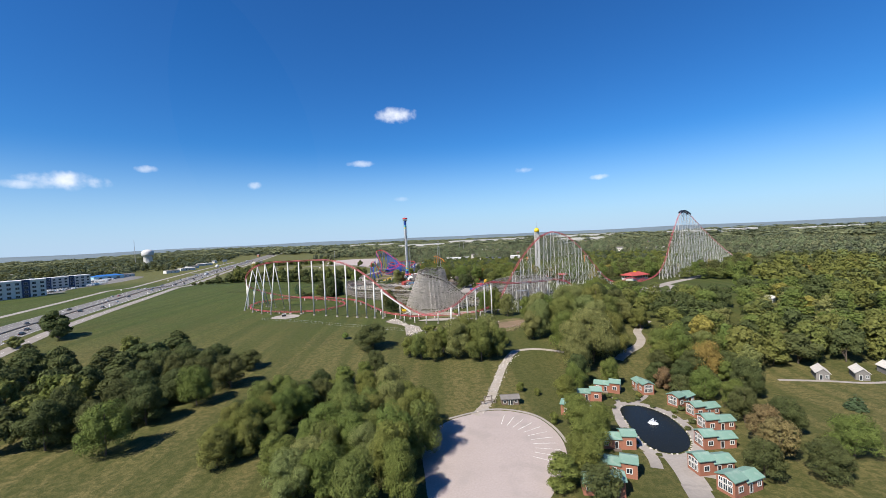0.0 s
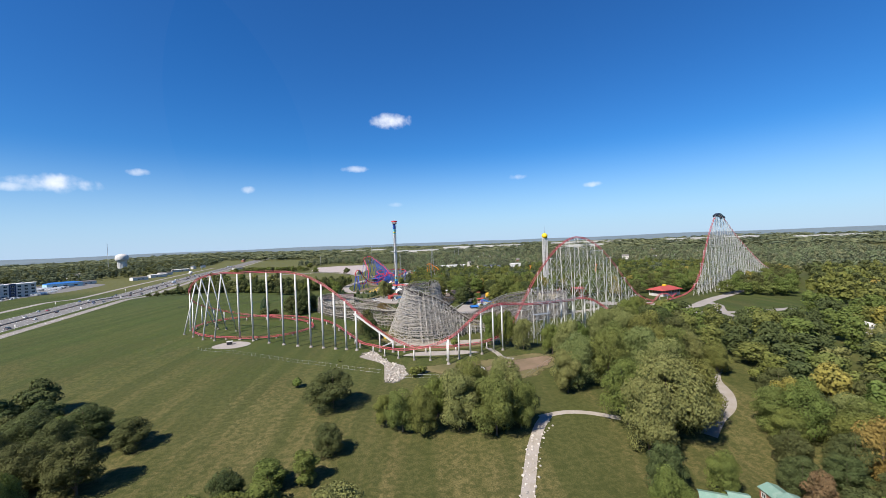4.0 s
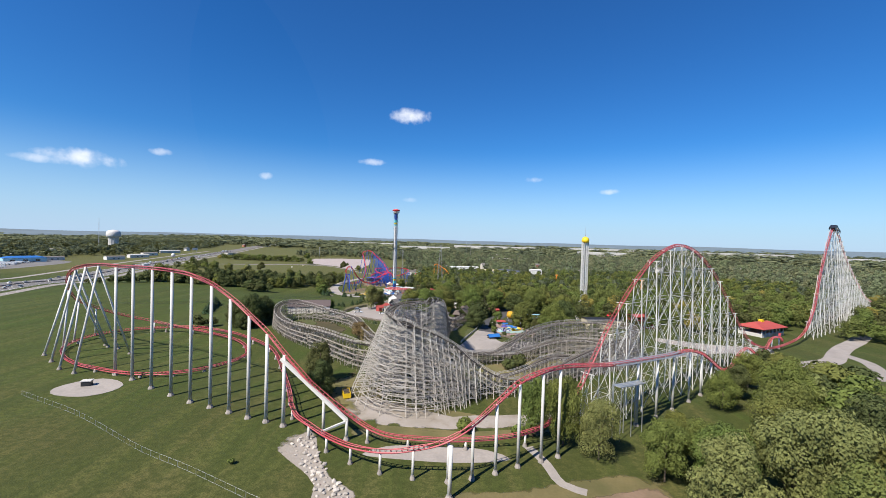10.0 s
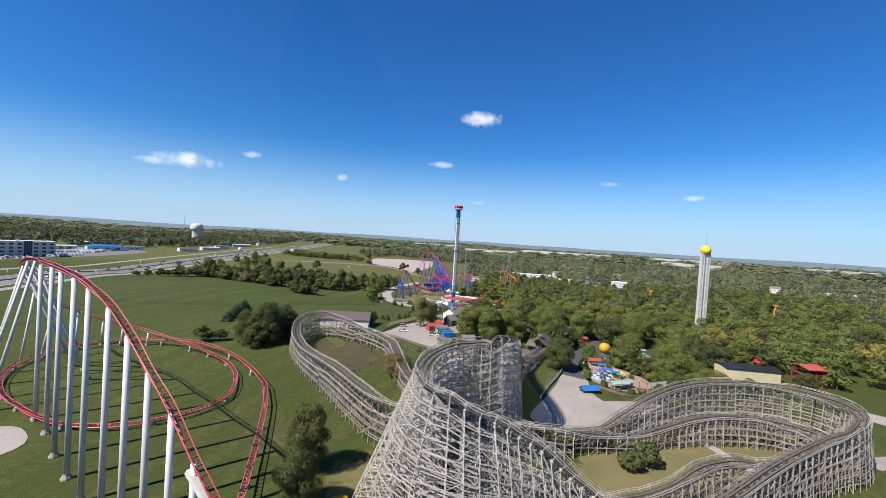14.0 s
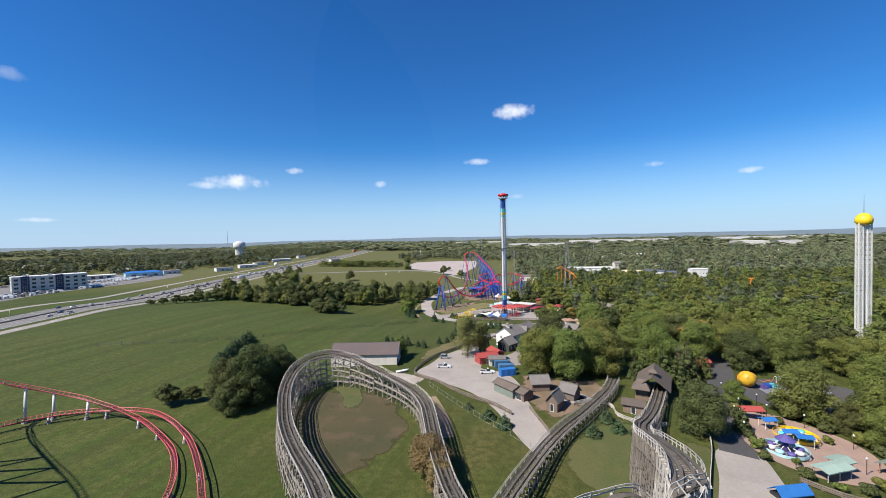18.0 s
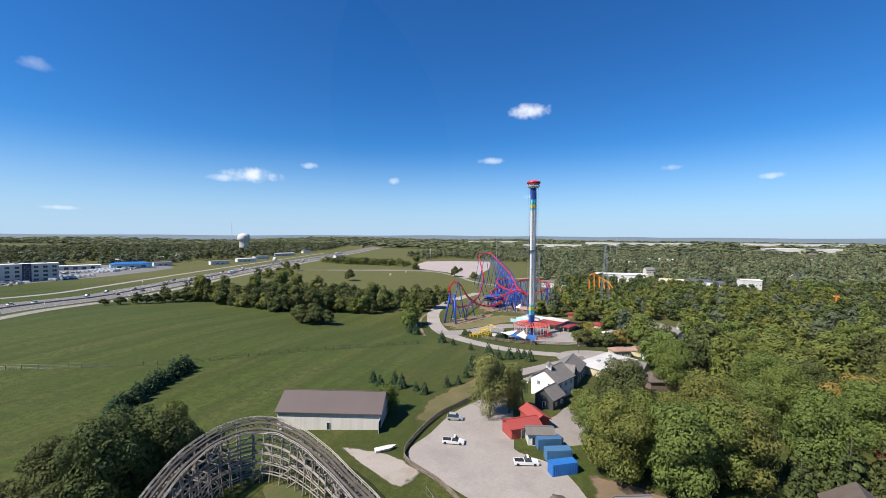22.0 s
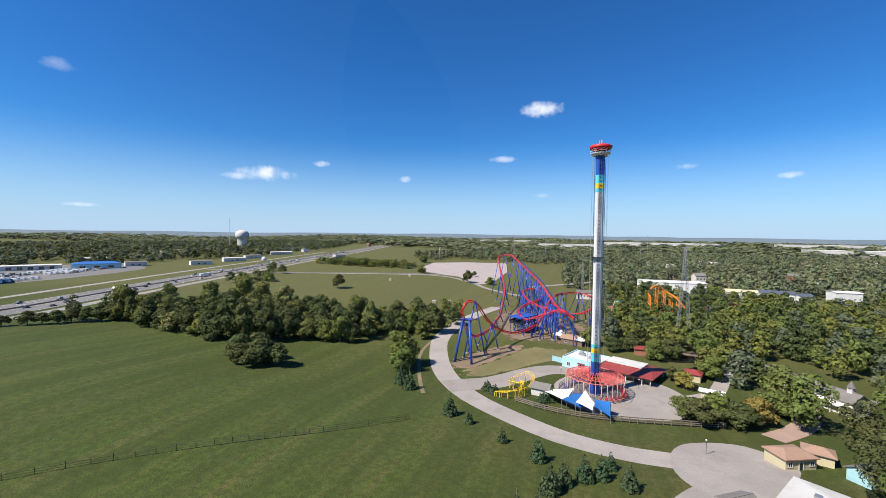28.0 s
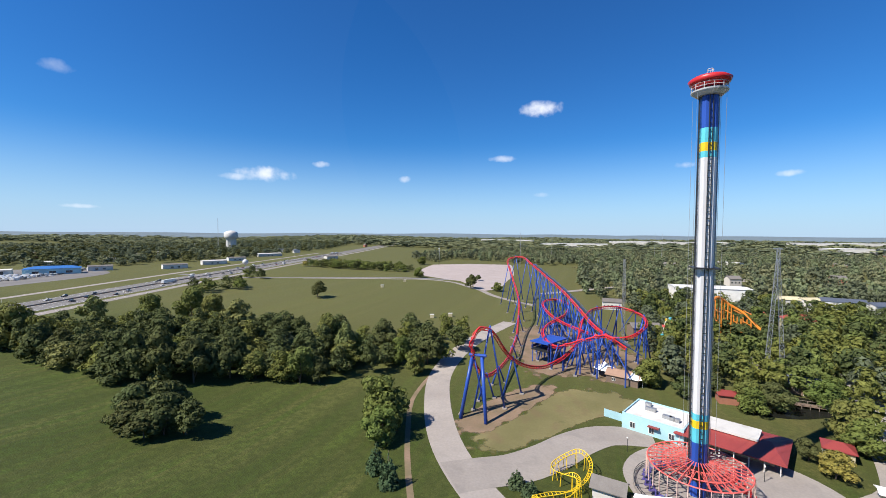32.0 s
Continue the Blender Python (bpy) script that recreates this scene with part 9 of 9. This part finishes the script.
# ================= roadside =================
def hotel(x, y, rz, w, d, h, label, accent, floors=4):
    t = thing("hotel", label, "hotel", on_ground(x, y), rz, "hotels")
    Geo().box((0, 0, h / 2 - 0.5), (w, d, h + 1)).obj("wall", PALE_WALL, t)
    Geo().box((0, 0, h + 0.5), (w + 0.8, d + 0.8, 1.2)).obj("parapet", TRIM_WHITE, t)
    n = max(3, int(w / 7))
    for k in range(n):
        xx = -w / 2 + w * (k + 0.5) / n
        for side, yy in ((270, -d / 2), (90, d / 2)):
            if k % 4 == 1:
                Geo().box((xx, yy * 1.02, h / 2 + 0.6), (w / n * 0.98, 0.8, h + 1.6)).obj("bay", accent, t, "dark blue facade bay")
            for f in range(floors):
                c = (xx, yy * (1.02 if k % 4 == 1 else 1.0) + (0.4 if yy > 0 else -0.4) * (k % 4 == 1), 2.0 + f * h / floors)
                opening(t, c, w / n * 0.5, h / floors * 0.55, side, proud=0.08)
    for f in range(floors):
        for s in (0, 180):
            for yy in (-d / 4, d / 4):
                opening(t, (w / 2 if s == 0 else -w / 2, yy, 2.0 + f * h / floors), 2.2, h / floors * 0.55, s, proud=0.08)
    for k in range(3):
        Geo().box((-w / 3 + w / 3 * k, 0, h + 1.6), (3.5, 3, 1.6)).obj("roof_unit", GREY_STEEL, t, "grey ventilation unit")


NAVY = material("navy_panel", (0.03, 0.05, 0.12), 0.6, scale=0.2)
hotel(-541, 508, 62, 62, 20, 21, "white and navy roadside hotel of four storeys", NAVY)
hotel(-628, 672, 66, 68, 20, 19, "grey and navy roadside hotel of four storeys", NAVY)
house("blue_store", "roadside store with a bright blue roof", "store", -700, 848, 60, 52, 22, 7, 3.0, SKY_WALL, CANVAS_BLUE, ((-15, 3, 6, 3, 270), (0, 3, 6, 3, 270), (15, 3, 6, 3, 270)), group="roadside stores", hipped=10)
house("white_store", "low white roadside store with dark bays", "store", -748, 800, 60, 58, 18, 6, 0.8, PALE_WALL, WHITE_ROOF, tuple((a, 2.6, 5, 4, 270) for a in (-20, -10, 0, 10, 20)), group="roadside stores")
for x, y, w in ((-640, 960, 30), (-655, 1040, 36), (-690, 1120, 30), (-560, 1230, 24), (-840, 930, 40), (-860, 1010, 36), (-700, 900, 26), (-620, 590, 24), (-740, 1260, 50)):
    house("roadside_store", "low pale roadside building", "store", x, y, 62, w, 14, 6, 1.2, PALE_WALL, WHITE_ROOF if w > 30 else GREY_SHINGLE, ((-4, 2.4, 3, 2, 270), (4, 2.4, 3, 2, 270)), group="roadside stores")
setting(patch("lot_store", [(-560, 470), (-530, 560), (-590, 640), (-600, 760), (-650, 880), (-780, 900), (-820, 760), (-700, 620), (-610, 470)], ASPHALT, 0.1, rings=12), "grey car park of the roadside stores", "car park")


def car(kind, paint, name="car"):
    p = CAR_PAINT[paint]
    t = thing(name, paint + " " + {"sedan": "saloon car with dark windows", "suv": "tall estate car with dark windows", "pickup": "pickup truck with an open bed", "truck": "cab with a white box body", "semi": "cab with a long white trailer"}[kind], "car" if kind in ("sedan", "suv", "pickup") else "truck")
    if kind in ("sedan", "suv", "pickup"):
        L, W, H = {"sedan": (4.7, 1.85, 1.45), "suv": (4.8, 1.95, 1.8), "pickup": (5.7, 2.0, 1.85)}[kind]
        mid = 0.78 if kind == "sedan" else 0.95
        side = [(-L / 2, 0.35), (-L / 2, mid - 0.1), (-L / 2 + 0.15, mid), (L / 2 - 1.2, mid), (L / 2 - 0.1, mid - 0.18), (L / 2, 0.45), (L / 2 - 0.1, 0.3), (-L / 2 + 0.1, 0.3)]
        q = [(x, yy, z) for yy in (-W / 2, W / 2) for x, z in side]
        n = len(side)
        g = Geo().add(q, [tuple(range(n)), tuple(range(2 * n - 1, n - 1, -1))] + [((k + 1) % n, k, n + k, n + (k + 1) % n) for k in range(n)])
        g.obj("body", p, t)
        a, b = {"sedan": (-1.6, 1.0), "suv": (-2.2, 1.1), "pickup": (-0.4, 1.3)}[kind]
        lo, hi = [(a, mid), (b, mid)], [(a + 0.45, H), (b - 0.75, H)]
        w2 = W / 2 - 0.06
        q = [(x, s * w2, z) for x, z in lo for s in (-1, 1)] + [(x, s * (w2 - 0.16), z) for x, z in hi for s in (-1, 1)]
        Geo().add(q, [(0, 2, 6, 4), (3, 1, 5, 7), (1, 0, 4, 5), (2, 3, 7, 6), (4, 6, 7, 5)]).obj("glasshouse", GLASS_DARK, t, "dark car glass")
        Geo().box(((hi[0][0] + hi[1][0]) / 2, 0, H + 0.02), (hi[1][0] - hi[0][0], 2 * w2 - 0.3, 0.06)).obj("roof", p, t)
        if kind == "pickup":
            Geo().box((-1.65, 0, mid + 0.03), (2.1, 1.5, 0.06)).obj("bed", DARK_STEEL, t)
        axles = (-L / 2 + 0.85, L / 2 - 0.95)
        r = 0.34
        front, back, lz = L / 2, -L / 2, mid - 0.22
    else:
        L = 8.0 if kind == "truck" else 20.0
        Geo().box((L / 2 - 1.2, 0, 1.7), (2.4, 2.4, 2.4)).obj("cab", p, t)
        Geo().box((L / 2 - 0.02, 0, 2.2), (0.1, 2.1, 0.9)).obj("windscreen", GLASS_DARK, t)
        Geo().box((-1.4, 0, 2.45), (L - 3.0, 2.5, 2.9)).obj("cargo_box", CAR_PAINT["white"], t, "white cargo box")
        Geo().box((0, 0, 0.8), (L - 0.4, 1.2, 0.35)).obj("chassis", DARK_STEEL, t)
        axles = (L / 2 - 1.3, -L / 2 + 1.5, -L / 2 + 2.8)
        r, W, front, back, lz = 0.5, 2.4, L / 2, -L / 2, 1.0
    for x in axles:
        for s in (-1, 1):
            w = Geo().tube([(x, s * (W / 2 - 0.22), r), (x, s * (W / 2 + 0.01), r)], r, 12).obj("wheel", RUBBER, t)
    for s in (-1, 1):
        Geo().box((front - 0.02, s * (W / 2 - 0.3), lz), (0.08, 0.4, 0.16)).obj("headlight", LAMP_CLEAR, t)
        Geo().box((back + 0.0, s * (W / 2 - 0.25), lz), (0.08, 0.3, 0.18)).obj("tail_light", LAMP_RED, t)
    return t


FLEET = [car("sedan", "white"), car("sedan", "black"), car("suv", "silver"), car("suv", "black"), car("sedan", "red"), car("pickup", "white"), car("suv", "grey"), car("sedan", "blue"), car("truck", "white"), car("semi", "silver")]
for f in FLEET:
    f["group"] = "vehicles on the motorway"
GONE = set()


def park(k, x, y, rz, lift=0.08):
    m = pose(x, y, gz(x, y) + lift, 0, 0, rz)
    if k not in GONE:
        GONE.add(k)
        FLEET[k].matrix_basis = m
        return FLEET[k]
    return copy_thing(FLEET[k], m)


traffic = random.Random(21)
for d, back in ((20.5, 0), (25.6, 0), (31, 0), (42.5, 1), (48, 1), (53.5, 1)):
    ln = flat_spline(offset_line(NEAR_EDGE, d)[3:11], 4)
    i = traffic.randrange(4, 14)
    while i < len(ln) - 2:
        p, q = ln[i], ln[i + 1]
        a = math.degrees(math.atan2(q.y - p.y, q.x - p.x)) + (180 if back else 0)
        park(traffic.choices(range(10), (4, 4, 3, 4, 1, 2, 2, 1, 1, 1))[0], p.x, p.y, a)
        i += traffic.randrange(14, 42)
for x, y, k, rz in ((-66, 492, 2, 10), (-62.5, 478, 5, 8), (-43.5, 472.8, 5, 15)):
    ob = park(k, x, y, rz)
# campers for sale in rows beside the stores
def camper():
    t = thing("camper", "white touring camper parked in a dealer's row", "camper", group="dealer campers")
    side = [(-4.2, 0.7), (-4.2, 3.0), (-3.9, 3.3), (3.2, 3.3), (4.2, 2.3), (4.2, 0.9), (3.8, 0.6)]
    n = len(side)
    q = [(x, y, z) for y in (-1.25, 1.25) for x, z in side]
    Geo().add(q, [tuple(range(n)), tuple(range(2 * n - 1, n - 1, -1))] + [((k + 1) % n, k, n + k, n + (k + 1) % n) for k in range(n)]).obj("body", CAR_PAINT["white"], t)
    for y in (-1.27, 1.27):
        Geo().box((0, y, 1.5), (7.6, 0.05, 0.35)).obj("stripe", CAR_PAINT["grey"], t)
        Geo().box((-0.8, y, 2.4), (2.6, 0.06, 0.7)).obj("window", GLASS_DARK, t)
    for x in (-1.0, 0.2):
        Geo().tube([(x, -1.15, 0.4), (x, 1.15, 0.4)], 0.4, 10).obj("wheel", RUBBER, t)
    return t


model = camper()
camper_rng = random.Random(12)
first = True
for row, (x0, y0, dx, dy, rz) in enumerate(((-600, 690, -2.2, 7.0, 25), (-622, 684, -2.2, 7.0, 25), (-655, 770, -2.6, 7.0, 20), (-678, 760, -2.6, 7.0, 20), (-560, 560, -2.8, 6.8, 22))):
    for j in range(8):
        m = Matrix.Translation((x0 + dx * j, y0 + dy * j, gz(x0 + dx * j, y0 + dy * j) + 0.1)) @ Matrix.Rotation(radians(rz + camper_rng.uniform(-6, 6)), 4, "Z")
        if first:
            model.matrix_basis, first = m, False
        elif camper_rng.random() < 0.86:
            copy_thing(model, m)
# parked cars of the stores
lot_rng = random.Random(4)
for k in range(32):
    x0, y0, dx, dy = ((-665, 820, -3.2, 6.5), (-690, 790, -4.4, 4.8), (-610, 700, -2.2, 6.0), (-565, 575, -3.0, 5.2))[k % 4]
    j = k // 4
    park(lot_rng.choice((0, 0, 1, 2, 3, 6, 5)), x0 + dx * j * 1.15 + lot_rng.uniform(-1, 1), y0 + dy * j * 0.9, lot_rng.choice((20, 110, 200)), 0.16)

# crowded forecourts: vehicles too many and too small to count
for mat, seed, lab in ((CAR_PAINT["white"], 41, "white vans and cars crowded on the dealers' lots"), (CAR_PAINT["grey"], 42, "dark cars crowded on the dealers' lots")):
    rng = random.Random(seed)
    g = Geo()
    for x0, y0, x1, y1, n in ((-560, 545, -640, 700, 60), (-600, 640, -690, 760, 60), (-660, 780, -740, 900, 70), (-560, 520, -600, 600, 30)):
        for k in range(n):
            u, w = rng.random(), rng.uniform(-14, 14)
            x, y = x0 + (x1 - x0) * u + w * 0.9, y0 + (y1 - y0) * u + w * 0.5
            z, a = gz(x, y) + 0.15, rng.choice((22, 112)) + rng.uniform(-4, 4)
            tall = rng.random() < 0.35
            g.box((x, y, z + 0.75), (4.6, 1.9, 1.0), a)
            g.box((x, y, z + (1.9 if tall else 1.45)), (4.2 if tall else 2.5, 1.8, 1.5 if tall else 0.6), a)
    t = g.obj("parked_vehicles", mat)
    tagged(t, lab, "vehicles", kind="stuff")

# ---- water tower and mast
t = thing("water_tower", "white water tower with a fluted stem and round tank", "water tower", on_ground(-1047, 1450))
Geo().lathe([(14, -4), (13.2, 4), (12.8, 30), (14, 33), (18, 35.6), (18.8, 40), (18.6, 48), (16, 53), (8, 56.4), (0.3, 57.4)], 28).obj("tank", TRIM_WHITE, t, smooth=True)
for k in range(14):
    a = 2 * math.pi * k / 14
    Geo().beam((13.3 * math.cos(a), 13.3 * math.sin(a), 0), (12.9 * math.cos(a), 12.9 * math.sin(a), 31), 0.8).obj("rib", PALE_WALL, t)
t = thing("radio_mast", "thin grey radio mast", "mast", on_ground(-1085, 1440))
Geo().tube([(0, 0, 0), (0, 0, 92)], 0.9, 5, 0.5).obj("pole", GREY_STEEL, t)
for x, y, h in ((-185, 1240, 42), (-150, 1500, 40), (60, 1480, 44), (75, 1490, 44)):
    t = thing("radio_mast", "thin grey radio mast", "mast", on_ground(x, y))
    Geo().tube([(0, 0, 0), (0, 0, h + 18)], 0.45, 5, 0.25).obj("pole", GREY_STEEL, t)
# road signs along the motorway
for k, (d, s) in enumerate(((11, 380), (11, 470), (12, 560), (11, 660), (11, 760), (62, 520), (62, 700))):
    ed = offset_line(NEAR_EDGE, d)
    x = float(np.interp(s, [p[1] for p in ed], [p[0] for p in ed]))
    t = thing("road_sign", "white square road sign seen from its back", "road sign", on_ground(x, s), 160, "road signs")
    Geo().tube([(0, 0, 0), (0, 0, 3.4)], 0.08, 6).obj("post", GREY_STEEL, t)
    Geo().box((0, -0.1, 3.2), (1.8, 0.06, 2.0)).obj("plate", TRIM_WHITE, t)
t = thing("balloon_sign", "white round roadside sign ball", "sign", on_ground(-560, 1010))
Geo().lathe([(0.5, 4), (3.0, 5.5), (4.2, 8.5), (3.0, 11.5), (0.4, 12.8)], 18).obj("ball", TRIM_WHITE, t, smooth=True)
Geo().tube([(0, 0, 0), (0, 0, 5)], 0.3, 6).obj("post", GREY_STEEL, t)
t = thing("billboard", "white roadside billboard on posts", "billboard", on_ground(-690, 1290), 60)
Geo().box((0, 0, 11), (15, 0.6, 6)).obj("panel", TRIM_WHITE, t)
for i in (-5, 5):
    Geo().beam((i, 0, 0), (i, 0, 9), 0.5).obj("post", GREY_STEEL, t)
for x, y in ((-270, 890), (-268, 940), (-180, 790), (-170, 800)):
    t = thing("field_box", "small pale box in the field", "box", on_ground(x, y), 20, "field boxes")
    Geo().box((0, 0, 1.1), (2.6, 2.2, 2.4)).obj("body", CREAM_WALL, t)
    Geo().box((0, 0, 2.35), (2.9, 2.5, 0.15)).obj("lid", TRIM_WHITE, t)

# ================= fences =================
def rail_fence(name, label, pts, mat, post_gap, h, rails_at, r=0.12, mesh=False):
    line = flat_spline(pts, post_gap)
    t = thing(name, label, "fence", on_ground(pts[0][0], pts[0][1]))
    for p in line:
        z = gz(p.x, p.y)
        Geo().beam((p.x, p.y, z - 0.2), (p.x, p.y, z + h), r * 1.3).obj("post", mat, t, world=True)
    for f in rails_at:
        tops = [(p.x, p.y, gz(p.x, p.y) + h * f) for p in line]
        if mesh:
            Geo().tube(tops, r * 0.5, 4).obj("rail", mat, t, world=True)
            continue
        for a, p in zip(tops, tops[1:]):
            Geo().beam(a, p, r, r * 1.6).obj("rail", mat, t, world=True)
    return t


rail_fence("wire_fence", "thin grey chain-link fence across the meadow", [(-188, 509), (-169.5, 530), (-148, 550), (-127.5, 567), (-112, 583)], DARK_STEEL, 4.0, 1.8, (0.98, 0.66, 0.34, 0.08), 0.07, True)
rail_fence("wire_fence", "thin grey chain-link fence across the meadow", [(-250, 470), (-222, 486), (-188, 509)], DARK_STEEL, 4.0, 1.8, (0.98, 0.66, 0.34, 0.08), 0.07, True)
rail_fence("wire_fence", "thin grey chain-link fence in the meadow", [(-145, 320), (-114.5, 307), (-78, 287), (-61, 279.5), (-39, 269), (-24, 263)], GREY_STEEL, 3.6, 1.6, (0.98, 0.08), 0.05, True)
rail_fence("wire_fence", "thin grey chain-link fence beside the yard", [(-62, 456), (-50, 443), (-37, 430.5), (-29, 424), (-22, 417)], GREY_STEEL, 3.0, 1.6, (0.98, 0.08), 0.05, True)
rail_fence("wire_fence", "thin grey chain-link fence round the dry lawn", [(-20, 258), (2, 255), (17, 253), (34, 251), (44, 261), (54, 272)], GREY_STEEL, 3.4, 1.6, (0.98, 0.08), 0.05, True)
rail_fence("timber_fence", "dark timber rail fence along the road", [(-84, 614.5), (-77.6, 611), (-69, 608), (-62, 607), (-49.4, 608), (-37, 610.5), (-19, 615)], TIMBER_FENCE, 2.4, 1.9, (0.95, 0.62, 0.3), 0.16)
rail_fence("timber_fence", "weathered timber rail fence round the yard", [(-62, 518), (-66, 506), (-71, 494), (-73, 480), (-72, 468), (-60, 459.5), (-48, 449), (-36, 441.5), (-30, 436)], TIMBER_FENCE, 2.2, 1.3, (0.95, 0.62, 0.3), 0.16)
rail_fence("timber_fence", "weathered timber rail fence round the yard", [(-25, 441), (-22, 434), (-19, 427), (-16, 420)], TIMBER_FENCE, 2.2, 1.2, (0.95, 0.62, 0.3), 0.16)
rail_fence("timber_fence", "weathered timber rail fence beside the plaza", [(8, 374), (20, 377.5), (33, 385), (44, 394), (58, 408), (68, 420)], TIMBER_FENCE, 2.4, 1.3, (0.95, 0.6, 0.3), 0.16)
rail_fence("timber_fence", "weathered timber rail fence beside the plaza", [(34, 420), (42, 416), (52, 420), (62, 430)], TIMBER_FENCE, 2.2, 1.2, (0.95, 0.6, 0.3), 0.16)
rail_fence("pale_fence", "pale timber rail fence beside the path", [(10, 399), (15, 414), (20.5, 431), (23, 446)], BLEACHED, 2.4, 1.2, (0.95, 0.6, 0.3), 0.14)
rail_fence("pale_fence", "pale timber rail fence beside the station", [(-12, 446), (-6, 450), (-1, 447), (0, 441), (5, 437.5), (12, 438)], BLEACHED, 2.0, 1.2, (0.95, 0.6, 0.3), 0.14)
for x, y in ((31, 440), (33, 452), (37, 460), (44, 459), (52, 456), (58, 446), (52, 431), (36, 426), (45, 468), (58, 468), (24, 437), (37, 474), (-48, 520), (-30, 592), (-40, 645), (-70, 650)):
    t = thing("lamp_post", "thin dark lamp post with a white globe", "lamp post", on_ground(x, y), 0, "park lamp posts")
    Geo().tube([(0, 0, 0), (0, 0, 3.6)], 0.07, 6).obj("pole", DARK_STEEL, t)
    Geo().lathe([(0.1, 3.55), (0.24, 3.75), (0.24, 3.95), (0.08, 4.12)], 10).obj("globe", TRIM_WHITE, t, smooth=True)
# ---- containers and machinery of the yard
for x, y, rz, m in ((-39, 482.5, 22, STEEL_BLUE), (-36.6, 477.2, 22, STEEL_BLUE), (-35.4, 471.5, 30, CANVAS_BLUE)):
    t = thing("container", "blue steel shipping container", "container", on_ground(x, y), rz, "shipping containers")
    Geo().box((0, 0, 1.3), (6.1, 2.4, 2.5)).obj("box", m, t)
    for k in range(12):
        Geo().box((-2.8 + 0.5 * k, 0, 1.3), (0.14, 2.5, 2.3)).obj("rib", m, t)
    Geo().box((0, 0, 2.6), (6.1, 2.4, 0.12)).obj("roof", m, t)
t = thing("boat", "small white boat hull lying on the grass", "boat", on_ground(-78, 470), 40)
Geo().add([(-2.6, -0.9, 0.7), (-2.6, 0.9, 0.7), (1.2, 0.9, 0.8), (3.0, 0, 1.0), (1.2, -0.9, 0.8), (-2.5, -0.5, 0), (-2.5, 0.5, 0), (1.0, 0.5, 0), (2.2, 0, 0.2), (1.0, -0.5, 0)], [(0, 1, 6, 5), (1, 2, 7, 6), (2, 3, 8, 7), (3, 4, 9, 8), (4, 0, 5, 9), (5, 6, 7, 8, 9), (4, 3, 2, 1, 0)]).obj("hull", TRIM_WHITE, t)

# ================= far houses, halls and fields among the woods =================
far_rng = random.Random(21)
HOUSE_COLOURS = [(PALE_WALL, GREY_SHINGLE, "white house with a grey roof far off among trees"), (SHED_WALL, GREY_SHINGLE, "pale house with a grey roof far off among trees"), (PALE_WALL, SLATE_ROOF, "white house with a slate roof far off among trees"), (BRICK, GREY_SHINGLE, "brick house with a grey roof far off among trees"), (PALE_WALL, WHITE_ROOF, "pale flat-roofed hall far off among trees")]
spots = []
while len(spots) < 46:
    x, y = far_rng.uniform(60, 900), far_rng.uniform(1000, 1900)
    if len(spots) > 30:
        x, y = far_rng.uniform(-1500, -760), far_rng.uniform(700, 1900)
    if all((x - a) ** 2 + (y - b) ** 2 > 45 ** 2 for a, b in spots):
        spots.append((x, y))
for x, y in spots:
    wall, roof, lab = far_rng.choice(HOUSE_COLOURS)
    big = roof is WHITE_ROOF
    w, d, h = (far_rng.uniform(40, 70), far_rng.uniform(18, 30), 9.0) if big else (far_rng.uniform(13, 20), far_rng.uniform(9, 12), far_rng.uniform(7, 9.5))
    t = thing("far_house" if not big else "far_hall", lab, "building", on_ground(x, y), far_rng.uniform(-40, 40), "far houses")
    Geo().gable_wall(-w / 2, w / 2, -d / 2, d / 2, -0.5, h, 1.0 if big else 3.2).obj("wall", wall, t)
    Geo().gable(-w / 2, w / 2, -d / 2, d / 2, h, 1.0 if big else 3.2, 0.6).obj("roof", roof, t)
    for k in (-1, 0, 1):
        Geo().box((k * w / 3.2, -d / 2 - 0.03, h * 0.55), (1.6, 0.12, 1.8)).obj("window", GLASS_DARK, t)
for k, (pts, m, lab) in enumerate((
        ([(200, 1120), (260, 1160), (340, 1130), (360, 1085), (290, 1100), (220, 1105)], CONCRETE, "pale bare lot among the far woods"),
        ([(120, 1330), (200, 1390), (320, 1400), (300, 1360), (180, 1335)], GRASS_DRY, "dry field among the far woods"),
        ([(-110, 1280), (-60, 1340), (20, 1330), (0, 1290)], GRASS_DRY, "dry field among the far woods"),
        ([(420, 1050), (520, 1120), (600, 1080), (520, 1010)], GRASS_DRY, "dry field among the far woods"),
        ([(620, 1400), (800, 1480), (900, 1380), (740, 1330)], CONCRETE, "pale bare lot among the far woods"))):
    setting(patch("field_%d" % (k + 1), pts, m, 0.15, rings=4), lab, "field")
t = thing("light_mast", "tall thin pale light mast beside the car park", "light mast", on_ground(-318, 1196))
Geo().tube([(0, 0, -0.3), (0, 0, 27)], 0.35, 6).obj("pole", GREY_STEEL, t, smooth=True)
Geo().box((0, 0, 27.4), (3.2, 0.6, 1.2)).obj("lamp_head", GREY_STEEL, t)
